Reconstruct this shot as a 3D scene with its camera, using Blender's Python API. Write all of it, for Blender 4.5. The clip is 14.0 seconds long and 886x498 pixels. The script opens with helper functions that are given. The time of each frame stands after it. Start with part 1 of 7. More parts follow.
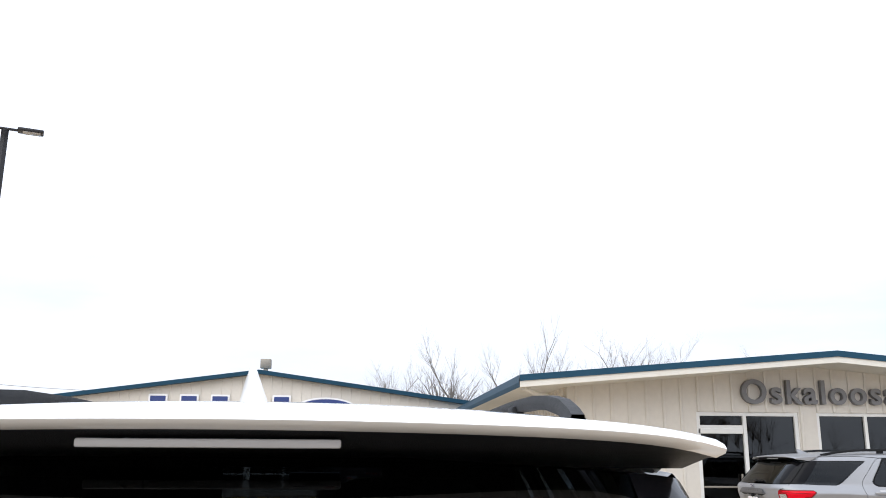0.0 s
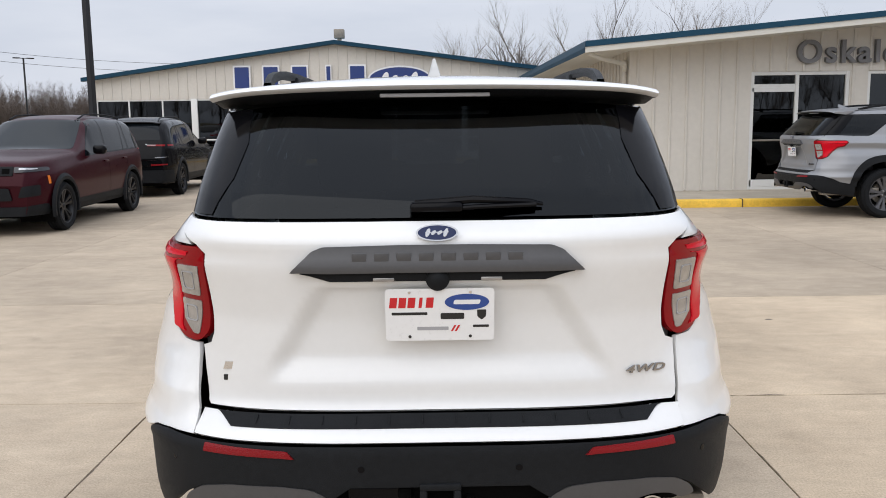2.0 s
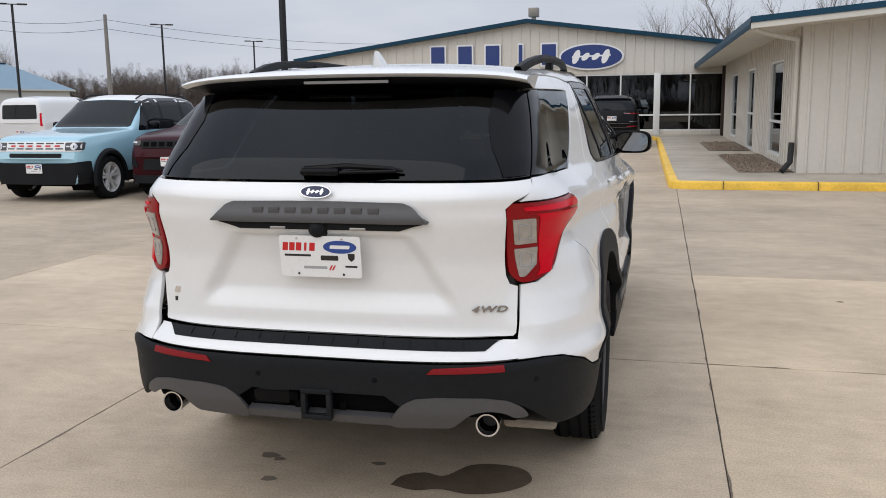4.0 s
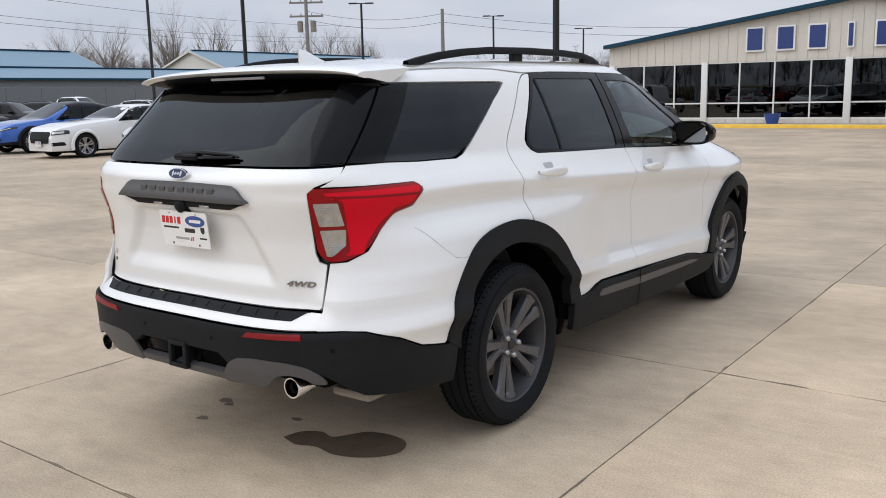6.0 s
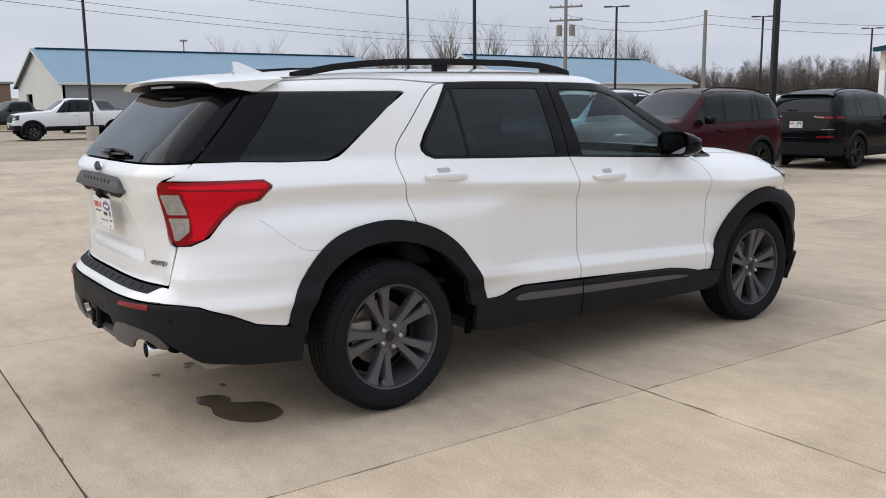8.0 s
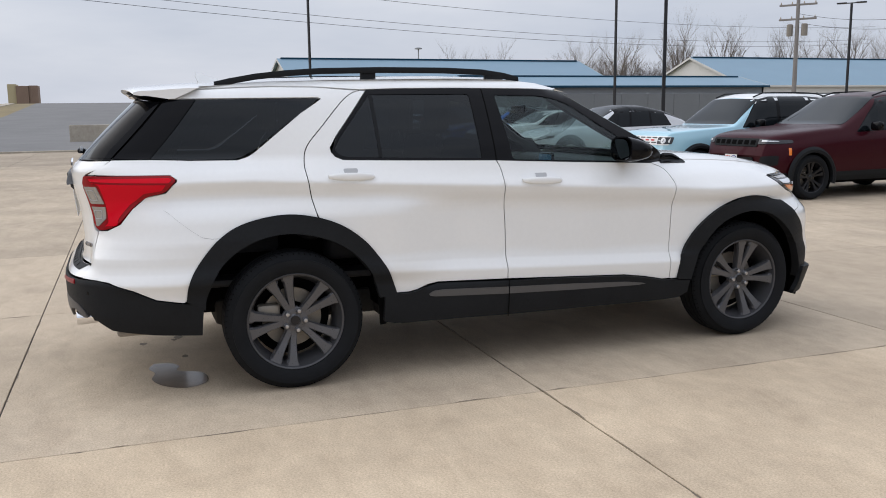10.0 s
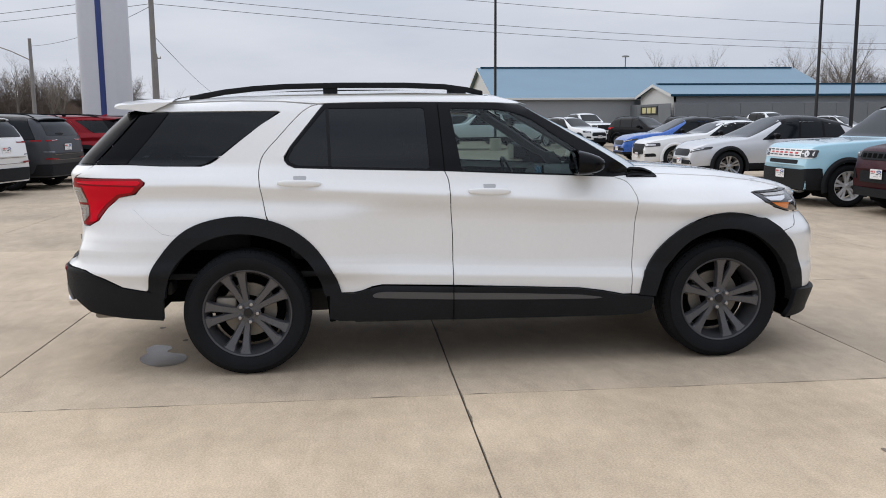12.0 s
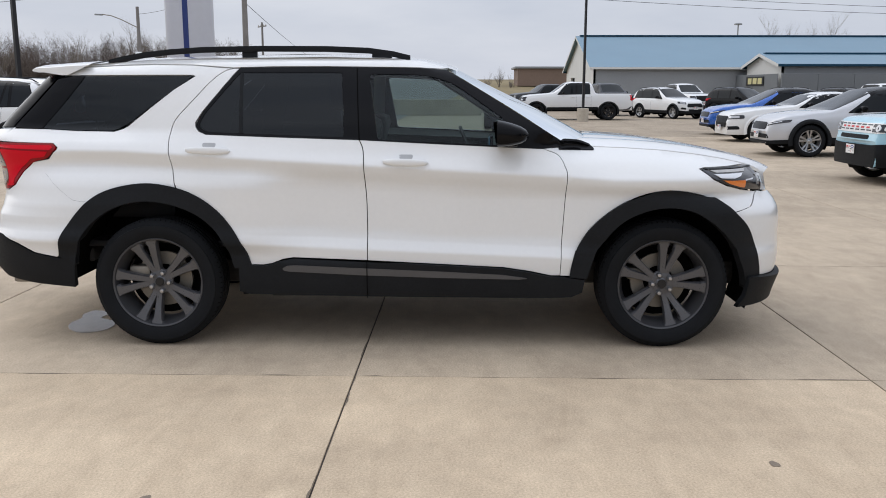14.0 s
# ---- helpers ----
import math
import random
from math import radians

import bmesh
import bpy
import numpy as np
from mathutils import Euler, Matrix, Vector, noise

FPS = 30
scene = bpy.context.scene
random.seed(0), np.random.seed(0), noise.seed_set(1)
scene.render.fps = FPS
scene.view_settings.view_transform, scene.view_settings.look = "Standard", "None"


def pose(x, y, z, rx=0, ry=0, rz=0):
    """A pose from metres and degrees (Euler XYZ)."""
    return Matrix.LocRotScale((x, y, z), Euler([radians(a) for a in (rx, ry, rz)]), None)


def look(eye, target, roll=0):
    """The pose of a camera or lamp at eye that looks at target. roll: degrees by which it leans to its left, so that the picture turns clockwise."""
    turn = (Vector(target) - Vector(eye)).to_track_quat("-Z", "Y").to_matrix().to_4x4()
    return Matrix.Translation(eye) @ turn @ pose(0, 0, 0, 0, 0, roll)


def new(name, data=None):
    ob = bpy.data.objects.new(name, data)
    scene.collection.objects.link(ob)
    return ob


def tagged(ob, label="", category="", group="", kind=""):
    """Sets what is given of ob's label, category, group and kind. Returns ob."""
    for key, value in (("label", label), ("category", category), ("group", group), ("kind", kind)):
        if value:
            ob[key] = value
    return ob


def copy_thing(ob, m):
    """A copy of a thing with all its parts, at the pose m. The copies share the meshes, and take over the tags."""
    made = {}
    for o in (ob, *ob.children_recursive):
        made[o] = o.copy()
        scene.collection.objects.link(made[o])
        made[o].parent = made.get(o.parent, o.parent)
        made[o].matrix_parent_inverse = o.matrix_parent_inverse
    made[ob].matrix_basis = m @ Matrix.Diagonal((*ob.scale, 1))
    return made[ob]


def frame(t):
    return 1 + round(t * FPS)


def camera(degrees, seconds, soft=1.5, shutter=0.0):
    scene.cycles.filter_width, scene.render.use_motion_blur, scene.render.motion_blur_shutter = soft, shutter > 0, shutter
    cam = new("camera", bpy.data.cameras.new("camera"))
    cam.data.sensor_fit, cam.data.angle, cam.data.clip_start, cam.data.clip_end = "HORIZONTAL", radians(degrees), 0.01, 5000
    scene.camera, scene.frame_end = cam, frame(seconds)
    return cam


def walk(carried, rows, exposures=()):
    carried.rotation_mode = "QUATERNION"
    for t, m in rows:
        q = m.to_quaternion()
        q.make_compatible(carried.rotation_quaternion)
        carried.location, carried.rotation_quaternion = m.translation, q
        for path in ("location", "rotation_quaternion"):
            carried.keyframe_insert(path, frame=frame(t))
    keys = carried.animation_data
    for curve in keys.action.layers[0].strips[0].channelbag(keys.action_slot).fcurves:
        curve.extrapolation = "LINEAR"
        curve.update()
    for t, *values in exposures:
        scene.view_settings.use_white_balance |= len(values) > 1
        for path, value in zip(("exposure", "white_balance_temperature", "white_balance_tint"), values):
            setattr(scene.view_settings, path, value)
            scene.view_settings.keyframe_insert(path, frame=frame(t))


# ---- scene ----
from mathutils import geometry

cam = camera(54.2, 14.0, soft=0.95)
PATH = [
    (0, (0.2, -1.95, 1.62), (0.37, -0.01, 2.09), 0.3),
    (0.5, (0.053, -2.289, 1.602), (0.165, -0.297, 1.739), -0.1),
    (1, (-0.019, -2.664, 1.574), (0.047, -0.669, 1.441), -0.2),
    (1.5, (-0.008, -3.073, 1.564), (0.039, -1.09, 1.313), -0.2),
    (2, (-0.008, -3.488, 1.551), (0.012, -1.509, 1.263), -0.7),
    (2.5, (0.002, -3.857, 1.578), (-0.037, -1.881, 1.272), -0.6),
    (3, (0.277, -4.022, 1.566), (0.127, -2.053, 1.247), -0.6),
    (3.5, (0.691, -4.061, 1.547), (0.398, -2.11, 1.219), -0.6),
    (4, (1.137, -3.965, 1.553), (0.678, -2.047, 1.221), -0.7),
    (4.2, (1.333, -3.929, 1.55), (0.805, -2.029, 1.215), -0.7),
    (6.5, (3.435, -3.148, 1.548), (2.134, -1.67, 1.199), -1.1),
    (7, (3.859, -2.889, 1.551), (2.442, -1.52, 1.204), -0.8),
    (7.5, (4.185, -2.579, 1.534), (2.67, -1.319, 1.195), -0.7),
    (8, (4.519, -2.264, 1.545), (2.92, -1.111, 1.212), -0.6),
    (8.5, (4.805, -1.931, 1.527), (3.131, -0.886, 1.199), -0.6),
    (11, (5.971, -0.122, 1.54), (4.042, 0.314, 1.239), -0.6),
    (11.5, (6.083, 0.241, 1.547), (4.13, 0.56, 1.256), -0.5),
    (12, (6.212, 0.615, 1.543), (4.246, 0.834, 1.249), -0.4),
    (12.5, (6.25, 0.936, 1.533), (4.277, 1.069, 1.232), -0.3),
    (13, (6.235, 1.23, 1.548), (4.261, 1.295, 1.234), -0.2),
    (13.5, (6.227, 1.526, 1.546), (4.256, 1.539, 1.212), -0.0),
    (14, (5.981, 1.763, 1.524), (4.014, 1.74, 1.162), 0.1),
]
walk(cam, [(t, look(eye, target, roll)) for t, eye, target, roll in PATH],
     [(0, .65), (1, .65), (1.5, .38), (2, .05), (2.6, -.14), (4.2, -.12), (6.3, -.03), (14, -.07)])

# ---- world, sun, exposure ----
world = bpy.data.worlds.new("overcast_sky")
scene.world = world
world.use_nodes = True
wn, wl = world.node_tree.nodes, world.node_tree.links
wn.clear()
w_out = wn.new("ShaderNodeOutputWorld")
w_bg = wn.new("ShaderNodeBackground")
w_sky = wn.new("ShaderNodeTexSky")
w_sky.sky_type, w_sky.sun_disc = "NISHITA", False
w_sky.sun_elevation, w_sky.sun_rotation = radians(40.4), radians(212)
w_sky.air_density, w_sky.dust_density = 1.2, 3.0
w_gain = wn.new("ShaderNodeVectorMath")
w_gain.operation = "SCALE"
w_gain.inputs["Scale"].default_value = 0.07
w_co = wn.new("ShaderNodeTexCoord")
w_map = wn.new("ShaderNodeMapping")
w_map.inputs["Scale"].default_value = (1.0, 1.0, 4.5)
w_noise = wn.new("ShaderNodeTexNoise")
w_noise.inputs["Scale"].default_value = 2.2
w_noise.inputs["Detail"].default_value = 5.0
w_noise.inputs["Roughness"].default_value = 0.55
w_ramp = wn.new("ShaderNodeValToRGB")
w_ramp.color_ramp.elements[0].position, w_ramp.color_ramp.elements[0].color = 0.3, (0.54, 0.59, 0.70, 1)
w_ramp.color_ramp.elements[1].position, w_ramp.color_ramp.elements[1].color = 0.72, (0.74, 0.77, 0.85, 1)
w_mix = wn.new("ShaderNodeMix")
w_mix.data_type = "RGBA"
w_mix.inputs["Factor"].default_value = 0.9
wl.new(w_sky.outputs["Color"], w_gain.inputs[0])
wl.new(w_co.outputs["Generated"], w_map.inputs["Vector"])
wl.new(w_map.outputs["Vector"], w_noise.inputs["Vector"])
wl.new(w_noise.outputs["Fac"], w_ramp.inputs["Fac"])
wl.new(w_gain.outputs["Vector"], w_mix.inputs["A"])
wl.new(w_ramp.outputs["Color"], w_mix.inputs["B"])
# an overcast sky is brighter overhead than at the horizon
w_sep = wn.new("ShaderNodeSeparateXYZ")
w_up = wn.new("ShaderNodeMapRange")
w_up.inputs["From Min"].default_value, w_up.inputs["From Max"].default_value = 0.12, 0.9
w_up.inputs["To Min"].default_value, w_up.inputs["To Max"].default_value = 0.92, 1.80
w_lift = wn.new("ShaderNodeVectorMath")
w_lift.operation = "SCALE"
wl.new(w_co.outputs["Generated"], w_sep.inputs[0])
wl.new(w_sep.outputs["Z"], w_up.inputs["Value"])
wl.new(w_mix.outputs["Result"], w_lift.inputs[0]), wl.new(w_up.outputs["Result"], w_lift.inputs["Scale"])
wl.new(w_lift.outputs["Vector"], w_bg.inputs["Color"])
wl.new(w_bg.outputs["Background"], w_out.inputs["Surface"])
w_bg.inputs["Strength"].default_value = 1.16

sun = new("sun", bpy.data.lights.new("sun", "SUN"))
sun.data.energy, sun.data.angle, sun.data.color = 0.95, radians(72), (1.0, 0.96, 0.9)
sun.matrix_world = look((-4, -6.5, 6.5), (0, 0, 0))


# ---- materials ----
def material(name, base, rough=0.5, metal=0.0, coat=0.0, vary=0.0, scale=6.0, bump=0.0, bump_scale=60.0, island=0.0, spec=0.5):
    """Principled surface with variation at two scales and fine relief."""
    m = bpy.data.materials.new(name)
    m.use_nodes = True
    n, l = m.node_tree.nodes, m.node_tree.links
    p = n["Principled BSDF"]
    p.inputs["Base Color"].default_value = (*base, 1)
    p.inputs["Roughness"].default_value, p.inputs["Metallic"].default_value = rough, metal
    p.inputs["Coat Weight"].default_value, p.inputs["Coat Roughness"].default_value = coat, 0.03
    p.inputs["Specular IOR Level"].default_value = spec
    co = n.new("ShaderNodeTexCoord")
    if vary:
        big, small = n.new("ShaderNodeTexNoise"), n.new("ShaderNodeTexNoise")
        big.inputs["Scale"].default_value, small.inputs["Scale"].default_value = scale, scale * 14
        big.inputs["Detail"].default_value = small.inputs["Detail"].default_value = 4
        add = n.new("ShaderNodeMath")
        add.operation = "ADD"
        l.new(co.outputs["Object"], big.inputs["Vector"]), l.new(co.outputs["Object"], small.inputs["Vector"])
        l.new(big.outputs["Fac"], add.inputs[0]), l.new(small.outputs["Fac"], add.inputs[1])
        rng = n.new("ShaderNodeMapRange")
        rng.inputs["From Min"].default_value, rng.inputs["From Max"].default_value = 0.6, 1.4
        rng.inputs["To Min"].default_value, rng.inputs["To Max"].default_value = 1 - vary, 1 + vary
        l.new(add.outputs[0], rng.inputs["Value"])
        hsv = n.new("ShaderNodeHueSaturation")
        hsv.inputs["Color"].default_value = (*base, 1)
        if island:
            info, mul, r2 = n.new("ShaderNodeObjectInfo"), n.new("ShaderNodeMath"), n.new("ShaderNodeMapRange")
            r2.inputs["To Min"].default_value, r2.inputs["To Max"].default_value = 1 - island, 1 + island
            mul.operation = "MULTIPLY"
            l.new(info.outputs["Random"], r2.inputs["Value"])
            l.new(rng.outputs["Result"], mul.inputs[0]), l.new(r2.outputs["Result"], mul.inputs[1])
            l.new(mul.outputs[0], hsv.inputs["Value"])
        else:
            l.new(rng.outputs["Result"], hsv.inputs["Value"])
        l.new(hsv.outputs["Color"], p.inputs["Base Color"])
        rr = n.new("ShaderNodeMapRange")
        rr.inputs["To Min"].default_value, rr.inputs["To Max"].default_value = max(0.02, rough - 0.08), min(1, rough + 0.08)
        l.new(small.outputs["Fac"], rr.inputs["Value"]), l.new(rr.outputs["Result"], p.inputs["Roughness"])
    if bump:
        bn, b = n.new("ShaderNodeTexNoise"), n.new("ShaderNodeBump")
        bn.inputs["Scale"].default_value, bn.inputs["Detail"].default_value = bump_scale, 3
        b.inputs["Strength"].default_value, b.inputs["Distance"].default_value = bump, 0.01
        l.new(co.outputs["Object"], bn.inputs["Vector"]), l.new(bn.outputs["Fac"], b.inputs["Height"])
        l.new(b.outputs["Normal"], p.inputs["Normal"])
    return m


def glass(name, tint, ior=1.5, rough=0.0):
    """A tinted pane: what passes through is coloured, what is mirrored follows Fresnel."""
    m = bpy.data.materials.new(name)
    m.use_nodes = True
    n, l = m.node_tree.nodes, m.node_tree.links
    n.clear()
    out, mix = n.new("ShaderNodeOutputMaterial"), n.new("ShaderNodeMixShader")
    tr, gl, fr = n.new("ShaderNodeBsdfTransparent"), n.new("ShaderNodeBsdfGlossy"), n.new("ShaderNodeFresnel")
    tr.inputs["Color"].default_value = (*tint, 1)
    gl.inputs["Color"].default_value, gl.inputs["Roughness"].default_value = (.90, .94, .97, 1), rough
    fr.inputs["IOR"].default_value = ior
    l.new(fr.outputs["Fac"], mix.inputs["Fac"]), l.new(tr.outputs[0], mix.inputs[1])
    l.new(gl.outputs[0], mix.inputs[2]), l.new(mix.outputs[0], out.inputs["Surface"])
    return m


def paint(name, base, rough=0.32, metal=0.0):
    dark = max(base) < 0.3
    return material(name, base, rough, metal, 0.16 if dark else 1.0, 0.02, 3.0, spec=0.06 if dark else 0.5)


WHITE = paint("pearl_white_paint", (0.76, 0.76, 0.745), 0.35)
CLAD = material("grained_black_plastic", (0.0125, 0.0135, 0.015), 0.52, vary=0.18, scale=4, bump=0.2, bump_scale=420, spec=0.11)
GREY_CLAD = material("satin_grey_plastic", (0.082, 0.081, 0.083), 0.42, 0.30, vary=0.08, scale=6)
GLOSS = material("gloss_black_trim", (0.004, 0.004, 0.005), 0.14, coat=0.03, spec=0.12)
SEAL = material("black_rubber", (0.012, 0.012, 0.013), 0.7)
# near-black for panel gaps, and for shade painted into arches and recesses
SEAM = material("dark_seam_and_shade", (0.004, 0.004, 0.004), 0.9, spec=0.05)
TYRE = material("tyre_rubber", (0.011, 0.0118, 0.0132), 0.72, vary=0.2, scale=10, bump=0.2, bump_scale=150, spec=0.11)
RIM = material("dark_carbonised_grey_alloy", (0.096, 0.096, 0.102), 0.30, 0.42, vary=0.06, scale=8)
# rim alloy darkened for the barrel: shade behind the spokes is in its colour
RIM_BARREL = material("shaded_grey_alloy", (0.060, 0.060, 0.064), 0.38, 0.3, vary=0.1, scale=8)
NUT = material("wheel_nut_steel", (0.42, 0.42, 0.43), 0.28, 0.9)
RIM_CUT = material("bare_alloy", (0.42, 0.42, 0.43), 0.3, 0.9, vary=0.05)
RIM_BLACK = material("black_alloy", (0.015, 0.015, 0.017), 0.3, 0.4)
CHROME = material("chrome", (0.80, 0.80, 0.81), 0.14, 1.0)
BADGE = material("dark_chrome", (0.30, 0.30, 0.31), 0.16, 1.0)
STEEL = material("brake_steel", (0.25, 0.225, 0.19), 0.45, 0.4, vary=0.15, scale=20)
RED_LENS = material("red_lamp_lens", (0.60, 0.004, 0.016), 0.10, spec=0.12)
DEEP_RED = material("dark_red_lens", (0.24, 0.003, 0.006), 0.14, coat=0.05, spec=0.2)
CLEAR_LENS = material("clear_lamp_lens", (0.36, 0.345, 0.325), 0.16, 0.4, coat=0.6, vary=0.3, scale=30)
LAMP_DARK = material("lamp_housing", (0.03, 0.03, 0.034), 0.2, 0.4, coat=0.35)
DRL = material("white_light_guide", (0.66, 0.67, 0.70), 0.22, 0.0, coat=0.3)
AMBER = material("amber_lens", (0.75, 0.19, 0.02), 0.15, coat=1.0)
REFLECTOR = material("red_reflector", (0.22, 0.004, 0.008), 0.3, coat=0.2, spec=0.2, bump=0.3, bump_scale=300)
TINT = glass("privacy_glass", (0.028, 0.034, 0.042), 1.41)
TINT_REAR = glass("rear_privacy_glass", (0.02, 0.022, 0.026), 1.34)
CLEAR = glass("front_glass", (0.52, 0.61, 0.60), 1.38)
MIRROR = material("mirror_glass", (0.30, 0.32, 0.34), 0.02, 1.0)
SEAT = material("black_seat_cloth", (0.022, 0.022, 0.025), 0.8, vary=0.15, scale=8, bump=0.2, bump_scale=300)
VINYL_DARK = material("dark_grey_pillar_trim", (0.05, 0.05, 0.052), 0.7, vary=0.08)
CABIN = material("dark_cabin_plastic", (0.02, 0.02, 0.022), 0.6, vary=0.1)
LINER = material("light_grey_headliner", (0.42, 0.42, 0.40), 0.9, vary=0.05)
UNDER = material("dusty_underbody", (0.03, 0.028, 0.026), 0.8, vary=0.35, scale=5, bump=0.3, bump_scale=30)
HEAT = material("tan_underbody_shield", (0.24, 0.21, 0.17), 0.7, vary=0.2, scale=8)
PLATE_W = material("white_plate", (0.78, 0.78, 0.77), 0.3, vary=0.03)
INK_RED = material("red_print", (0.55, 0.015, 0.02), 0.35)
INK_BLUE = material("blue_print", (0.012, 0.055, 0.26), 0.3, coat=0.5)
NAVY = material("navy_enamel", (0.006, 0.016, 0.075), 0.25, coat=0.5)
INK_BLACK = material("black_print", (0.015, 0.015, 0.015), 0.4)
# flat grey for the shadow in the notch behind each door handle
NOTCH_SHADE = material("grey_notch_shade", (0.40, 0.40, 0.40), 0.45, vary=0.03)
INK_GREY = material("grey_print", (0.35, 0.35, 0.36), 0.4)


# ---- mesh helpers ----
def link_mesh(name, verts, faces, mat, parent=None, label="", smooth=True, normals=None):
    me = bpy.data.meshes.new(name)
    me.from_pydata([tuple(v) for v in verts], [], [tuple(f) for f in faces])
    me.update()
    if mat:
        me.materials.append(mat)
    if smooth:
        me.polygons.foreach_set("use_smooth", [True] * len(me.polygons))
    if normals is not None:
        me.normals_split_custom_set_from_vertices([tuple(v) for v in normals])
    ob = new(name, me)
    ob.parent = parent
    return tagged(ob, label)


def part(name, bm, mat, parent, label="", smooth=True):
    me = bpy.data.meshes.new(name)
    bm.to_mesh(me)
    bm.free()
    me.materials.append(mat)
    if smooth:
        me.polygons.foreach_set("use_smooth", [True] * len(me.polygons))
        me.set_sharp_from_angle(angle=radians(38))
    ob = new(name, me)
    ob.parent = parent
    return tagged(ob, label)


def thing(name, label, category, at=None, group="", kind=""):
    ob = new(name)
    ob.empty_display_size = 0.1
    if at is not None:
        ob.matrix_basis = at
    return tagged(ob, label, category, group, kind)


def box(size, at=(0, 0, 0), bevel=0.0, bm=None, turn=None, segments=2):
    bm = bm or bmesh.new()
    made = bmesh.ops.create_cube(bm, size=1.0)["verts"]
    bmesh.ops.scale(bm, vec=size, verts=made)
    if bevel:
        edges = list({e for v in made for e in v.link_edges})
        made = list({v for f in bmesh.ops.bevel(bm, geom=edges, offset=bevel, segments=segments, affect="EDGES", profile=0.5)["faces"] for v in f.verts} | {v for v in made if v.is_valid})
    if turn is not None:
        bmesh.ops.transform(bm, matrix=turn, verts=made)
    bmesh.ops.translate(bm, vec=at, verts=made)
    return bm


def tube(path, radius, sides=10, bm=None, caps=True):
    """A round bar along points; radius may be a list."""
    bm = bm or bmesh.new()
    pts = [Vector(p) for p in path]
    rs = radius if isinstance(radius, (list, tuple)) else [radius] * len(pts)
    rings, up = [], None
    for i, p in enumerate(pts):
        d = (pts[min(i + 1, len(pts) - 1)] - pts[max(i - 1, 0)]).normalized()
        ref = up if up is not None and abs(up.dot(d)) < 0.95 else (Vector((0, 0, 1)) if abs(d.z) < 0.9 else Vector((1, 0, 0)))
        a = d.cross(ref).normalized()
        b = a.cross(d).normalized()
        up = b
        rings.append([bm.verts.new(p + rs[i] * (math.cos(2 * math.pi * k / sides) * a + math.sin(2 * math.pi * k / sides) * b)) for k in range(sides)])
    for r, s in zip(rings, rings[1:]):
        for k in range(sides):
            bm.faces.new((r[k], r[(k + 1) % sides], s[(k + 1) % sides], s[k]))
    if caps:
        bm.faces.new(rings[0][::-1]), bm.faces.new(rings[-1])
    bmesh.ops.recalc_face_normals(bm, faces=bm.faces)
    return bm


def lathe(profile, steps=48, axis="X", at=(0, 0, 0), bm=None):
    """Turns (along, radius) pairs round the axis."""
    bm = bm or bmesh.new()
    rings = []
    for h, r in profile:
        ring = []
        for k in range(steps):
            a = 2 * math.pi * k / steps
            c, s = r * math.cos(a), r * math.sin(a)
            co = (h, c, s) if axis == "X" else (c, h, s) if axis == "Y" else (c, s, h)
            ring.append(bm.verts.new(Vector(co) + Vector(at)))
        rings.append(ring)
    for r, s in zip(rings, rings[1:]):
        for k in range(steps):
            bm.faces.new((r[k], r[(k + 1) % steps], s[(k + 1) % steps], s[k]))
    bmesh.ops.recalc_face_normals(bm, faces=bm.faces)
    return bm


def grid_mesh(rows, bm=None, closed=False):
    """Quads through a table of points."""
    bm = bm or bmesh.new()
    vs = [[bm.verts.new(p) for p in row] for row in rows]
    for a, b in zip(vs, vs[1:]):
        n = len(a)
        for k in range(n if closed else n - 1):
            bm.faces.new((a[k], a[(k + 1) % n], b[(k + 1) % n], b[k]))
    return bm


def smoothstep(e0, e1, v):
    t = min(1.0, max(0.0, (v - e0) / (e1 - e0)))
    return t * t * (3 - 2 * t)


def rounded(pts, r=0.02, n=4):
    """The polygon with its corners rounded; a point may carry its own radius as a third number."""
    out, m = [], len(pts)
    for i in range(m):
        p0, p, p1 = Vector(pts[i - 1][:2]), Vector(pts[i][:2]), Vector(pts[(i + 1) % m][:2])
        rad = pts[i][2] if len(pts[i]) > 2 else r
        a, b = p0 - p, p1 - p
        d = min(rad, 0.45 * a.length, 0.45 * b.length)
        if d < 1e-4:
            out.append(tuple(p))
            continue
        q0, q1 = p + a.normalized() * d, p + b.normalized() * d
        for k in range(n + 1):
            t = k / n
            out.append(tuple((1 - t) ** 2 * q0 + 2 * t * (1 - t) * p + t * t * q1))
    return out


def dense(pts, step):
    out = []
    for i, p in enumerate(pts):
        q = pts[(i + 1) % len(pts)]
        n = max(1, int(math.ceil(math.hypot(q[0] - p[0], q[1] - p[1]) / step)))
        out += [(p[0] + (q[0] - p[0]) * k / n, p[1] + (q[1] - p[1]) * k / n) for k in range(n)]
    return out


def area2(pts):
    return sum(p[0] * q[1] - q[0] * p[1] for p, q in zip(pts, pts[1:] + pts[:1]))


def inset(pts, d):
    """Moves a counter-clockwise outline inwards."""
    out, m = [], len(pts)
    for i in range(m):
        p0, p, p1 = Vector(pts[i - 1]), Vector(pts[i]), Vector(pts[(i + 1) % m])
        e0, e1 = (p - p0).normalized(), (p1 - p).normalized()
        n0, n1 = Vector((-e0.y, e0.x)), Vector((-e1.y, e1.x))
        b = n0 + n1
        b = b / max(0.5, b.length_squared / 2) if b.length > 1e-6 else n0
        out.append((p.x + b.x * d, p.y + b.y * d))
    return out


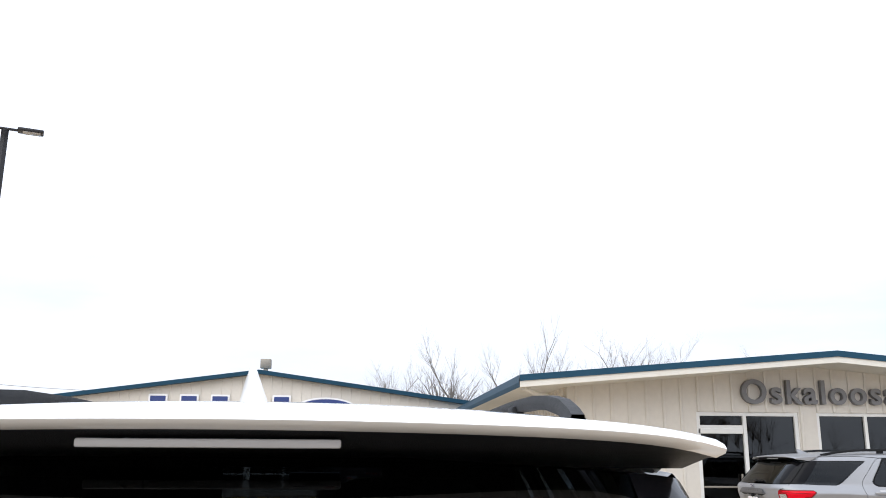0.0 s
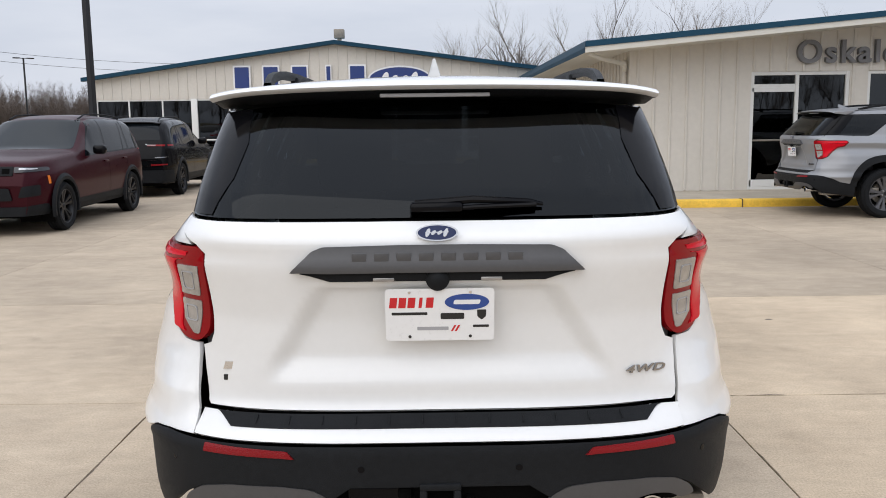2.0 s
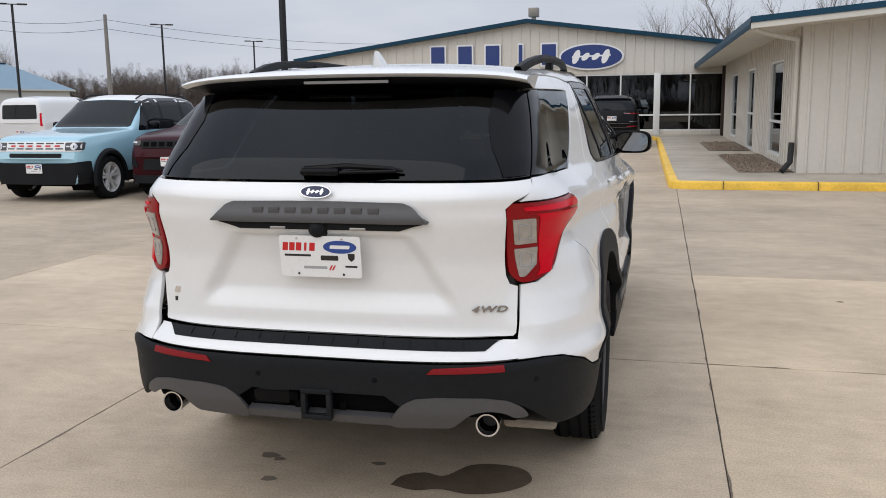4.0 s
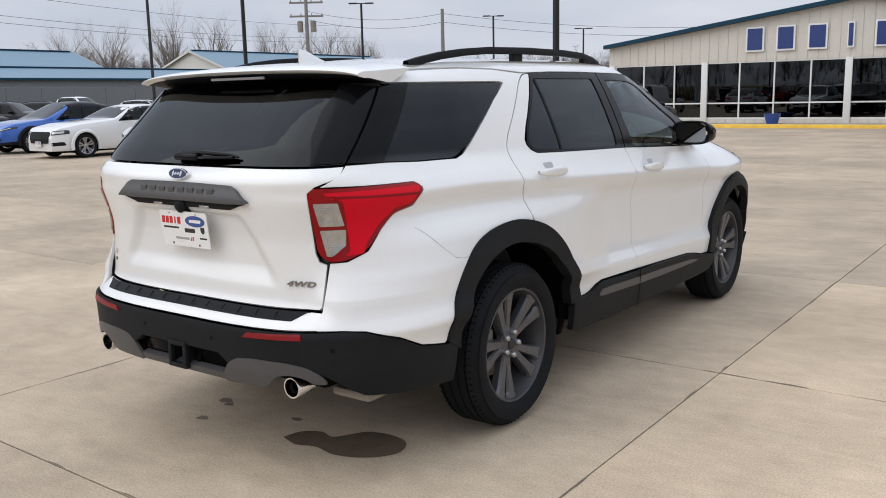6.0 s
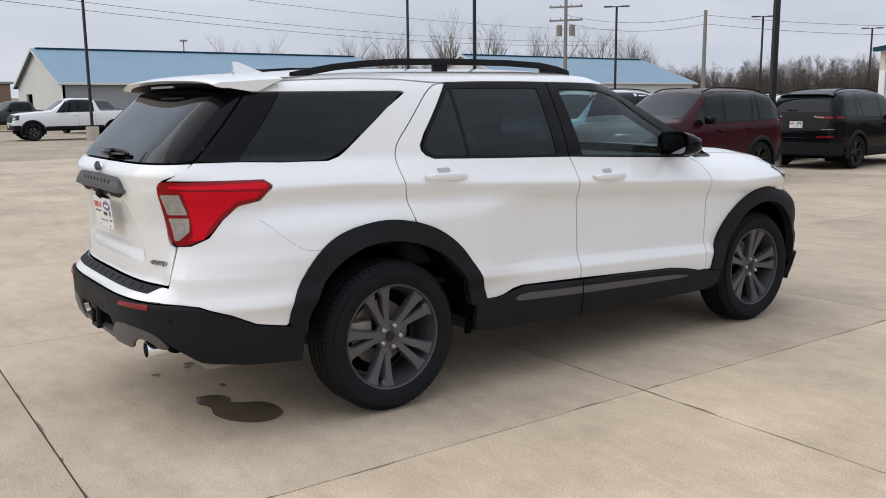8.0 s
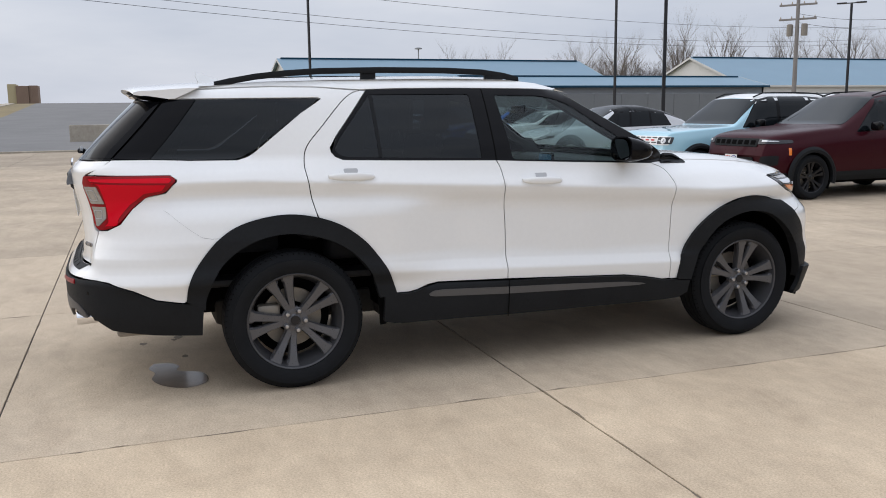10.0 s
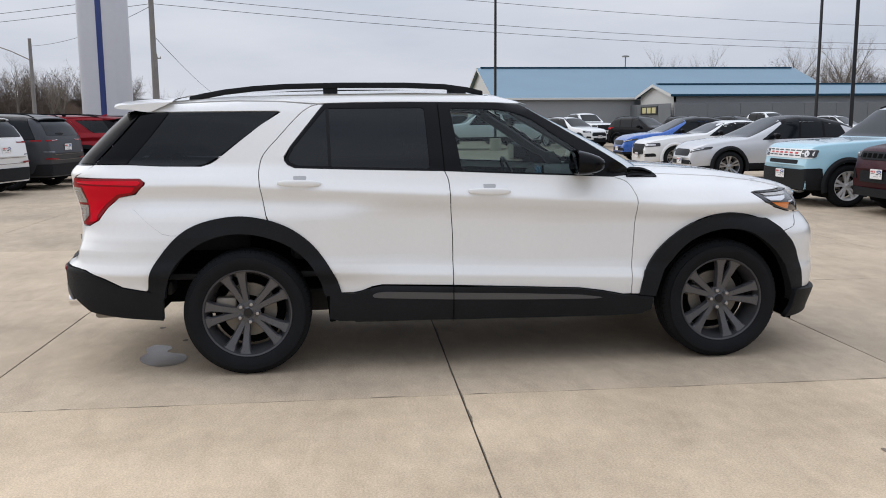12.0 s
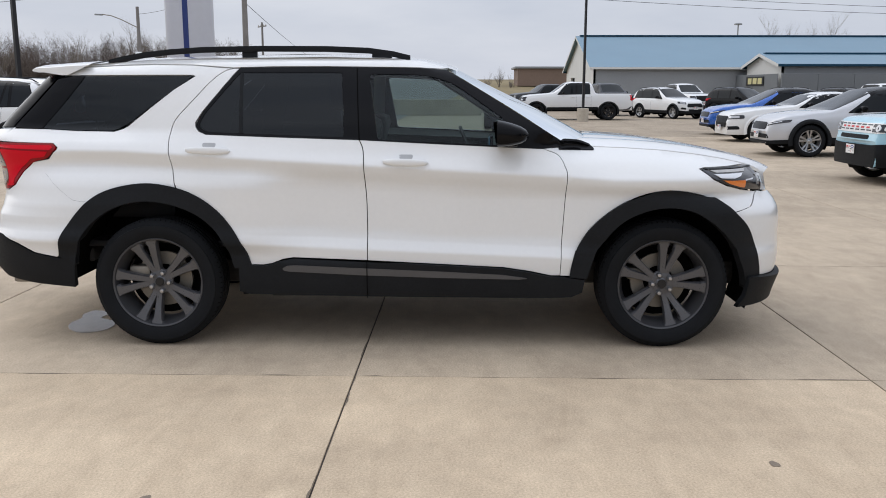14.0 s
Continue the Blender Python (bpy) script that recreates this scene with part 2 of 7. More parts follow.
def inside(poly, x, y):
    """Even-odd test for arrays of points."""
    px, py = np.array([p[0] for p in poly]), np.array([p[1] for p in poly])
    qx, qy = np.roll(px, -1), np.roll(py, -1)
    x, y = np.asarray(x)[:, None], np.asarray(y)[:, None]
    cross = (py > y) != (qy > y)
    xs = px + (y - py) / np.where(qy == py, 1e-12, qy - py) * (qx - px)
    return (cross & (x < xs)).sum(1) % 2 == 1


def far_from(poly, x, y, d):
    px, py = np.array([p[0] for p in poly]), np.array([p[1] for p in poly])
    return ((np.asarray(x)[:, None] - px) ** 2 + (np.asarray(y)[:, None] - py) ** 2).min(1) > d * d


def panel(name, poly, surf, mat, parent, label="", step=0.04, edge=0.003, rim=0.015, gap=0.0025, holes=(), mirror=False, extra=None):
    """A sheet with the outline poly in the surface's own two coordinates, laid on surf(u, v) -> point, normal; its edge is turned in and given depth."""
    poly = list(poly)
    if area2(poly) < 0:
        poly = poly[::-1]
    loops = [inset(dense(poly, step), gap)]
    for h in holes:
        h = list(h)
        if area2(h) > 0:
            h = h[::-1]
        loops.append(inset(dense(h, step), gap))
    flat, edges, ring_of = [], [], []
    for loop in loops:
        base = len(flat)
        flat += loop
        edges += [(base + k, base + (k + 1) % len(loop)) for k in range(len(loop))]
        ring_of.append((base, len(loop)))
    rims = len(flat)
    for loop in loops:
        base = len(flat)
        ins = inset(loop, max(0.004, edge * 1.4))
        flat += ins
        edges += [(base + k, base + (k + 1) % len(ins)) for k in range(len(ins))]
    us, vs = [p[0] for p in loops[0]], [p[1] for p in loops[0]]
    gu, gv = np.meshgrid(np.arange(min(us), max(us), step), np.arange(min(vs), max(vs), step))
    gu, gv = gu.ravel(), gv.ravel()
    if extra:
        more = [(u, v) for u in np.arange(min(us), max(us), step) for v in extra(u)]
        gu, gv = np.append(gu, [p[0] for p in more]), np.append(gv, [p[1] for p in more])
    keep = inside(loops[0], gu, gv)
    for h in loops[1:]:
        keep &= ~inside(h, gu, gv)
    for loop in loops:
        keep &= far_from(loop, gu, gv, (0.3 if extra else 0.55) * step)
    flat += list(zip(gu[keep].tolist(), gv[keep].tolist()))
    out = geometry.delaunay_2d_cdt([Vector(p) for p in flat], edges, [], 0, 1e-6)
    co, tris, orig = out[0], out[2], out[3]
    cx = np.array([sum(co[i][0] for i in t) / 3 for t in tris])
    cy = np.array([sum(co[i][1] for i in t) / 3 for t in tris])
    ok = inside(loops[0], cx, cy)
    for h in loops[1:]:
        ok &= ~inside(h, cx, cy)
    verts, normals = [], []
    on_rim = [any(o < rims for o in orig[i]) for i in range(len(co))]
    for i, c in enumerate(co):
        p, nrm = surf(c[0], c[1])
        p, nrm = Vector(p), Vector(nrm)
        verts.append(p - nrm * edge if on_rim[i] else p)
        normals.append(nrm)
    where = {}
    for i in range(len(co)):
        for o in orig[i]:
            where.setdefault(o, i)
    faces = [tuple(t) for t, k in zip(tris, ok) if k]
    if sum((verts[b] - verts[a]).cross(verts[c] - verts[a]).dot(normals[a]) for a, b, c in faces) < 0:
        faces = [f[::-1] for f in faces]
        flip = True
    else:
        flip = False
    for base, n in ring_of:
        first = len(verts)
        idx = [where[base + k] for k in range(n)]
        for k in range(n):
            i, j0, j1 = idx[k], idx[k - 1], idx[(k + 1) % n]
            tan = verts[j1] - verts[j0]
            side = tan.cross(normals[i]).normalized() if tan.length > 1e-9 else normals[i]
            if flip:
                side = -side
            verts.append(verts[i].copy())
            normals.append(side)
        for k in range(n):
            verts.append(verts[idx[k]] - normals[idx[k]] * rim)
            normals.append(normals[first + k])
        for k in range(n):
            q = (first + k, first + n + k, first + n + (k + 1) % n, first + (k + 1) % n)
            faces.append(q[::-1] if flip else q)
    if mirror:
        verts = [(-v[0], v[1], v[2]) for v in verts]
        normals = [(-v[0], v[1], v[2]) for v in normals]
        faces = [f[::-1] for f in faces]
    return link_mesh(name, verts, faces, mat, parent, label, True, normals)


def both(name, poly, surf, mat, parent, label="", **kw):
    return panel(name, poly, surf, mat, parent, label, **kw), panel(name, poly, surf, mat, parent, label, mirror=True, **kw)


def writing(name, text, size, mat, parent, m, label="", depth=0.002, shear=0.0, bold=0.0, spacing=1.0):
    """Letters of Blender's own font as a mesh."""
    cu = bpy.data.curves.new(name, "FONT")
    cu.body, cu.size, cu.extrude, cu.shear, cu.offset = text, size, depth, shear, bold
    cu.align_x, cu.align_y, cu.space_character = "CENTER", "CENTER", spacing
    tmp = new(name, cu)
    me = bpy.data.meshes.new_from_object(tmp)
    bpy.data.objects.remove(tmp)
    me.materials.clear()
    me.materials.append(mat)
    ob = new(name, me)
    ob.parent, ob.matrix_basis = parent, m
    return tagged(ob, label)


# ---- the white SUV: one smooth hull, on which every panel is laid ----
ZS = np.arange(0.0, 2.0, 0.005)


def table(pairs, sigma=4):
    z, v = zip(*pairs)
    t = np.interp(ZS, z, v)
    k = np.exp(-0.5 * (np.arange(-3 * sigma, 3 * sigma + 1) / sigma) ** 2)
    return np.convolve(np.pad(t, 3 * sigma, mode="edge"), k / k.sum(), mode="valid")


HALF = table([(0, .88), (.25, .90), (.33, .925), (.42, .94), (.53, .948), (.598, .953), (.606, .951), (.66, .921), (.70, .913), (.86, .910), (1.0, .909), (1.05, .918), (1.10, .940), (1.138, .951), (1.150, .947), (1.21, .910),
              (1.27, .878), (1.33, .858), (1.45, .81), (1.55, .765), (1.63, .722), (1.68, .685), (1.72, .62), (2, .3)], 1)
REAR = table([(0, 1.02), (.3, 1.08), (.40, 1.15), (.48, 1.18), (.655, 1.185), (.685, 1.17), (.735, 1.095), (.77, 1.085), (1.0, 1.085), (1.15, 1.115), (1.235, 1.12),
              (1.28, 1.075), (1.34, 1.03), (1.5, .87), (1.66, .70), (1.72, .62), (2, .3)], 3)
# round the corners of the tail the bumper has no ledge
CORNER = table([(0, 1.02), (.3, 1.08), (.40, 1.15), (.48, 1.18), (.64, 1.182), (.70, 1.178), (.776, 1.168), (.784, 1.163), (.83, 1.130), (.90, 1.100), (1.0, 1.088), (1.15, 1.115), (1.235, 1.12),
                (1.28, 1.075), (1.34, 1.03), (1.5, .87), (1.66, .70), (1.72, .62), (2, .3)], 1)
FRONT = table([(0, 3.78), (.3, 3.81), (.45, 3.86), (.6, 3.865), (.76, 3.865), (.84, 3.845), (.93, 3.840), (1.02, 3.815), (1.07, 3.775), (1.11, 3.72), (1.16, 3.60), (2, 3.4)], 3)
Y0, Y1, TURN_R = -0.2, 2.75, 0.95
ROOF = [(-1.2, 1.60), (-.9, 1.645), (-.5, 1.674), (-.29, 1.687), (-.05, 1.704), (.3, 1.713), (1.02, 1.721), (1.38, 1.713), (1.59, 1.692), (1.73, 1.658), (1.84, 1.622), (2.5, 1.40)]
HOOD = [(2.2, 1.215), (2.53, 1.200), (2.785, 1.190), (3.0, 1.176), (3.2, 1.152), (3.38, 1.122), (3.5, 1.096), (3.6, 1.070), (3.68, 1.040), (3.76, .995), (3.86, .93), (4.0, .86)]


PLAN = [(-.9, 0.0), (-.3, .006), (0, .012), (.35, .022), (.8, .036), (1.3, .048), (2.0, .054), (2.5, .058), (3.2, .066), (3.6, .05), (4.2, .04)]
DRAW_IN = [(.55, 0), (.85, .012), (1.0, .052), (1.12, .084), (1.2, .083), (1.3, .125), (1.45, .085), (1.6, .035), (1.75, .03)]


def at_y(pairs, y):
    return float(np.interp(y, [p[0] for p in pairs], [p[1] for p in pairs]))


def haunch(u, z):
    """The swelling of the body round the wheels."""
    rear = smoothstep(-1.0, -.55, u) * (1 - smoothstep(.50, .98, u))
    fore = smoothstep(2.30, 2.75, u) * (1 - smoothstep(3.35, 3.75, u))
    tail = smoothstep(-.42, -.62, u)
    rise = smoothstep(.55, .70, z) * (1 - .4 * tail) + .4 * tail * smoothstep(.34, .56, z)
    return (.052 * rear + .024 * fore) * rise * (1 - smoothstep(.97, 1.09, z))


def shelf(u, z):
    """The edge round the corner of the rear bumper: upright below it, leaning in above."""
    t = min(1.0, max(0.0, (z - .78) / .17))
    return (.004 + .008 * (1 - smoothstep(-1.0, -.55, u))) * smoothstep(-.36, -.62, u) * (1 - t) ** 2 * smoothstep(.60, .66, z)


def slope(u, z):
    """The lines along the doors fall towards the front: by how much the section is moved up there."""
    low = .037 * (min(2.5, max(.2, u)) - 1.25) * smoothstep(.44, .53, z) * (1 - smoothstep(.70, .86, z))
    high = .052 * (min(2.7, max(-.2, u)) - .3) * smoothstep(.80, .96, z) * (1 - smoothstep(1.14, 1.33, z))
    return low + high


def creases(u):
    """Heights at which the section bends sharply."""
    out = []
    for zz in (.588, .598, .606, .616, .652, .668, 1.03, 1.05, 1.075, 1.10, 1.124, 1.134, 1.144, 1.154, 1.17):
        z = zz
        for _ in range(6):
            z = zz - slope(u, z)
        out.append(z)
    return out + ([.70, .774, .780, .786, .80, .83, .87] if u < -.3 else [])


def hull(u, z):
    """The point of the hull at the height z, u metres along its side: forwards of Y0 u is y, behind it goes round the tail."""
    w = smoothstep(1.25, 1.6, z)
    near = u if u > Y0 else Y0
    drop = (1.721 - at_y(ROOF, max(-0.55, near if u > Y0 else Y0 + (u - Y0) * 0.5))) * w
    x0 = float(np.interp(z + drop + slope(u, z), ZS, HALF)) + haunch(u, z) + shelf(u, z)
    if u > 2.2:
        q = min(1.0, max(0.0, (z - (at_y(HOOD, u) - 0.13)) / 0.13))
        x0 -= 0.12 * q * q * smoothstep(2.2, 2.5, u) * (1 - smoothstep(1.19, 1.3, z))
    # in plan the body widens towards the front doors and draws in round the tail
    x0 += at_y(PLAN, u)
    if u < .6:
        x0 *= 1 - at_y(DRAW_IN, z) * smoothstep(.62, -.62, u)
    if u >= Y0 and u <= Y1:
        return Vector((x0, u, z))
    if u < Y0:
        f = math.pi / 2 + (u - Y0) / TURN_R
        bend = smoothstep(.62, .80, f)
        s, c, ln, n = math.sin(f), math.cos(f), float(np.interp(z, ZS, REAR)) * (1 - bend) + float(np.interp(z, ZS, CORNER)) * bend + Y0, 4.0 + .6 * smoothstep(.85, 1.15, z) + 1.8 * smoothstep(1.18, 1.29, z)
        r = (abs(s / x0) ** n + abs(c / ln) ** n) ** (-1 / n)
        x, y = r * s, Y0 - r * c
        wide = 0.34 + (1.08 - z) * 0.62
        y += 0.028 * smoothstep(-0.03, 0.05, wide - abs(x)) * smoothstep(0.80, 0.90, z) * (1 - smoothstep(1.08, 1.11, z))
        return Vector((x, y, z))
    f = (u - Y1) / TURN_R
    s, c, ln, n = math.sin(f), math.cos(f), float(np.interp(z, ZS, FRONT)) - Y1, 3.45 - .95 * smoothstep(.80, .93, z)
    r = (abs(c / x0) ** n + abs(s / ln) ** n) ** (-1 / n)
    return Vector((r * c, Y1 + r * s, z))


def on_hull(off=0.0, off_fn=None):
    def normal(u, z):
        e = 0.006
        a, b = hull(u + e, z) - hull(u - e, z), hull(u, z + e) - hull(u, z - e)
        return a.cross(b).normalized()

    def place(u, z):
        return hull(u, z) + normal(u, z) * (off + (off_fn(u, z) if off_fn else 0.0))

    def surf(u, z):
        if not off_fn:
            n = normal(u, z)
            return hull(u, z) + n * off, n
        e = 0.006
        n = (place(u + e, z) - place(u - e, z)).cross(place(u, z + e) - place(u, z - e)).normalized()
        return place(u, z), n
    return surf


SKIN = on_hull()


def around(x, y):
    """The hull's u for a place in plan."""
    if Y0 <= y <= Y1:
        return y
    if y < Y0:
        return Y0 - (math.pi / 2 - math.atan2(x, Y0 - y)) * TURN_R
    return Y1 + math.atan2(y - Y1, x) * TURN_R


def from_side(pts):
    """Outline points given as (y, z) in the side view."""
    out = []
    for p in pts:
        y, z = p[0], p[1]
        if Y0 <= y <= Y1:
            u = y
        else:
            lo, hi = (around(0.05, -2), Y0) if y < Y0 else (Y1, around(0.05, 5))
            for _ in range(40):
                u = (lo + hi) / 2
                if hull(u, z).y < y:
                    lo = u
                else:
                    hi = u
        out.append((u, z, *p[2:]))
    return out


def from_rear(pts):
    """Outline points given as (x, z) seen from behind."""
    out = []
    for p in pts:
        x, z = p[0], p[1]
        lo, hi = Y0 - math.pi * TURN_R, Y0
        for _ in range(40):
            u = (lo + hi) / 2
            if hull(u, z).x < x:
                lo = u
            else:
                hi = u
        out.append((u, z, *p[2:]))
    return out


def arc(pts, n=6):
    """A smooth curve through the points (Catmull-Rom), open."""
    p = [Vector(q[:2]) for q in pts]
    p = [2 * p[0] - p[1]] + p + [2 * p[-1] - p[-2]]
    out = []
    for a, b, c, d in zip(p, p[1:], p[2:], p[3:]):
        for k in range(n):
            t = k / n
            out.append(tuple(0.5 * (2 * b + (c - a) * t + (2 * a - 5 * b + 4 * c - d) * t * t + (3 * b - a - 3 * c + d) * t ** 3)))
    return out + [tuple(p[-2])]


suv = thing("suv", "pearl white three-row SUV with black cladding on concrete", "car")
REAR_ARCH = arc([(-.572, .55), (-.553, .652), (-.492, .754), (-.401, .857), (-.296, .925), (-.158, .965), (-.006, .977), (.145, .954), (.279, .9), (.395, .811), (.478, .705), (.538, .6), (.571, .505)])
REAR_ARCH_IN = arc([(-.485, .50), (-.478, .555), (-.440, .65), (-.37, .745), (-.268, .821), (-.148, .866), (-.01, .879), (.14, .853), (.274, .795), (.375, .706), (.442, .602), (.474, .496)])
FRONT_ARCH = arc([(2.449, .448), (2.474, .568), (2.549, .708), (2.654, .814), (2.777, .892), (2.92, .944), (3.07, .950), (3.231, .917), (3.330, .864), (3.403, .815), (3.490, .734), (3.558, .609), (3.592, .50), (3.607, .43)])
FRONT_ARCH_IN = arc([(2.544, .439), (2.602, .601), (2.712, .741), (2.818, .812), (2.963, .853), (3.115, .842), (3.245, .784), (3.384, .660), (3.464, .525), (3.505, .41), (3.515, .36)])
C_SEAM = arc([(.139, .952), (.110, 1.09), (.094, 1.192), (.092, 1.259), (.118, 1.345), (.212, 1.452), (.33, 1.579), (.40, 1.632), (.45, 1.648)], 4)
B_SEAM = arc([(1.216, 1.238), (1.240, 1.175), (1.247, 1.044), (1.259, .867), (1.261, .70), (1.261, .535)], 4)
A_SEAM = arc([(2.29, 1.186), (2.375, 1.153), (2.412, 1.084), (2.421, 1.03), (2.412, .851), (2.399, .62), (2.393, .45)], 4)
ROCK_TOP = [(2.393, .448), (2.34, .449), (2.203, .477), (2.058, .498), (1.7, .515), (1.261, .534), (.822, .549), (.76, .538), (.70, .514), (.648, .503), (.571, .503)]
LAMP_SIDE = [(-.612, 1.203, .02), (-.590, 1.181, .02), (-.645, 1.121, .03), (-.745, 1.102, .05), (-.815, 1.045, .05), (-.88, .965, .05), (-.945, .930, .04)]
LAMP_REAR = [(.705, .926, .02), (.670, .960, .02), (.666, 1.185, .02), (.680, 1.207, .012)]
TAIL_LAMP = rounded(from_side(LAMP_SIDE) + from_rear(LAMP_REAR), 0.02)

# quarter panels, doors, fenders
qp = [(-.572, .55)] + REAR_ARCH[1:REAR_ARCH.index(min(REAR_ARCH, key=lambda p: abs(p[0] - .139) + abs(p[1] - .95)))] + C_SEAM
qp += [(.20, 1.668), (-.05, 1.672), (-.3, 1.664), (-.50, 1.655)]
quarter = from_side(qp) + from_side([(-.598, 1.610)]) + from_side([(-.55, 1.606), (-.2, 1.608), (.205, 1.608), (.222, 1.602), (.10, 1.525), (-.028, 1.426), (-.172, 1.312), (-.205, 1.294), (-.26, 1.278), (-.5, 1.281), (-.70, 1.291), (-.900, 1.293), (-.945, 1.262)]) + from_rear([(.703, 1.214)])
quarter += from_side([(-.616, 1.209), (-.584, 1.185), (-.587, 1.174), (-.643, 1.115), (-.745, 1.096), (-.812, 1.040), (-.876, .960), (-.943, .924)]) + from_rear([(.706, .920), (.704, .80), (.700, .738)])
quarter += from_rear([(.71, .672)]) + from_side([(-1.02, .670), (-.957, .662), (-.837, .618), (-.727, .566), (-.588, .541)])
Q_GLASS = rounded(from_side([(-.708, 1.293, .004), (-.450, 1.602, .004), (.212, 1.604, .012), (-.03, 1.43, .05), (-.175, 1.318, .08), (-.26, 1.281, .06), (-.5, 1.283, .01)]), 0.02)
both("quarter_panel", quarter, SKIN, WHITE, suv, extra=creases)
both("quarter_window", Q_GLASS, on_hull(-0.003), TINT, suv, "dark tinted rear quarter window", rim=0.004, edge=0.001, gap=0.001)
both("pillar_trim", rounded(from_side([(-.893, 1.297), (-.612, 1.600), (-.452, 1.603), (-.712, 1.290)]), 0.004), on_hull(0.0005), GLOSS, suv, "gloss black rear pillar trim", rim=0.012, edge=0.001, gap=0.001)

# added black sheet that blocks light showing through the gaps round the trim
both("pillar_backing", from_side([(-.90, 1.290), (-.64, 1.598), (-.40, 1.600), (-.66, 1.288)]), on_hull(-.010), SEAM, suv, rim=.004, edge=0, gap=0)

rear_door = [(.145, .952)] + C_SEAM[1:] + [(.487, 1.648), (.384, 1.52), (.281, 1.393), (.243, 1.332), (.246, 1.308), (.265, 1.284), (.307, 1.266), (.7, 1.253)] + B_SEAM
rear_door += [p for p in ROCK_TOP if p[0] < 1.2] + [p for p in REAR_ARCH[::-1] if p[0] > .145]
both("rear_door", rear_door, SKIN, WHITE, suv, extra=creases)
front_door = B_SEAM[::-1] + [(1.7, 1.214), (2.292, 1.188)] + A_SEAM[1:] + [p for p in ROCK_TOP[1:] if p[0] > 1.262]
both("front_door", front_door, SKIN, WHITE, suv, extra=creases)
hood_line = [(y, at_y(HOOD, y)) for y in (2.44, 2.6, 2.8, 3.0, 3.1, 3.2, 3.3, 3.4, 3.5)]
fender = A_SEAM[::-1] + [(2.36, 1.20)] + hood_line + [(3.545, 1.078), (3.40, 1.079), (3.23, 1.080), (3.196, 1.074), (3.275, 1.012), (3.363, .972), (3.479, .940), (3.60, .922), (3.52, .845), (3.408, .820)]
fender += [p for p in FRONT_ARCH[::-1] if p[0] < 3.40]
both("front_fender", from_side(fender), SKIN, WHITE, suv, extra=creases, gap=.0012, edge=.0015)
nose = [(3.412, .818), (3.53, .848), (3.61, .925), (3.655, .915)]
nose = from_side(nose) + [(around(.51, 3.8), .905), (around(.50, 3.8), .625), (around(.03, 3.93), .605), (around(.03, 3.93), .425)] + from_side([(3.70, .425)] + [p for p in FRONT_ARCH[::-1] if p[0] > 3.41])
both("front_bumper", nose, SKIN, WHITE, suv, gap=.0008, edge=.001)
chin = from_side([(3.508, .44), (3.495, .32), (3.45, .245)]) + [(around(.5, 3.85), .26), (around(.1, 3.9), .26), (around(.1, 3.9), .42)] + from_side([(3.74, .42)])
both("front_valance", chin, on_hull(0.036), CLAD, suv, rim=.03)
both("grille", [(around(.52, 3.8), .62), (around(.05, 3.93), .60), (around(.05, 3.93), .90), (around(.5, 3.8), .9)], on_hull(-0.03), CLAD, suv)

SEAM_PALE = material("fine_panel_gap", (0.25, 0.25, 0.25), 0.7)
line = [(-.66, 1.03), (-.627, 1.005), (-.537, .925), (-.479, .883), (-.43, .873), (-.37, .873)]
both("bumper_seam", from_side(line + [(y + .001, z - .0017) for y, z in line[::-1]]), on_hull(.0008), SEAM_PALE, suv, gap=0, edge=0, rim=.001)

# headlamps
HEADLAMP = rounded(from_side([(3.205, 1.073, .01), (3.41, 1.073, .02), (3.605, 1.066, .012), (3.652, .985, .02), (3.655, .922, .015), (3.479, .944, .04), (3.363, .976, .04), (3.275, 1.018, .03)]), .02)
for lamp in both("headlamp", HEADLAMP, on_hull(0.0), LAMP_DARK, suv, "clear headlamp with an amber side marker", gap=0.002):
    lamp["label"] = "clear headlamp with an amber side marker"
both("marker_lens", rounded(from_side([(3.325, 1.010), (3.40, 1.004), (3.505, 1.000), (3.50, .952), (3.46, .958), (3.38, .982)]), .01), on_hull(0.003), AMBER, suv, edge=.001, rim=.003)
both("lamp_reflector", rounded(from_side([(3.245, 1.066), (3.54, 1.060), (3.52, 1.042), (3.30, 1.046)]), .006), on_hull(0.003), CLEAR_LENS, suv, edge=.001, rim=.003)

both("light_guide", rounded(from_side([(3.275, 1.043), (3.50, 1.040), (3.47, 1.020), (3.42, 1.010), (3.325, 1.016)]), .006), on_hull(0.0032), DRL, suv, edge=.001, rim=.003)
both("lamp_bar", rounded(from_side([(3.50, 1.006), (3.57, 1.008), (3.57, .996), (3.50, .992)]), .003), on_hull(0.0034), DRL, suv, edge=.0005, rim=.003)
both("lamp_projector", rounded(from_side([(3.595, 1.028), (3.625, 1.018), (3.632, .962), (3.600, .958)]), .008), on_hull(0.003), CLEAR_LENS, suv, edge=.001, rim=.003)
both("lamp_brow", rounded(from_side([(3.22, 1.0735), (3.60, 1.0675), (3.603, 1.061), (3.24, 1.0665)]), .002), on_hull(0.0045), GLOSS, suv, edge=.0005, rim=.003, gap=0)

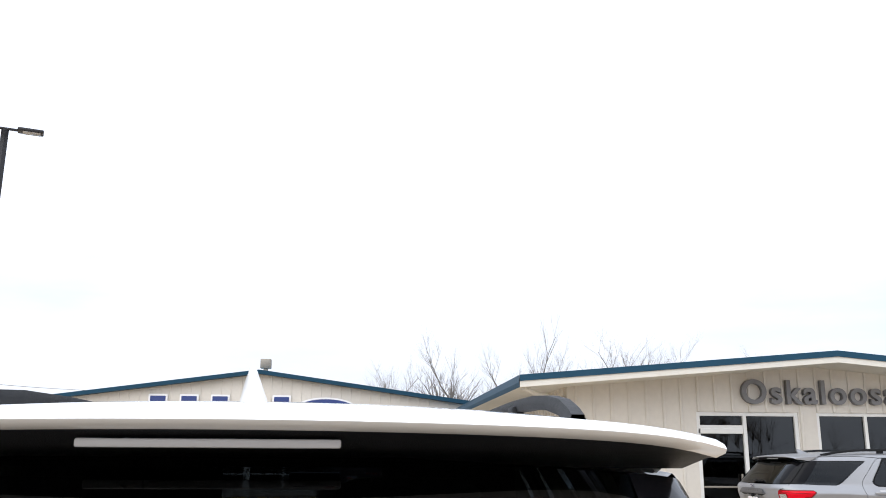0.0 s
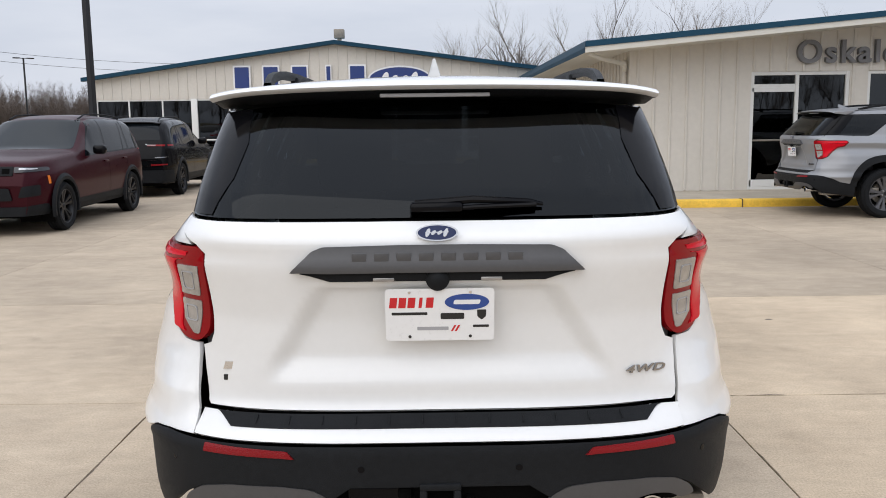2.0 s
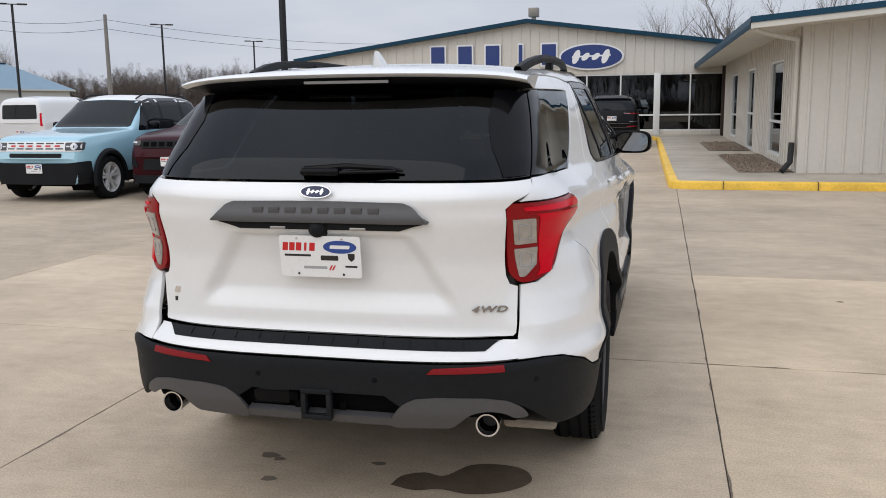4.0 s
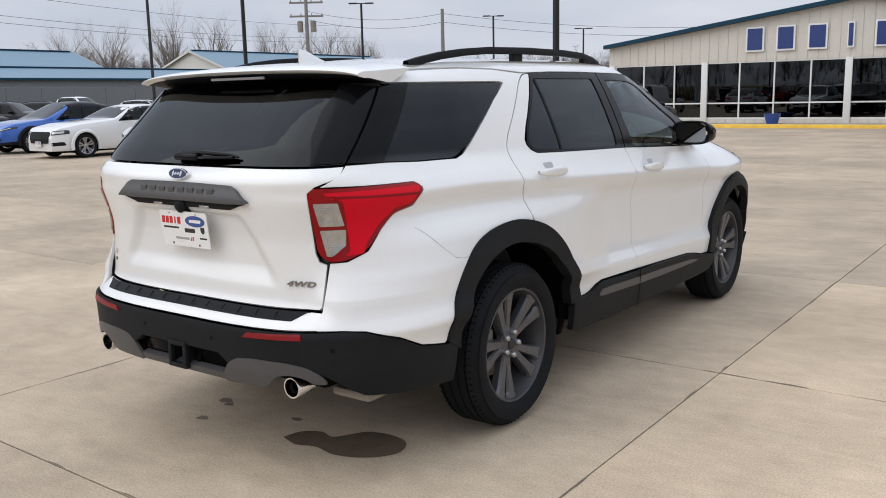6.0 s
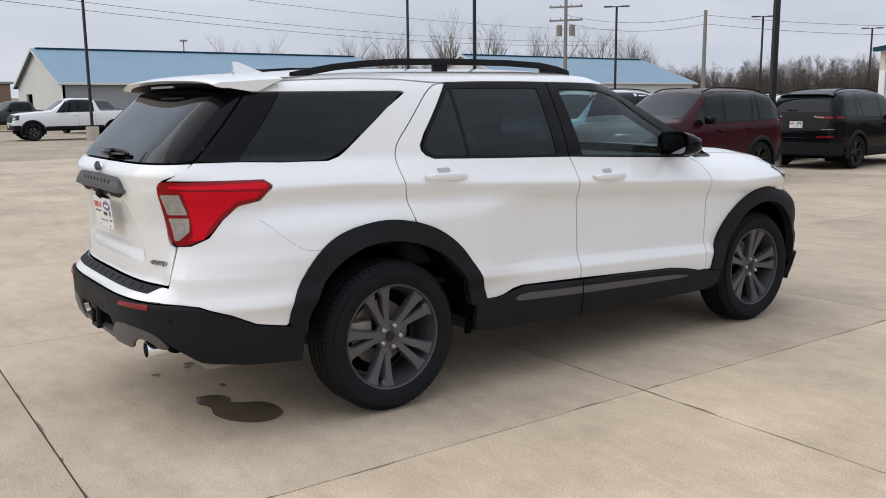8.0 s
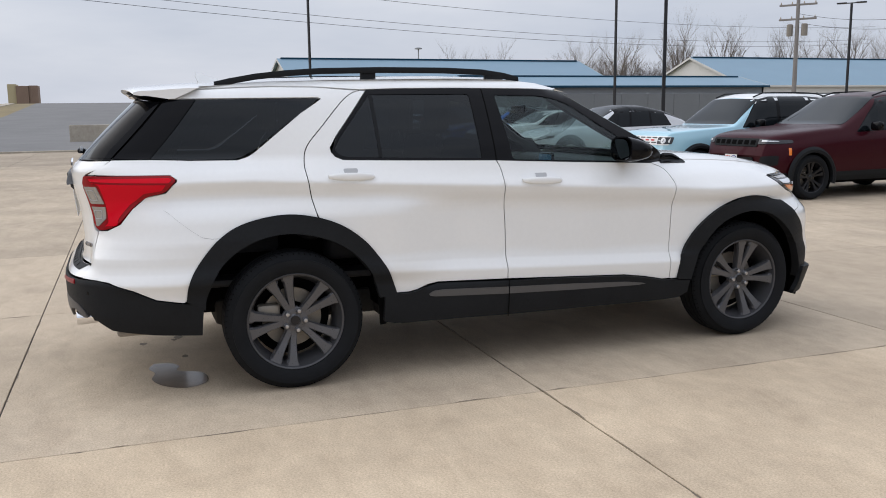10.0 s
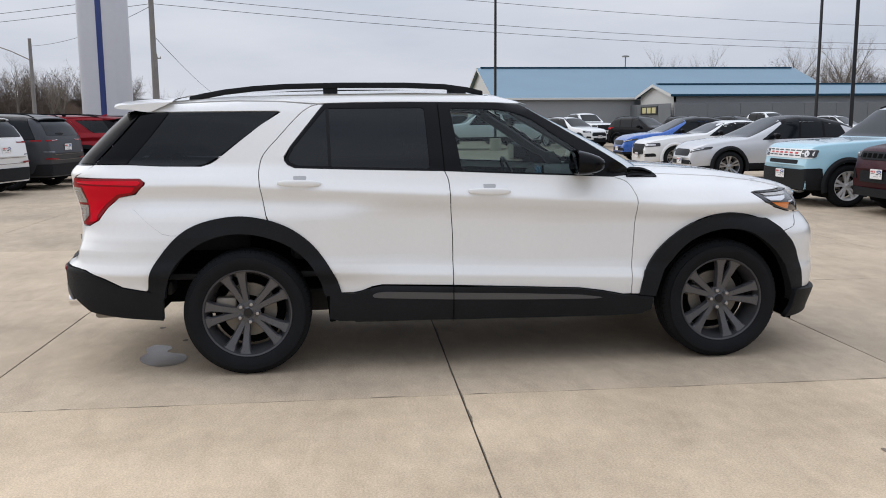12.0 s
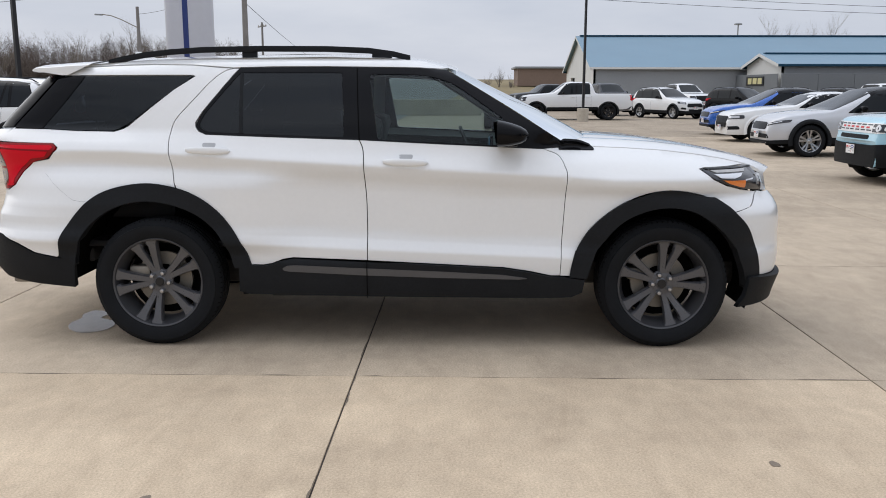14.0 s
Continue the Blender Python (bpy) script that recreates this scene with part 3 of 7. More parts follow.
# tail lamps: dark red frame, bright red body, two clear chambers
for sx in (False, True):
    lamp = panel("tail_lamp", TAIL_LAMP, on_hull(0.004), DEEP_RED, suv, "red wraparound tail lamp with clear chambers", step=.03, rim=.03, gap=-.003, mirror=sx)
    red = rounded(from_side([(-.635, 1.162), (-.66, 1.128), (-.75, 1.115), (-.822, 1.055), (-.875, .990)]) + from_rear([(.80, .950), (.745, .942), (.763, .965), (.766, 1.16), (.73, 1.172)]), .010)
    panel("red_lens", red, on_hull(0.009), RED_LENS, lamp, step=.025, rim=.006, mirror=sx)
    upper = rounded(from_side([(-.62, 1.196), (-.605, 1.182), (-.625, 1.165), (-.9, 1.172)]) + from_rear([(.72, 1.178), (.71, 1.198)]), .006)
    panel("red_bar", upper, on_hull(0.009), RED_LENS, lamp, step=.025, rim=.006, mirror=sx)
    for z0, z1, cut in ((1.062, 1.158, 0), (.952, 1.052, .03)):
        ch = rounded(from_rear([(.682 + cut * .5, z0 - cut * .3), (.712 + cut * .2, z0 - cut * .3), (.754, z0 + cut * 1.1), (.756, z1), (.680, z1)]), .008)
        c = panel("clear_chamber", ch, on_hull(0.010), CLEAR_LENS, lamp, step=.02, rim=.006, mirror=sx)
        zl = z0 + .02 + cut * .3
        rg = rounded(from_rear([(.696, zl), (.738, zl), (.740, z1 - .016), (.696, z1 - .016)]), .010)
        panel("bulb_ring", rg, on_hull(0.0125), INK_GREY, c, step=.02, rim=.003, edge=.001, mirror=sx,
              holes=[rounded(from_rear([(.702, zl + .008), (.732, zl + .008), (.734, z1 - .024), (.702, z1 - .024)]), .008)])

# tailgate: white lower half, black glass, side fins
gate_r = from_side([(-.905, 1.290), (-.95, 1.252)]) + from_rear([(.690, 1.214), (.664, 1.19), (.660, .955), (.672, .925), (.7005, .914), (.7012, .80), (.6995, .752), (.688, .741), (.5, .739), (.25, .738)])
centre = Y0 - math.pi / 2 * TURN_R


def mirrored(pts):
    return [(2 * centre - p[0], *p[1:]) for p in pts]


gate_top = from_rear([(.62, 1.287), (.4, 1.285), (.2, 1.284)])
panel("tailgate", gate_r + mirrored(gate_r)[::-1] + mirrored(gate_top) + gate_top[::-1], SKIN, WHITE, suv, "white tailgate, closed", step=.016)
glass_r = from_side([(-.902, 1.294), (-.76, 1.442), (-.628, 1.592)])
gl_low = from_rear([(.62, 1.291), (.4, 1.289), (.2, 1.288)])
gl_top = from_rear([(.5, 1.612), (.25, 1.625)])
panel("rear_window", glass_r + gl_top + mirrored(gl_top)[::-1] + mirrored(glass_r)[::-1] + mirrored(gl_low) + gl_low[::-1], on_hull(-0.002), TINT_REAR, suv,
                   "dark tinted rear window", step=.04, rim=.004, edge=.001)
for sx in (False, True):
    panel("window_fin", from_side([(-.900, 1.297), (-.76, 1.444), (-.630, 1.592)]) + from_rear([(.565, 1.604), (.562, 1.50), (.590, 1.40), (.645, 1.296)]), on_hull(0.001), GLOSS, suv, rim=.002, edge=.0005, mirror=sx)

# spoiler over the rear window
rows = []
for k in range(41):
    x = -.695 + 1.39 * k / 40
    e = abs(x) / .695
    tip, tz = -.825 + .052 * e ** 3.0, 1.672 - .016 * e * e - .016 * e ** 10
    zr = at_y(ROOF, -.45) + .034 * (1 - e * e) - .012 * e ** 8
    rows.append([(x, -.43, zr), (x, -.55, zr - .006), (x, -.66, max(tz, zr - .014)), (x, (tip - .66) / 2 - .02, (tz + max(tz, zr - .014)) / 2 + .002), (x, tip + .008, tz), (x, tip, tz - .006), (x, tip + .006, tz - .012),
                 (x, tip + .03 + .01 * e, tz - .018), (x, -.73 + .03 * e ** 4, 1.634 - .012 * e ** 3), (x, -.655 + .06 * e ** 4, 1.606), (x, -.56, 1.606)])
bm = grid_mesh([r[:8] for r in rows])
bmesh.ops.recalc_face_normals(bm, faces=bm.faces)
spoiler = part("spoiler", bm, WHITE, suv, "white roof spoiler above the rear window")
bm = grid_mesh([r[7:] for r in rows])
bmesh.ops.recalc_face_normals(bm, faces=bm.faces)
part("spoiler_underside", bm, CLAD, spoiler, "black underside of the spoiler")
for r in (rows[0], rows[-1]):
    bm = bmesh.new()
    bm.faces.new([bm.verts.new(p) for p in r])
    part("spoiler_end", bm, WHITE, spoiler)
part("brake_light", box((.34, .012, .012), (0, -.775, 1.637), .003), INK_GREY, suv)

# roof, windscreen, bonnet
rows = []
for k in range(49):
    y = -.45 + 2.24 * k / 48
    ze = at_y(ROOF, y)
    xe = hull(max(y, Y0), min(ze - .002, 1.70)).x + .004
    rows.append([(xe * s, y, ze - .006 + .036 * (1 - abs(s) ** 2.2)) for s in np.linspace(-1, 1, 25)])
part("roof", grid_mesh(rows), WHITE, suv, "white roof panel")
band = [(-.50, 1.658), (-.3, 1.667), (-.05, 1.675), (.2, 1.671), (.45, 1.653), (.7, 1.660), (1.0, 1.661), (1.55, 1.655), (1.70, 1.648)]
band += [(y, at_y(ROOF, y) - .003) for y in (1.73, 1.59, 1.38, 1.2, 1.02, .7, .3, -.05, -.29, -.5)]
both("cant_rail", from_side(band), SKIN, WHITE, suv, gap=.0005, edge=.001)
A_LINE = [(2.44, 1.205), (2.30, 1.29), (2.145, 1.39), (1.95, 1.508), (1.80, 1.598), (1.725, 1.642)]
rows = []
for y, z in arc(A_LINE, 4):
    xa = hull(y, z).x
    rows.append([(xa * s, y + .16 * (1 - abs(s) ** 2.3) * smoothstep(1.7, 1.2, z) + .05 * (1 - s * s), z + .02 * (1 - s * s)) for s in np.linspace(-1, 1, 19)])
part("windscreen", grid_mesh(rows), CLEAR, suv, "clear windscreen")
rows = []
for y in np.linspace(2.42, 3.74, 30):
    ze = at_y(HOOD, y)
    xe = hull(*from_side([(y, min(ze - .004, 1.198))])[0]).x
    rows.append([(side_x * (xe + .0015), y, ze - .02) for side_x in (-1,)] + [(xe * sv, y + .14 * (1 - sv * sv) * max(0.0, (y - 3.4) / .34), ze + .040 * (1 - abs(sv) ** 2.6) * (1 - .5 * max(0.0, (y - 3.4) / .34)) + .008 * smoothstep(.55, .7, abs(sv)) * (1 - smoothstep(.8, 1, abs(sv)))) for sv in np.linspace(-1, 1, 29)] + [(xe + .0015, y, ze - .02)])
part("bonnet", grid_mesh(rows), WHITE, suv, "white bonnet")
cap = [(around(.70, 3.62), .93), (around(.45, 3.82), .905), (around(.02, 3.93), .905), (around(.02, 3.93), .99), (around(.45, 3.82), 1.0), (around(.68, 3.65), 1.04)]
both("nose_panel", cap, on_hull(-.004), WHITE, suv, gap=0)
both("cowl_trim", rounded([(2.37, 1.176), (2.60, 1.172), (2.58, 1.205), (2.50, 1.232), (2.40, 1.240)], .02), on_hull(.008), GLOSS, suv)
part("cowl", box((1.36, .2, .03), (0, 2.52, 1.205), .01), CLAD, suv)

# black window surrounds with their openings
R_GLASS = rounded([(.498, 1.622, .01), (1.105, 1.622, .02), (1.127, 1.252, .02), (.520, 1.272, .01), (.315, 1.280, .03), (.262, 1.312, .03), (.300, 1.385, .03)], .02)
F_GLASS = rounded([(1.268, 1.616, .02), (1.60, 1.610, .08), (1.76, 1.565, .08), (2.065, 1.352, .03), (2.085, 1.206, .02), (1.325, 1.238, .02)], .02)
surround = [(.492, 1.652), (1.0, 1.658), (1.55, 1.652), (1.722, 1.642), (1.95, 1.508), (2.145, 1.388), (2.30, 1.29), (2.43, 1.206), (2.40, 1.188), (2.28, 1.186), (1.7, 1.212), (1.216, 1.236), (.7, 1.252), (.31, 1.265), (.268, 1.283), (.247, 1.31), (.285, 1.394), (.388, 1.522)]
both("window_surround", surround, on_hull(0.002), GLOSS, suv, "gloss black window surround", holes=[R_GLASS, F_GLASS], gap=.001)
both("rear_door_window", R_GLASS, on_hull(-0.004), TINT, suv, "dark tinted rear door window", rim=.004, edge=.001, gap=.0005)
both("front_door_window", F_GLASS, on_hull(-0.004), CLEAR, suv, "lightly tinted front door window", rim=.004, edge=.001, gap=.0005)
both("window_divider", rounded([(.497, 1.622), (.517, 1.622), (.530, 1.273), (.510, 1.273)], .002), on_hull(0.001), CLAD, suv, rim=.004, gap=0)
both("door_seam", rounded([(1.189, 1.652), (1.195, 1.652), (1.219, 1.238), (1.213, 1.238)], .001), on_hull(0.0035), SEAM, suv, rim=.002, gap=0, edge=0)

# wheel-arch flares, rocker, bumper cladding
def flare_out(u, z):
    d = max(.012, min(.030, .964 - float(np.interp(z + slope(u, z), ZS, HALF)) - haunch(u, z)))
    return d + (.007 - d) * smoothstep(3.28, 3.52, u)


SIDE_OUT = on_hull(0.0, flare_out)
rf = [p for p in REAR_ARCH if p[0] <= .139] + [(.1445, .954), (.1640, .845)] + [p for p in REAR_ARCH_IN[::-1] if p[0] <= .15]
rf2 = [(.1465, .954)] + [p for p in REAR_ARCH if p[0] > .15] + [(.567, .50), (.478, .49)] + [p for p in REAR_ARCH_IN[::-1] if p[0] > .172] + [(.166, .844)]
both("rear_wheel_flare", from_side(rf), SIDE_OUT, CLAD, suv, rim=.05, step=.022, edge=.003, gap=-.003)
both("rear_wheel_flare", rf2, SIDE_OUT, CLAD, suv, rim=.05, step=.022, edge=.003, gap=-.003)
both("front_wheel_flare", from_side(FRONT_ARCH + FRONT_ARCH_IN[::-1]), SIDE_OUT, CLAD, suv, rim=.05, step=.022, edge=.003, gap=-.003)
rocker = ROCK_TOP + [(.50, .495), (.495, .345), (.56, .330), (1.26, .322), (2.28, .318), (2.46, .324), (2.525, .352), (2.540, .432)]


def bulge(u, z):
    return .014 * smoothstep(.552, .525, z) + .004 * smoothstep(.50, .34, z)


both("rocker_cladding", rocker, on_hull(0.008, bulge), CLAD, suv, rim=.03, step=.035)
trim = rounded([(.757, .490), (.79, .508), (.85, .511), (1.24, .497), (1.7, .481), (2.06, .463), (2.19, .445), (2.205, .436), (2.15, .430), (1.7, .437), (1.24, .450), (.80, .468), (.765, .474)], .012)
both("rocker_insert", trim, on_hull(0.014, bulge), GREY_CLAD, suv, rim=.008, step=.03)
both("rocker_seam", [(1.257, .32), (1.263, .32), (1.263, .535), (1.257, .535)], on_hull(0.0148, bulge), SEAM, suv, rim=.001, gap=0, edge=0)

low_r = from_side([(-.483, .536), (-.588, .539), (-.727, .564), (-.837, .616), (-.957, .660)]) + from_rear([(.80, .670), (.70, .667), (.45, .664), (.2, .662)])
low_b = from_rear([(.12, .540), (.25, .540), (.31, .50), (.36, .535), (.45, .543), (.60, .541), (.68, .527), (.735, .495), (.79, .445)]) + from_side([(-.95, .40), (-.746, .372), (-.50, .352)])
panel("rear_bumper_cladding", low_r + mirrored(low_r[::-1]) + mirrored(low_b[::-1]) + low_b,
                    on_hull(0.008), CLAD, suv, "black lower rear bumper", step=.035, rim=.04, edge=.005)
for sx in (False, True):
    skid = from_rear([(.27, .462), (.31, .513), (.36, .540), (.45, .549), (.60, .547), (.68, .533), (.730, .500), (.750, .462), (.70, .458), (.665, .484), (.61, .494), (.555, .484), (.52, .455), (.49, .428), (.27, .420)])
    panel("skid_plate", rounded(skid, .02), on_hull(0.010), GREY_CLAD, suv, "satin grey skid plate", step=.025, rim=.012, mirror=sx)
    hole = rounded(from_rear([(.40, .628), (.425, .652), (.665, .662), (.672, .636)]), .006)
    panel("reflector", hole, on_hull(0.014), REFLECTOR, suv, "red bumper reflector", step=.03, rim=.008, mirror=sx)
    for x in (.22, .77):
        p, n = SKIN(*from_rear([(x, .60)])[0])
        q = Matrix.Translation((p.x * (-1 if sx else 1), p.y - .006, p.z)) @ Vector((-n.x if sx else n.x, n.y, n.z)).to_track_quat("Z", "Y").to_matrix().to_4x4()
        ob = part("parking_sensor", lathe([(-.004, .0002), (.004, .0095), (.0045, .008), (.003, .0001)], 16, "Z"), GLOSS, suv)
        ob.matrix_basis = q
skid_c = from_rear([(.28, .462), (.28, .425)])
panel("skid_bar", rounded(skid_c + mirrored(skid_c[::-1]), .008), on_hull(0.006), GREY_CLAD, suv, step=.03, rim=.03)
cav = from_rear([(.40, .60), (.40, .415)])
# near-black sheet: the recess's shade is in its colour
panel("hitch_recess", cav + mirrored(cav[::-1]), on_hull(-0.04), SEAM, suv, step=.06, rim=.02)
white_lip = from_rear([(.715, .674), (.71, .735), (.64, .735), (.3, .733)]) 
white_low = from_rear([(.3, .668), (.6, .671)])
panel("rear_bumper", white_lip + mirrored(white_lip[::-1]) + mirrored(white_low[::-1]) + white_low, SKIN, WHITE, suv, "white upper rear bumper", step=.02)
pad_r = from_rear([(.600, .698, .008), (.655, .733, .006)])
step_pad = panel("step_pad", pad_r + mirrored(pad_r[::-1]), on_hull(0.006), CLAD, suv, "black ribbed step pad on the bumper", step=.015, rim=.008)
for k in range(12):
    x = -.52 + 1.04 * k / 11
    p, n = on_hull(0.009)(*from_rear([(x, .715)])[0])
    ob = part("rib", box((.003, .03, .003), (0, 0, 0), .001), CLAD, step_pad)
    ob.matrix_basis = Matrix.Translation(p) @ n.to_track_quat("Z", "Y").to_matrix().to_4x4()

# exhaust tips, hitch receiver, spare underparts
for sx in (1, -1):
    tip = part("exhaust_tip", lathe([(-1.03, .037), (-1.124, .043), (-1.130, .0415), (-1.129, .036), (-1.08, .035), (-.95, .032), (-.95, .0001)], 32, "Y", (sx * .61, 0, .441)), CHROME, suv, "chrome exhaust tip")
    part("exhaust_bore", lathe([(-1.09, .0335), (-1.0, .031), (-1.0, .0001)], 24, "Y", (sx * .61, 0, .441)), SEAM, tip)
    part("muffler", box((.34, .34, .14), (sx * .45, -.76, .455), .06), UNDER, suv, "dusty muffler")
hitch = part("hitch_receiver", box((.50, .05, .05), (0, -1.06, .47), .01), SEAM, suv)
rec = box((.084, .16, .084), (0, -1.10, .497), .006)
bmesh.ops.delete(rec, geom=[f for f in rec.faces if f.normal.y < -.9 and f.calc_area() > .002], context="FACES_ONLY")
part("receiver_tube", rec, CLAD, hitch)
for dx, dz, w, h in ((0, .048, .116, .02), (0, -.048, .116, .02), (.048, 0, .02, .078), (-.048, 0, .02, .078)):
    part("receiver_collar", box((w, .025, h), (dx, -1.185, .497 + dz), .004), CLAD, hitch)
for sx in (1, -1):
    part("chain_loop", lathe([(-.012, .02), (-.012, .034), (.012, .034), (.012, .02), (-.012, .02)], 16, "X", (sx * .085, -1.12, .475)), SEAM, hitch)
part("tow_socket", box((.15, .05, .065), (-.19, -1.13, .505), .012), GLOSS, suv)
part("tow_socket", box((.04, .06, .04), (-.10, -1.13, .51), .01), SEAM, suv)

# handles, mirrors, rails, aerial fin, wiper
for sx in (1, -1):
    for y0, y1, z in ((.206, .470, 1.174), (1.358, 1.620, 1.112)):
        ym = (y0 + y1) / 2
        xb = hull(ym, z).x
        bm = grid_mesh([[(sx * (xb + .006 + .030 * math.sin(math.pi * min(1, max(0, t))) ** .35 + .007 * math.cos(a)), y0 + (y1 - y0) * t, z - .016 * (t - .5) * .4 + 0.0225 * math.sin(a) * (math.sin(math.pi * min(1, max(.02, t))) ** .3)) for a in np.linspace(0, 2 * math.pi, 13)[:-1]] for t in np.linspace(0, 1, 19)], closed=True)
        bmesh.ops.recalc_face_normals(bm, faces=bm.faces)
        h = part("door_handle", bm, WHITE, suv, "white door handle")
        cup = rounded([(ym - .060, z - .050), (ym + .060, z - .050), (ym + .066, z + .048), (ym - .066, z + .048)], .034)
        panel("handle_cup", cup, on_hull(0.0012), WHITE, h, mirror=sx < 0, rim=.002, edge=0.001, gap=0)
        # shaded notch of the cup, drawn as a grey patch on the skin
        panel("key_recess", rounded([(ym - .036, z + .014), (ym + .036, z + .014), (ym + .042, z + .042), (ym - .042, z + .042)], .016), on_hull(0.0018), NOTCH_SHADE, h, mirror=sx < 0, rim=.001, edge=0, gap=0)
    mir = part("door_mirror", grid_mesh([[(sx * (1.020 + .125 * c + .02 * t), 2.02 + .17 * t - .02 * abs(c), 1.283 + .078 * s * (1 - .35 * t) - .012 * t) for c, s in [(math.copysign(abs(math.cos(a)) ** .6, math.cos(a)) * k, math.copysign(abs(math.sin(a)) ** .6, math.sin(a)) * k) for a in np.linspace(0, 2 * math.pi, 25)[:-1]]] for t, k in ((0, .86), (0.02, .98), (.15, 1), (.45, .98), (.75, .85), (.93, .6), (1.0, .25))], closed=True), GLOSS, suv, "gloss black door mirror")
    bm = bmesh.new()
    ring = [bm.verts.new((sx * (1.020 + .102 * math.copysign(abs(math.cos(a)) ** .6, math.cos(a))), 2.006 - .012 * math.copysign(abs(math.cos(a)) ** .6, math.cos(a)) - .010 * math.copysign(abs(math.sin(a)) ** .6, math.sin(a)), 1.283 + .062 * math.copysign(abs(math.sin(a)) ** .6, math.sin(a)))) for a in np.linspace(0, 2 * math.pi, 25)[:-1]]
    bm.faces.new(ring)
    bmesh.ops.recalc_face_normals(bm, faces=bm.faces)
    part("mirror_glass", bm, MIRROR, mir)
    part("mirror_arm", box((.16, .07, .04), (sx * .94, 2.10, 1.225), .012), GLOSS, mir)
    path = [(sx * .595, -.34, 1.690), (sx * .605, -.26, 1.708), (sx * .62, -.12, 1.733), (sx * .63, .05, 1.752), (sx * .635, .25, 1.765), (sx * .64, .6, 1.772), (sx * .64, 1.0, 1.771), (sx * .63, 1.25, 1.762), (sx * .62, 1.40, 1.742), (sx * .61, 1.50, 1.718)]
    bm = bmesh.new()
    pts = []
    for k in range(len(path) - 1):
        for t in (0, .34, .67):
            pts.append(Vector(path[k]).lerp(Vector(path[k + 1]), t))
    pts.append(Vector(path[-1]))
    bm = grid_mesh([[p + Vector(o) for o in ((-.014, 0, -.024), (-.018, 0, -.008), (-.012, 0, .010), (.012, 0, .010), (.018, 0, -.008), (.014, 0, -.024))] for p in pts], closed=True)
    bmesh.ops.recalc_face_normals(bm, faces=bm.faces)
    rail = part("roof_rail", bm, CLAD, suv, "black roof rail")
    for y, ln in ((.53, .09), (1.33, .12)):
        zt = at_y([(-.33, 1.71), (-.15, 1.75), (.15, 1.764), (1.0, 1.771), (1.4, 1.742), (1.5, 1.72)], y)
        part("rail_foot", box((.034, ln, max(.02, zt - 1.69)), (sx * (.628 if y < 1 else .622), y, (zt + 1.69) / 2 - .004), .008), CLAD, rail)
fs = [(-.37, 1.700, .026), (-.335, 1.700, .030), (-.26, 1.703, .022), (-.19, 1.706, .007)]
fin = grid_mesh([[(w, y, z0), (w * .45, y - .02 * (i < 2), z0 + h * .65), (0.004, y - .02 * (i < 2), z0 + h), (-.004, y - .02 * (i < 2), z0 + h), (-w * .45, y - .02 * (i < 2), z0 + h * .65), (-w, y, z0)] for i, ((y, z0, w), h) in enumerate(zip(fs, (.075, .072, .032, .006)))])
for f in ([0, 1, 2, 3, 4, 5],):
    fin.verts.ensure_lookup_table()
    fin.faces.new([fin.verts[i] for i in f])
bmesh.ops.recalc_face_normals(fin, faces=fin.faces)
part("aerial_fin", fin, WHITE, suv, "white shark-fin aerial")
wip = part("rear_wiper", box((.15, .045, .03), (.0, -1.065, 1.318), .012), GLOSS, suv, "black rear wiper")
part("wiper_blade", tube([(-.06, -1.068, 1.326), (.1, -1.062, 1.338), (.26, -1.058, 1.330), (.30, -1.056, 1.322)], [.012, .011, .008, .005], 8), GLOSS, wip)
part("wiper_arm", tube([(-.04, -1.075, 1.310), (.12, -1.072, 1.318), (.28, -1.064, 1.322)], .007, 8), GLOSS, wip)

# tailgate garnish, camera, badges, plate
gar = from_rear([(.412, 1.148), (.350, 1.208), (.318, 1.219), (.1, 1.222)])
garb = from_rear([(.12, 1.146), (.3, 1.145)])
garnish = panel("handle_garnish", rounded(gar + mirrored(gar[::-1]) + mirrored(garb[::-1]) + garb, .008), on_hull(0.014, lambda u, z: .018 * smoothstep(1.222, 1.156, z)), GREY_CLAD, suv, "satin grey tailgate garnish with raised letters", step=.02, rim=.03)
for k in range(8):
    x = -.215 + .43 * k / 7
    p, n = on_hull(0.025)(*from_rear([(x, 1.188)])[0])
    ob = part("raised_letter", box((.040, .028, .003), (0, 0, 0), .0015), GREY_CLAD, garnish)
    ob.matrix_basis = Matrix.Translation(p) @ n.to_track_quat("Z", "Y").to_matrix().to_4x4()
under = from_rear([(.385, 1.143), (.30, 1.116)])
panel("garnish_underside", under + mirrored(under[::-1]), on_hull(0.012), CLAD, suv, step=.03)
part("reverse_camera", lathe([(-1.155, .001), (-1.153, .018), (-1.14, .032), (-1.09, .038)], 20, "Y", (0, .012, 1.122)), CLAD, suv)
for x in (-.15, .15):
    part("plate_lamp", box((.06, .012, .012), (x, -1.118, 1.122), .003), CLEAR_LENS, suv)


def oval(a, b, n=40):
    return [(a * math.cos(2 * math.pi * k / n), b * math.sin(2 * math.pi * k / n)) for k in range(n)]


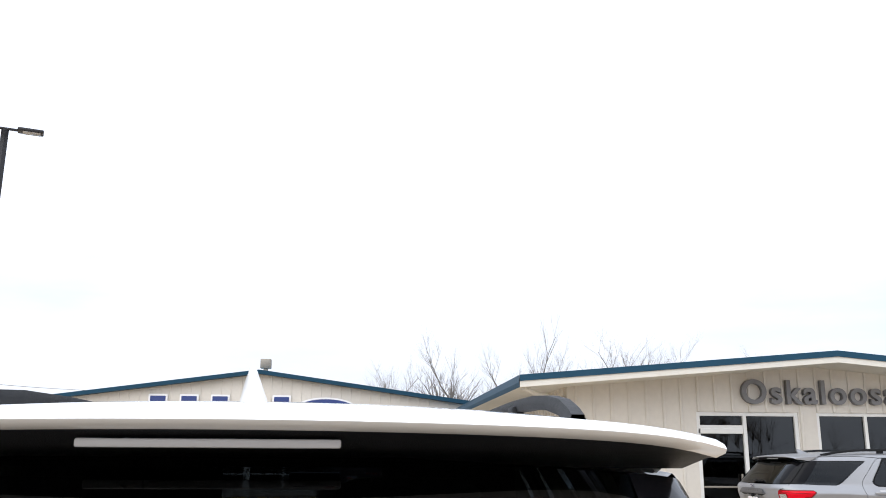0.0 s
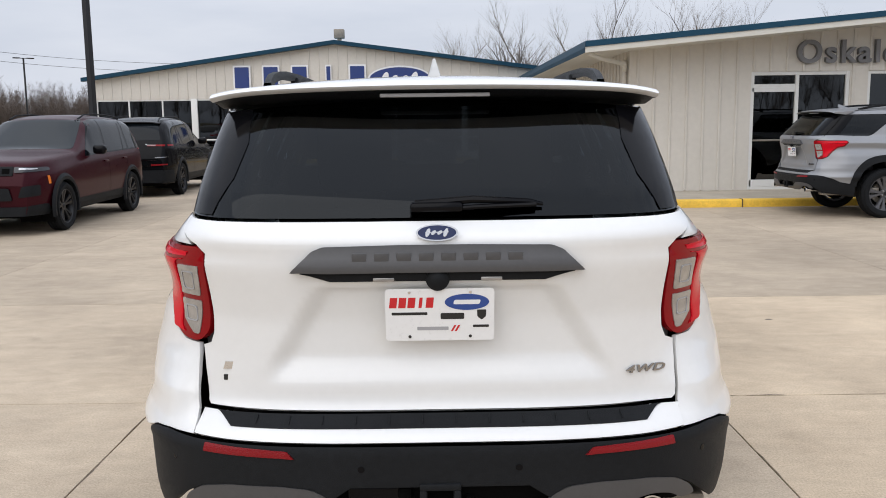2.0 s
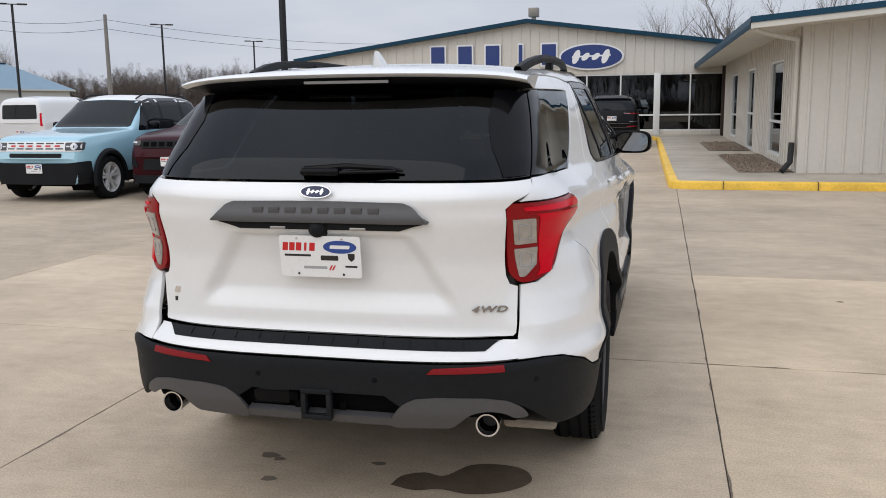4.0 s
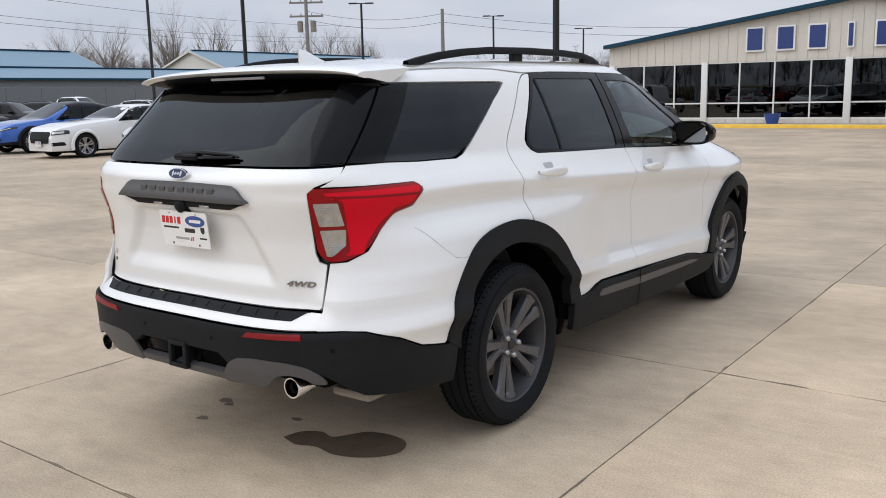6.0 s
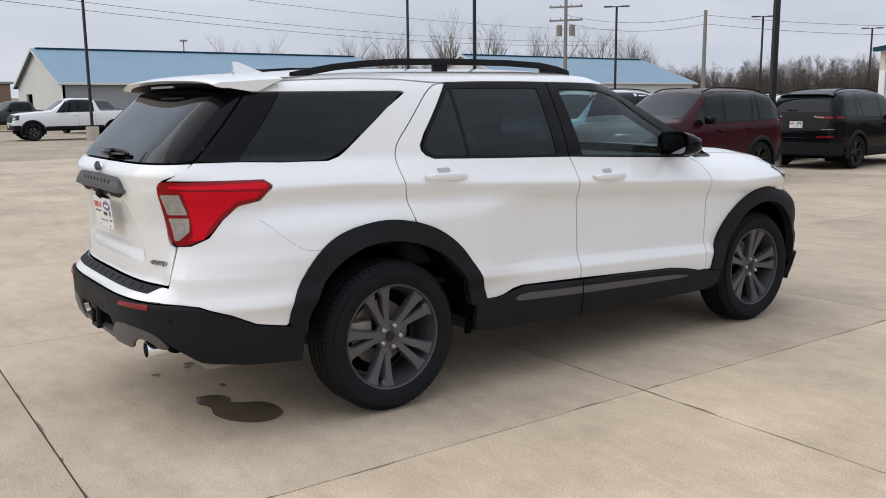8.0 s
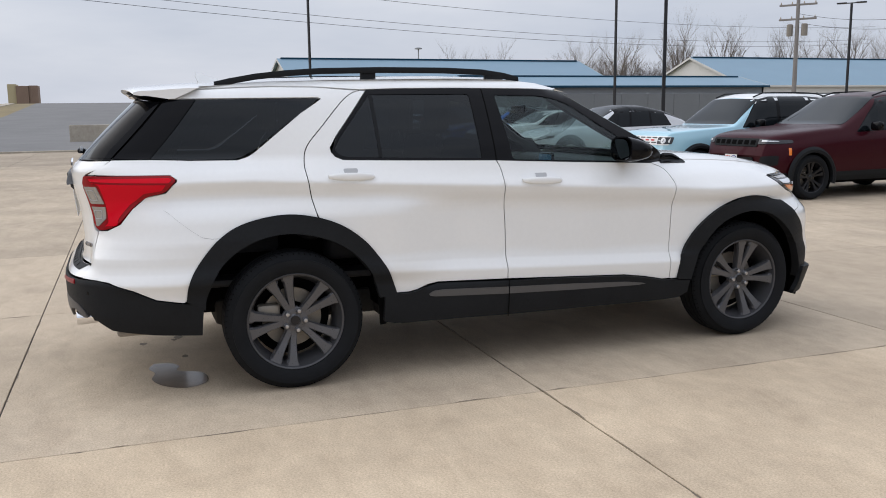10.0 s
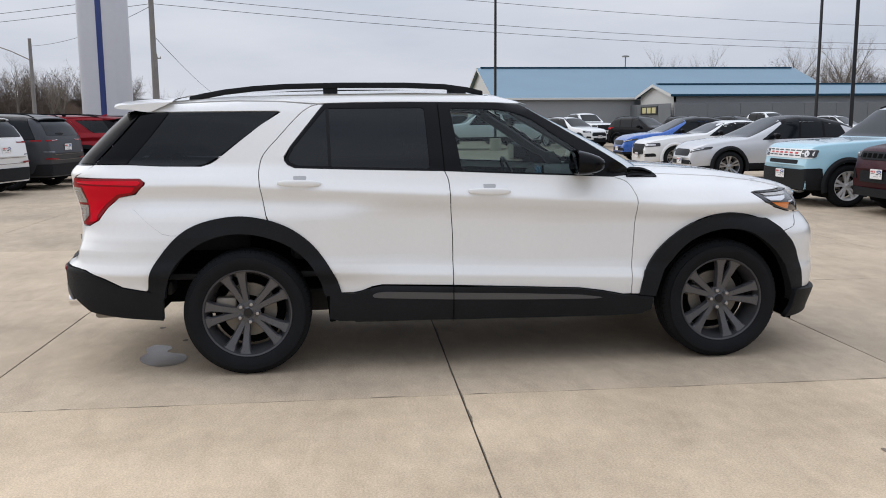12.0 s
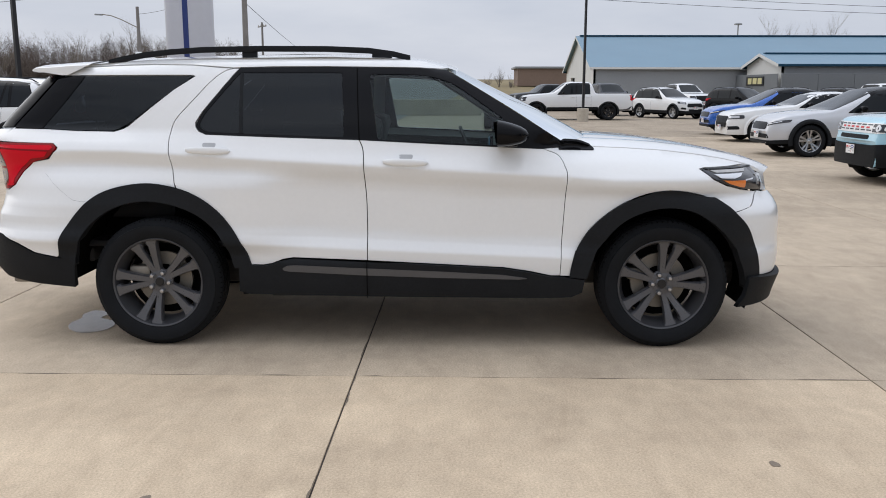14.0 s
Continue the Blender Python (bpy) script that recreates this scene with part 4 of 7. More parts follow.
def slab(name, pts, depth, mat, parent, m, label=""):
    """A flat plaque with an outline in x and z and a thickness."""
    if area2(pts) < 0:
        pts = pts[::-1]
    bm = bmesh.new()
    f = bm.faces.new([bm.verts.new((x, 0, z)) for x, z in pts])
    made = bmesh.ops.extrude_face_region(bm, geom=[f])
    bmesh.ops.translate(bm, vec=(0, -depth, 0), verts=[g for g in made["geom"] if isinstance(g, bmesh.types.BMVert)])
    bmesh.ops.recalc_face_normals(bm, faces=bm.faces)
    ob = part(name, bm, mat, parent, label, smooth=False)
    ob.matrix_basis = m
    return ob


def rect(w, h, r=0.0):
    pts = [(-w / 2, -h / 2), (w / 2, -h / 2), (w / 2, h / 2), (-w / 2, h / 2)]
    return rounded(pts, r, 5) if r else pts


badge = slab("oval_badge", oval(.058, .0235), .008, CHROME, suv, pose(0, -1.118, 1.252, -8), "chrome-rimmed blue oval badge")
slab("badge_face", oval(.053, .020), .002, NAVY, badge, pose(0, -.008, 0))


def script_marks(parent, w, depth, mat, y):
    """A row of slanted strokes for handwriting that is not spelled out."""
    for k, (x, h) in enumerate(((-.40, 1.0), (-.15, .55), (.12, .5), (.38, 1.0))):
        pts = [(p[0] * w * .085 + p[1] * w * .05 + x * w * .9, p[1] * w * .17 * h) for p in oval(1, 1, 14)]
        slab("script_stroke", pts, depth, mat, parent, pose(0, y, 0))
    slab("script_stroke", [(-.46 * w, -.02 * w), (.46 * w, .01 * w), (.46 * w, .045 * w), (-.46 * w, .02 * w)], depth * .9, mat, parent, pose(0, y, 0))


script_marks(badge, .07, .001, CHROME, -.0101)


def dealer_plate(parent, m, name="licence_plate", label="white dealer plate with coloured print"):
    p = slab(name, rect(.305, .152, .012), .003, PLATE_W, parent, m, label)
    for i in range(5):
        slab("red_block", [(x + .12 * z, z) for x, z in rect(.0205 if i != 3 else .009, .030)], .0006, INK_RED, p, pose(-.130 + .0255 * i, -.003, .036))
    slab("blue_oval", oval(.062, .0235), .001, INK_BLUE, p, pose(.076, -.003, .037))
    slab("oval_script", [(x + .25 * z, z) for x, z in rect(.074, .013, .005)], .0004, PLATE_W, p, pose(.076, -.004, .037))
    slab("dark_bar", rect(.10, .008, .002), .0006, INK_BLACK, p, pose(-.085, -.003, .004))
    slab("dark_bar", rect(.066, .018, .004), .0006, INK_BLACK, p, pose(.035, -.003, -.004))
    slab("shield", rounded([(-.013, .014), (.013, .014), (.012, -.006), (0, -.016), (-.012, -.006)], .003), .0006, INK_BLACK, p, pose(.117, -.003, .0))
    slab("grey_bar", rect(.088, .010, .002), .0006, INK_GREY, p, pose(-.02, -.003, -.04))
    slab("dark_bar", rect(.045, .007, .002), .0006, INK_BLACK, p, pose(.115, -.003, -.034))
    for i in range(2):
        slab("red_stripe", [(-.006, -.009), (.0, -.009), (.010, .009), (.004, .009)], .0006, INK_RED, p, pose(.036 + .011 * i, -.003, -.04))
    for x, z in ((-.085, .066), (.085, .066), (-.085, -.064), (.085, -.064)):
        part("plate_screw", lathe([(-.005, .0001), (-.005, .004), (-.002, .005)], 10, "Y", (x, 0, z)), CHROME if z > 0 else INK_BLACK, p)
    return p


dealer_plate(suv, pose(0.005, -1.112, 1.02, 6))
# dealer's decal and trim badges
slab("decal_bar", rect(.105, .017, .003), .0008, INK_BLACK, suv, look((-.575, -1.035, .825), (-.62, -2, .825)) @ pose(0, 0, 0, 90, 0, 180), "small dark dealer decal")
slab("trim_badge", [(-.052, -.011), (.045, -.011), (.052, .011), (-.045, .011)], .003, CHROME, suv, look((-.575, -1.036, .862), (-.62, -2, .862)) @ pose(0, 0, 0, 90, 0, 180), "chrome trim badge")
pb, nb = on_hull(0.005)(*from_rear([(.60, .836)])[0])
side_b = Vector((0, 0, 1)).cross(nb).normalized()
up_b = nb.cross(side_b)
side_b, up_b = side_b * 1.18, up_b * .68
writing("drive_badge", "4WD", .044, BADGE, suv, Matrix(((side_b.x, up_b.x, nb.x, pb.x), (side_b.y, up_b.y, nb.y, pb.y), (side_b.z, up_b.z, nb.z, pb.z), (0, 0, 0, 1))), "chrome 4WD badge", .003, .25, .001, 1.15)


# ---- wheels ----
def wheel(parent, at, turn=0.0, radius=.385, rim=.272, spokes=5, rim_mat=RIM, face_mat=RIM, width=.25, nuts=True, spin=0.0, lean=0.0):
    """A wheel whose face looks along +x of the pose: tyre with grooves, rim, paired spokes, nuts, disc and caliper."""
    k = rim / .272
    w = new("wheel")
    w.empty_display_size = .1
    w.parent, w.matrix_basis = parent, at @ pose(0, 0, 0, math.degrees(spin), 0, 0)
    R = radius
    prof = [(-width / 2 + .03, rim - .01), (-width / 2 + .004, rim + .03), (-width / 2, (R + rim) / 2), (-width / 2 + .012, R - .035), (-width / 2 + .035, R - .008)]
    for g in (-.07, -.025, .025, .07):
        prof += [(g * width / .25 - .007, R), (g * width / .25 - .005, R - .008), (g * width / .25 + .005, R - .008), (g * width / .25 + .007, R)]
    prof += [(width / 2 - .035, R - .008), (width / 2 - .012, R - .035), (width / 2 - .002, (R + rim) / 2 + .02), (width / 2, (R + rim) / 2), (width / 2 - .002, rim + .04), (width / 2 - .010, rim + .012), (width / 2 - .022, rim - .004)]
    tyre = part("tyre", lathe(prof, 64, "X"), TYRE, w, "black road tyre")
    barrel = [(width / 2 - .024, rim + .004), (width / 2 - .016, rim - .004), (width / 2 - .020, rim - .012), (width / 2 - .045, rim - .020), (0, rim - .045), (-width / 2 + .03, rim - .03), (-width / 2 + .03, rim + .002)]
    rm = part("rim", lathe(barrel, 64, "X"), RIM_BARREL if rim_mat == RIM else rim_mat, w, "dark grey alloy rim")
    bm = bmesh.new()
    f0 = width / 2 - .032
    for i in range(spokes):
        for sgn in (-1, 1):
            base = 2 * math.pi * i / spokes
            pts = []
            for r, off, hw, x in ((.045, .010, .019, -.033), (.085, .0155, .0200, -.029), (.130, .0240, .0215, -.023), (.165, .0320, .0235, -.016), (.200, .0405, .0270, -.009), (.225, .0465, .0305, -.005), (.240, .0500, .0400, -.002), (.268, .0570, .0440, .003)):
                c, q = math.cos(base), math.sin(base)
                row = []
                for t, dx in ((-1.0, -.045), (-1.0, -.012), (-.76, 0), (.76, 0), (1.0, -.012), (1.0, -.045)):
                    lat = sgn * off + t * hw
                    row.append((f0 + x + dx, k * (r * c - lat * q), k * (r * q + lat * c)))
                pts.append(row)
            grid_mesh(pts, bm)
    bmesh.ops.recalc_face_normals(bm, faces=bm.faces)
    part("spokes", bm, face_mat, rm, smooth=False)
    part("hub_face", lathe([(f0 - .06, .075 * k), (f0 - .034, .075 * k), (f0 - .030, .060 * k), (f0 - .030, .036 * k), (f0 - .024, .030 * k), (f0 - .021, .020 * k), (f0 - .020, .0001)], 32, "X"), face_mat, rm)
    if nuts:
        part("centre_cap", lathe([(f0 - .021, .027 * k), (f0 - .0165, .025 * k), (f0 - .016, .0001)], 24, "X"), RIM_BLACK, rm, "black centre cap")
        bm = bmesh.new()
        for i in range(76):
            for s in (-1, 1):
                turn = Matrix.Rotation(2 * math.pi * (i + .25 * s) / 76, 4, "X")
                box((.030, .004, .012), (0, 0, 0), 0, bm, turn @ Matrix.Translation((s * width * .315, 0, R - .0085)) @ Matrix.Rotation(.3 * s, 4, "Z") @ Matrix.Rotation(.25 * s, 4, "Y"))
        tagged(part("tread", bm, SEAM, tyre, smooth=False), kind="stuff")
        for i in range(5):
            a = 2 * math.pi * (i + .42) / 5
            part("wheel_nut", lathe([(f0 - .034, .0155), (f0 - .010, .015), (f0 - .004, .010), (f0 - .003, .0001)], 10, "X", (0, .057 * math.cos(a), .057 * math.sin(a))), NUT, rm)
    part("brake_disc", lathe([(-.03, .09), (-.03, .168 * k), (-.052, .168 * k), (-.052, .09), (-.03, .09)], 40, "X"), STEEL, w)
    # added black disc that darkens the gaps between the spokes
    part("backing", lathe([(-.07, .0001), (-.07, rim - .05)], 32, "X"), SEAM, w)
    bm = box((.09, .13, .075), (-.02, 0, 0), .018)
    bmesh.ops.transform(bm, matrix=Matrix.Rotation(-spin, 4, "X") @ Matrix.Translation((0, -.135 * k, .05)), verts=bm.verts)
    part("caliper", bm, STEEL, w)
    return w


for y, spin in ((0, .65), (3.012, .12)):
    for sx in (1, -1):
        wheel(suv, pose(sx * .842, y, .385, 0, 0, 0 if sx > 0 else 180), spin=spin if sx > 0 else -spin)
        # arch liner and wall are near-black: the wheel well's shade is painted in
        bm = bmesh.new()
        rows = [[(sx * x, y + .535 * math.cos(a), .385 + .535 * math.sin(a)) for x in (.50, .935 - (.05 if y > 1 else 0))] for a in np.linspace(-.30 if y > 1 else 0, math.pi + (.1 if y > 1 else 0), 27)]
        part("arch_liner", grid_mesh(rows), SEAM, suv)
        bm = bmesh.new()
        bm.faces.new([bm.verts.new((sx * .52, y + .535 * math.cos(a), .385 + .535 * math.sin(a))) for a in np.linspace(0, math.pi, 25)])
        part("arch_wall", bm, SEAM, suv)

# underbody and cabin
part("floor_pan", box((1.10, 4.0, .16), (0, 1.6, .38), .04), UNDER, suv, "dusty black underbody")
part("floor_pan", box((1.72, 1.9, .12), (0, 1.50, .36), .03), UNDER, suv)
part("floor_pan", box((1.3, .5, .10), (0, -.74, .50), .03), UNDER, suv)
part("side_pan", box((.05, .9, .04), (.78, 1.1, .295), .01), UNDER, suv)
both("mud_flap", rounded([(.475, .50), (.545, .50), (.535, .29), (.492, .285)], .01), on_hull(-.05), SEAM, suv, rim=.01)
part("bumper_core", box((1.44, .20, .20), (0, -.95, .525), .03), SEAM, suv)
for sx in (1, -1):
    part("exhaust_pipe", tube([(sx * .61, -1.06, .441), (sx * .60, -.95, .45), (sx * .50, -.80, .46)], .03, 10), UNDER, suv)
part("heat_shield", box((.20, .34, .04), (.73, -.76, .378), .018), HEAT, suv, "pale tan underbody shield")
lining = [(-1.60, 1.0), (2.6, 1.0), (2.5, 1.16), (1.2, 1.215), (.2, 1.25), (-1.60, 1.26)]
both("cabin_lining", lining, on_hull(-.085), CABIN, suv, step=.12, rim=.01)
both("roof_lining", [(-.72, 1.615), (-.5, 1.69), (1.6, 1.69), (1.7, 1.63), (1.2, 1.635), (.2, 1.625)], on_hull(-.03), LINER, suv, step=.12, rim=.01)
rows = [[(.60 * s, y, at_y(ROOF, y) - .035 + .03 * (1 - s * s)) for s in np.linspace(-1, 1, 9)] for y in np.linspace(-.6, 1.7, 13)]
part("headliner", grid_mesh(rows), LINER, suv, "light grey headliner")
for u0, u1, v0, v1 in ((1.14, 1.24, 1.18, 1.27), (.26, .44, .36, .54)):
    both("pillar_lining", [(u1 - .02, 1.24), (u0 - .02 + .0, 1.24), (v0 - .02, 1.66), (v1 - .02, 1.66)], on_hull(-.045), LINER, suv, step=.1, rim=.02)
both("pillar_lining", [(2.30, 1.2), (2.42, 1.2), (1.75, 1.64), (1.66, 1.62)], on_hull(-.04), VINYL_DARK, suv, step=.1, rim=.02)
part("cabin_floor", box((1.4, 3.3, .04), (0, 1.0, .58), .01), CABIN, suv)
part("boot_floor", box((1.05, .5, .04), (0, -.66, .76), .01), CABIN, suv)
part("dashboard", box((1.5, .55, .34), (0, 2.32, 1.02), .09, segments=4), CABIN, suv, "black dashboard")
part("console", box((.30, 1.2, .40), (0, 1.75, .72), .05), CABIN, suv)
part("screen", box((.21, .02, .14), (.0, 2.02, 1.15), .006), GLOSS, suv)
sw = part("steering_wheel", lathe([(.0, .172), (.012, .182), (.0, .192), (-.012, .182), (.0, .172)], 40, "Y"), CABIN, suv, "black steering wheel")
sw.matrix_basis = pose(-.38, 1.88, 1.09, 22, 0, 0)
part("wheel_boss", box((.30, .03, .09), (0, 0, 0), .02), CABIN, sw)
part("cabin_mirror", box((.22, .03, .06), (0, 1.80, 1.53), .015), GLOSS, suv)


def seat(x, y, z, width=.50, back=.62, rest=True):
    s = new("seat")
    s.empty_display_size = .1
    s.parent, s.matrix_basis = suv, pose(x, y, z)
    tagged(s, "black upholstered seat with headrest")
    part("cushion", box((width, .50, .16), (0, .12, .08), .05, segments=3), SEAT, s)
    part("backrest", box((width, .14, back), (0, -.16, .12 + back / 2), .05, turn=Matrix.Translation((0, 0, 0)) @ Matrix.Rotation(radians(-14), 4, "X"), segments=3), SEAT, s)
    if rest:
        part("headrest", box((.26, .10, .24), (0, -.28, .12 + back + .15), .045, segments=3), SEAT, s)
        for dx in (-.06, .06):
            part("headrest_post", tube([(dx, -.26, .10 + back - .05), (dx, -.275, .10 + back + .08)], .007, 8), CHROME, s)


for x in (-.39, .39):
    seat(x, 1.32, .62)
for x in (-.42, .0, .42):
    seat(x, .38, .66, .46, .60, x != 0)
VINYL = material("grey_vinyl_seat_back", (0.075, 0.075, 0.082), 0.55, vary=0.1, scale=8, bump=0.15, bump_scale=400)
CARPET = material("black_cargo_carpet", (0.014, 0.014, 0.016), 0.95, vary=0.25, scale=30, bump=0.5, bump_scale=500)
for x in (-.27, .27):
    seat(x, -.36, .70, .52, .44, False)
    fold = part("folding_back", box((.52, .02, .50), (x, -.575, 1.02), .012), CARPET, suv, "carpeted back of the third-row seat")
    part("pull_strap", box((.035, .006, .34), (x * .8, -.588, 1.03), .002), SEAT, fold)
    part("latch", box((.07, .012, .05), (x * 1.1, -.588, 1.08), .006), CABIN, fold)
    rest = part("headrest", box((.25, .10, .27), (x, -.56, 1.455), .055, segments=4), VINYL, suv, "rounded grey third-row headrest")
    for dx in (-.07, .07):
        part("headrest_post", tube([(x + dx, -.54, 1.22), (x + dx, -.555, 1.36)], .007, 8), CHROME, rest)
mat_b = part("cargo_mat", box((.95, .30, .012), (0, -.74, .792), .005), CARPET, suv, "black carpeted cargo floor mat")
part("mat_edge", tube([(-.47, -.888, .796), (0, -.888, .798), (.47, -.888, .796)], .006, 6), CABIN, mat_b)
sill = part("scuff_plate", box((.92, .08, .025), (0, -.955, .772), .01), CABIN, suv, "ribbed black cargo sill plate")
for k in range(5):
    part("striker_rib", box((.012, .05, .012), (-.03 + .015 * k, -.955, .786), .003), CHROME if k in (1, 3) else GLOSS, sill)
for sx in (1, -1):
    part("cargo_side_trim", box((.06, .44, .46), (sx * .66, -.76, 1.0), .025, segments=3), CABIN, suv, "black moulded cargo side trim")
    part("gate_strut", tube([(sx * .63, -.58, 1.585), (sx * .655, -.90, 1.24)], [.010, .014], 8), SEAL, suv, "black tailgate gas strut")
SCREEN_LIT = bpy.data.materials.new("lit_touch_screen")
SCREEN_LIT.use_nodes = True
lit_p = SCREEN_LIT.node_tree.nodes["Principled BSDF"]
lit_p.inputs["Base Color"].default_value, lit_p.inputs["Roughness"].default_value = (.02, .05, .09, 1), .15
lit_p.inputs["Emission Color"].default_value, lit_p.inputs["Emission Strength"].default_value = (.16, .45, .75, 1), .10
part("touch_screen", box((.19, .006, .12), (.0, 2.008, 1.15), .003), SCREEN_LIT, suv, "lit blue touch screen")
part("centre_stack", box((.24, .03, .20), (.0, 2.035, .96), .01), GREY_CLAD, suv, "silver-trimmed centre stack")


# ---- ground: concrete slabs with open joints, kerbs, pavement ----
def concrete(name, base, island=0.085):
    m = material(name, base, 0.82, vary=0.09, scale=0.7, bump=0.22, bump_scale=220, island=island, spec=0.2)
    n, l = m.node_tree.nodes, m.node_tree.links
    p = n["Principled BSDF"]
    geo = n.new("ShaderNodeNewGeometry")
    st, rp, mx = n.new("ShaderNodeTexNoise"), n.new("ShaderNodeValToRGB"), n.new("ShaderNodeMix")
    st.inputs["Scale"].default_value, st.inputs["Detail"].default_value, st.inputs["Roughness"].default_value = 0.55, 9, 0.66
    rp.color_ramp.elements[0].position, rp.color_ramp.elements[0].color = 0.36, (0.80, 0.785, 0.77, 1)
    rp.color_ramp.elements[1].position, rp.color_ramp.elements[1].color = 0.64, (1.08, 1.065, 1.04, 1)
    sp, rs = n.new("ShaderNodeTexNoise"), n.new("ShaderNodeValToRGB")
    sp.inputs["Scale"].default_value, sp.inputs["Detail"].default_value = 95, 5
    sp.inputs["Roughness"].default_value = 0.75
    rs.color_ramp.elements[0].position, rs.color_ramp.elements[0].color = 0.32, (0.74, 0.73, 0.71, 1)
    rs.color_ramp.elements[1].position, rs.color_ramp.elements[1].color = 0.66, (1.15, 1.15, 1.14, 1)
    m2 = n.new("ShaderNodeMix")
    for a in (mx, m2):
        a.data_type, a.blend_type = "RGBA", "MULTIPLY"
        a.inputs["Factor"].default_value = 1.0
    old = p.inputs["Base Color"].links[0].from_socket
    l.new(geo.outputs["Position"], st.inputs["Vector"]), l.new(st.outputs["Fac"], rp.inputs["Fac"])
    l.new(geo.outputs["Position"], sp.inputs["Vector"]), l.new(sp.outputs["Fac"], rs.inputs["Fac"])
    l.new(old, mx.inputs["A"]), l.new(rp.outputs["Color"], mx.inputs["B"])
    l.new(mx.outputs["Result"], m2.inputs["A"]), l.new(rs.outputs["Color"], m2.inputs["B"])
    # pale worn clouds and open pores
    cl, rc, po, rq = n.new("ShaderNodeTexNoise"), n.new("ShaderNodeValToRGB"), n.new("ShaderNodeTexNoise"), n.new("ShaderNodeValToRGB")
    mp = n.new("ShaderNodeMapping")
    mp.inputs["Scale"].default_value = (1.0, 2.6, 1.0)
    cl.inputs["Scale"].default_value, cl.inputs["Detail"].default_value, cl.inputs["Roughness"].default_value = 2.3, 8, 0.7
    cl.inputs["Distortion"].default_value = 0.6
    rc.color_ramp.elements[0].position, rc.color_ramp.elements[0].color = 0.34, (0.90, 0.885, 0.87, 1)
    rc.color_ramp.elements[1].position, rc.color_ramp.elements[1].color = 0.66, (1.06, 1.06, 1.055, 1)
    po.inputs["Scale"].default_value, po.inputs["Detail"].default_value = 130, 2
    rq.color_ramp.elements[0].position, rq.color_ramp.elements[0].color = 0.27, (0.62, 0.59, 0.55, 1)
    rq.color_ramp.elements[1].position, rq.color_ramp.elements[1].color = 0.33, (1, 1, 1, 1)
    m3, m4 = n.new("ShaderNodeMix"), n.new("ShaderNodeMix")
    for a in (m3, m4):
        a.data_type, a.blend_type = "RGBA", "MULTIPLY"
        a.inputs["Factor"].default_value = 1.0
    l.new(geo.outputs["Position"], mp.inputs["Vector"]), l.new(mp.outputs["Vector"], cl.inputs["Vector"]), l.new(cl.outputs["Fac"], rc.inputs["Fac"])
    l.new(geo.outputs["Position"], po.inputs["Vector"]), l.new(po.outputs["Fac"], rq.inputs["Fac"])
    l.new(m2.outputs["Result"], m3.inputs["A"]), l.new(rc.outputs["Color"], m3.inputs["B"])
    l.new(m3.outputs["Result"], m4.inputs["A"]), l.new(rq.outputs["Color"], m4.inputs["B"])
    l.new(m4.outputs["Result"], p.inputs["Base Color"])
    return m


CONCRETE = concrete("tan_concrete", (0.530, 0.442, 0.341))
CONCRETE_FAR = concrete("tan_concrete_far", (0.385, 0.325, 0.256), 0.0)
CONCRETE_BACK = concrete("grey_tan_concrete", (0.482, 0.404, 0.314))
CONCRETE_SAND = concrete("sandy_concrete", (0.650, 0.532, 0.396))
JOINT = material("joint_filler", (0.055, 0.046, 0.038), 0.9, vary=0.3, scale=3)
YELLOW = material("worn_yellow_paint", (0.76, 0.47, 0.05), 0.6, vary=0.25, scale=2.5, bump=0.2, bump_scale=80)
DRY_GRASS = material("dry_winter_grass", (0.20, 0.155, 0.075), 0.95, vary=0.35, scale=0.08)
GRAVEL = material("brown_gravel", (0.19, 0.145, 0.105), 0.9, vary=0.5, scale=9, bump=1.0, bump_scale=40)

ground = link_mesh("ground", [(-900, -900, -.03), (900, -900, -.03), (900, 900, -.03), (-900, 900, -.03)], [(0, 1, 2, 3)], DRY_GRASS, None, "", False)
tagged(ground, "dry winter grass reaching the horizon", "ground", kind="structure")
lot = link_mesh("lot_base", [(-62, -60, -.007), (60, -60, -.007), (60, 33, -.007), (0, 75, -.007), (-62, 75, -.007)], [(0, 1, 2, 3, 4)], JOINT, None, "", False)
tagged(lot, "dark joint bed under the concrete lot", "pavement", kind="structure")
SLAB_X, SLAB_Y = 3.08, 2.765
GRID = pose(1.505, 1.235, 0, 0, 0, -.6)
slab_mes = []
for mt in (CONCRETE, CONCRETE_SAND, CONCRETE_BACK):
    bm = box((SLAB_X - .0065, SLAB_Y - .009, .05), (0, 0, -.025), .002, segments=1)
    slab_mes.append(bpy.data.meshes.new("slab"))
    bm.to_mesh(slab_mes[-1])
    bm.free()
    slab_mes[-1].materials.append(mt)
near_i, near_j = range(-7, 5), range(-4, 13)
for i in near_i:
    for j in near_j:
        ob = new("slab", slab_mes[2 if j > 1 or i < -1 else 1 if i > 0 else 0])
        ob.parent, ob.matrix_basis = lot, GRID @ pose(-1.54 + SLAB_X * i, -1.3825 + SLAB_Y * j, 0)
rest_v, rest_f = [], []
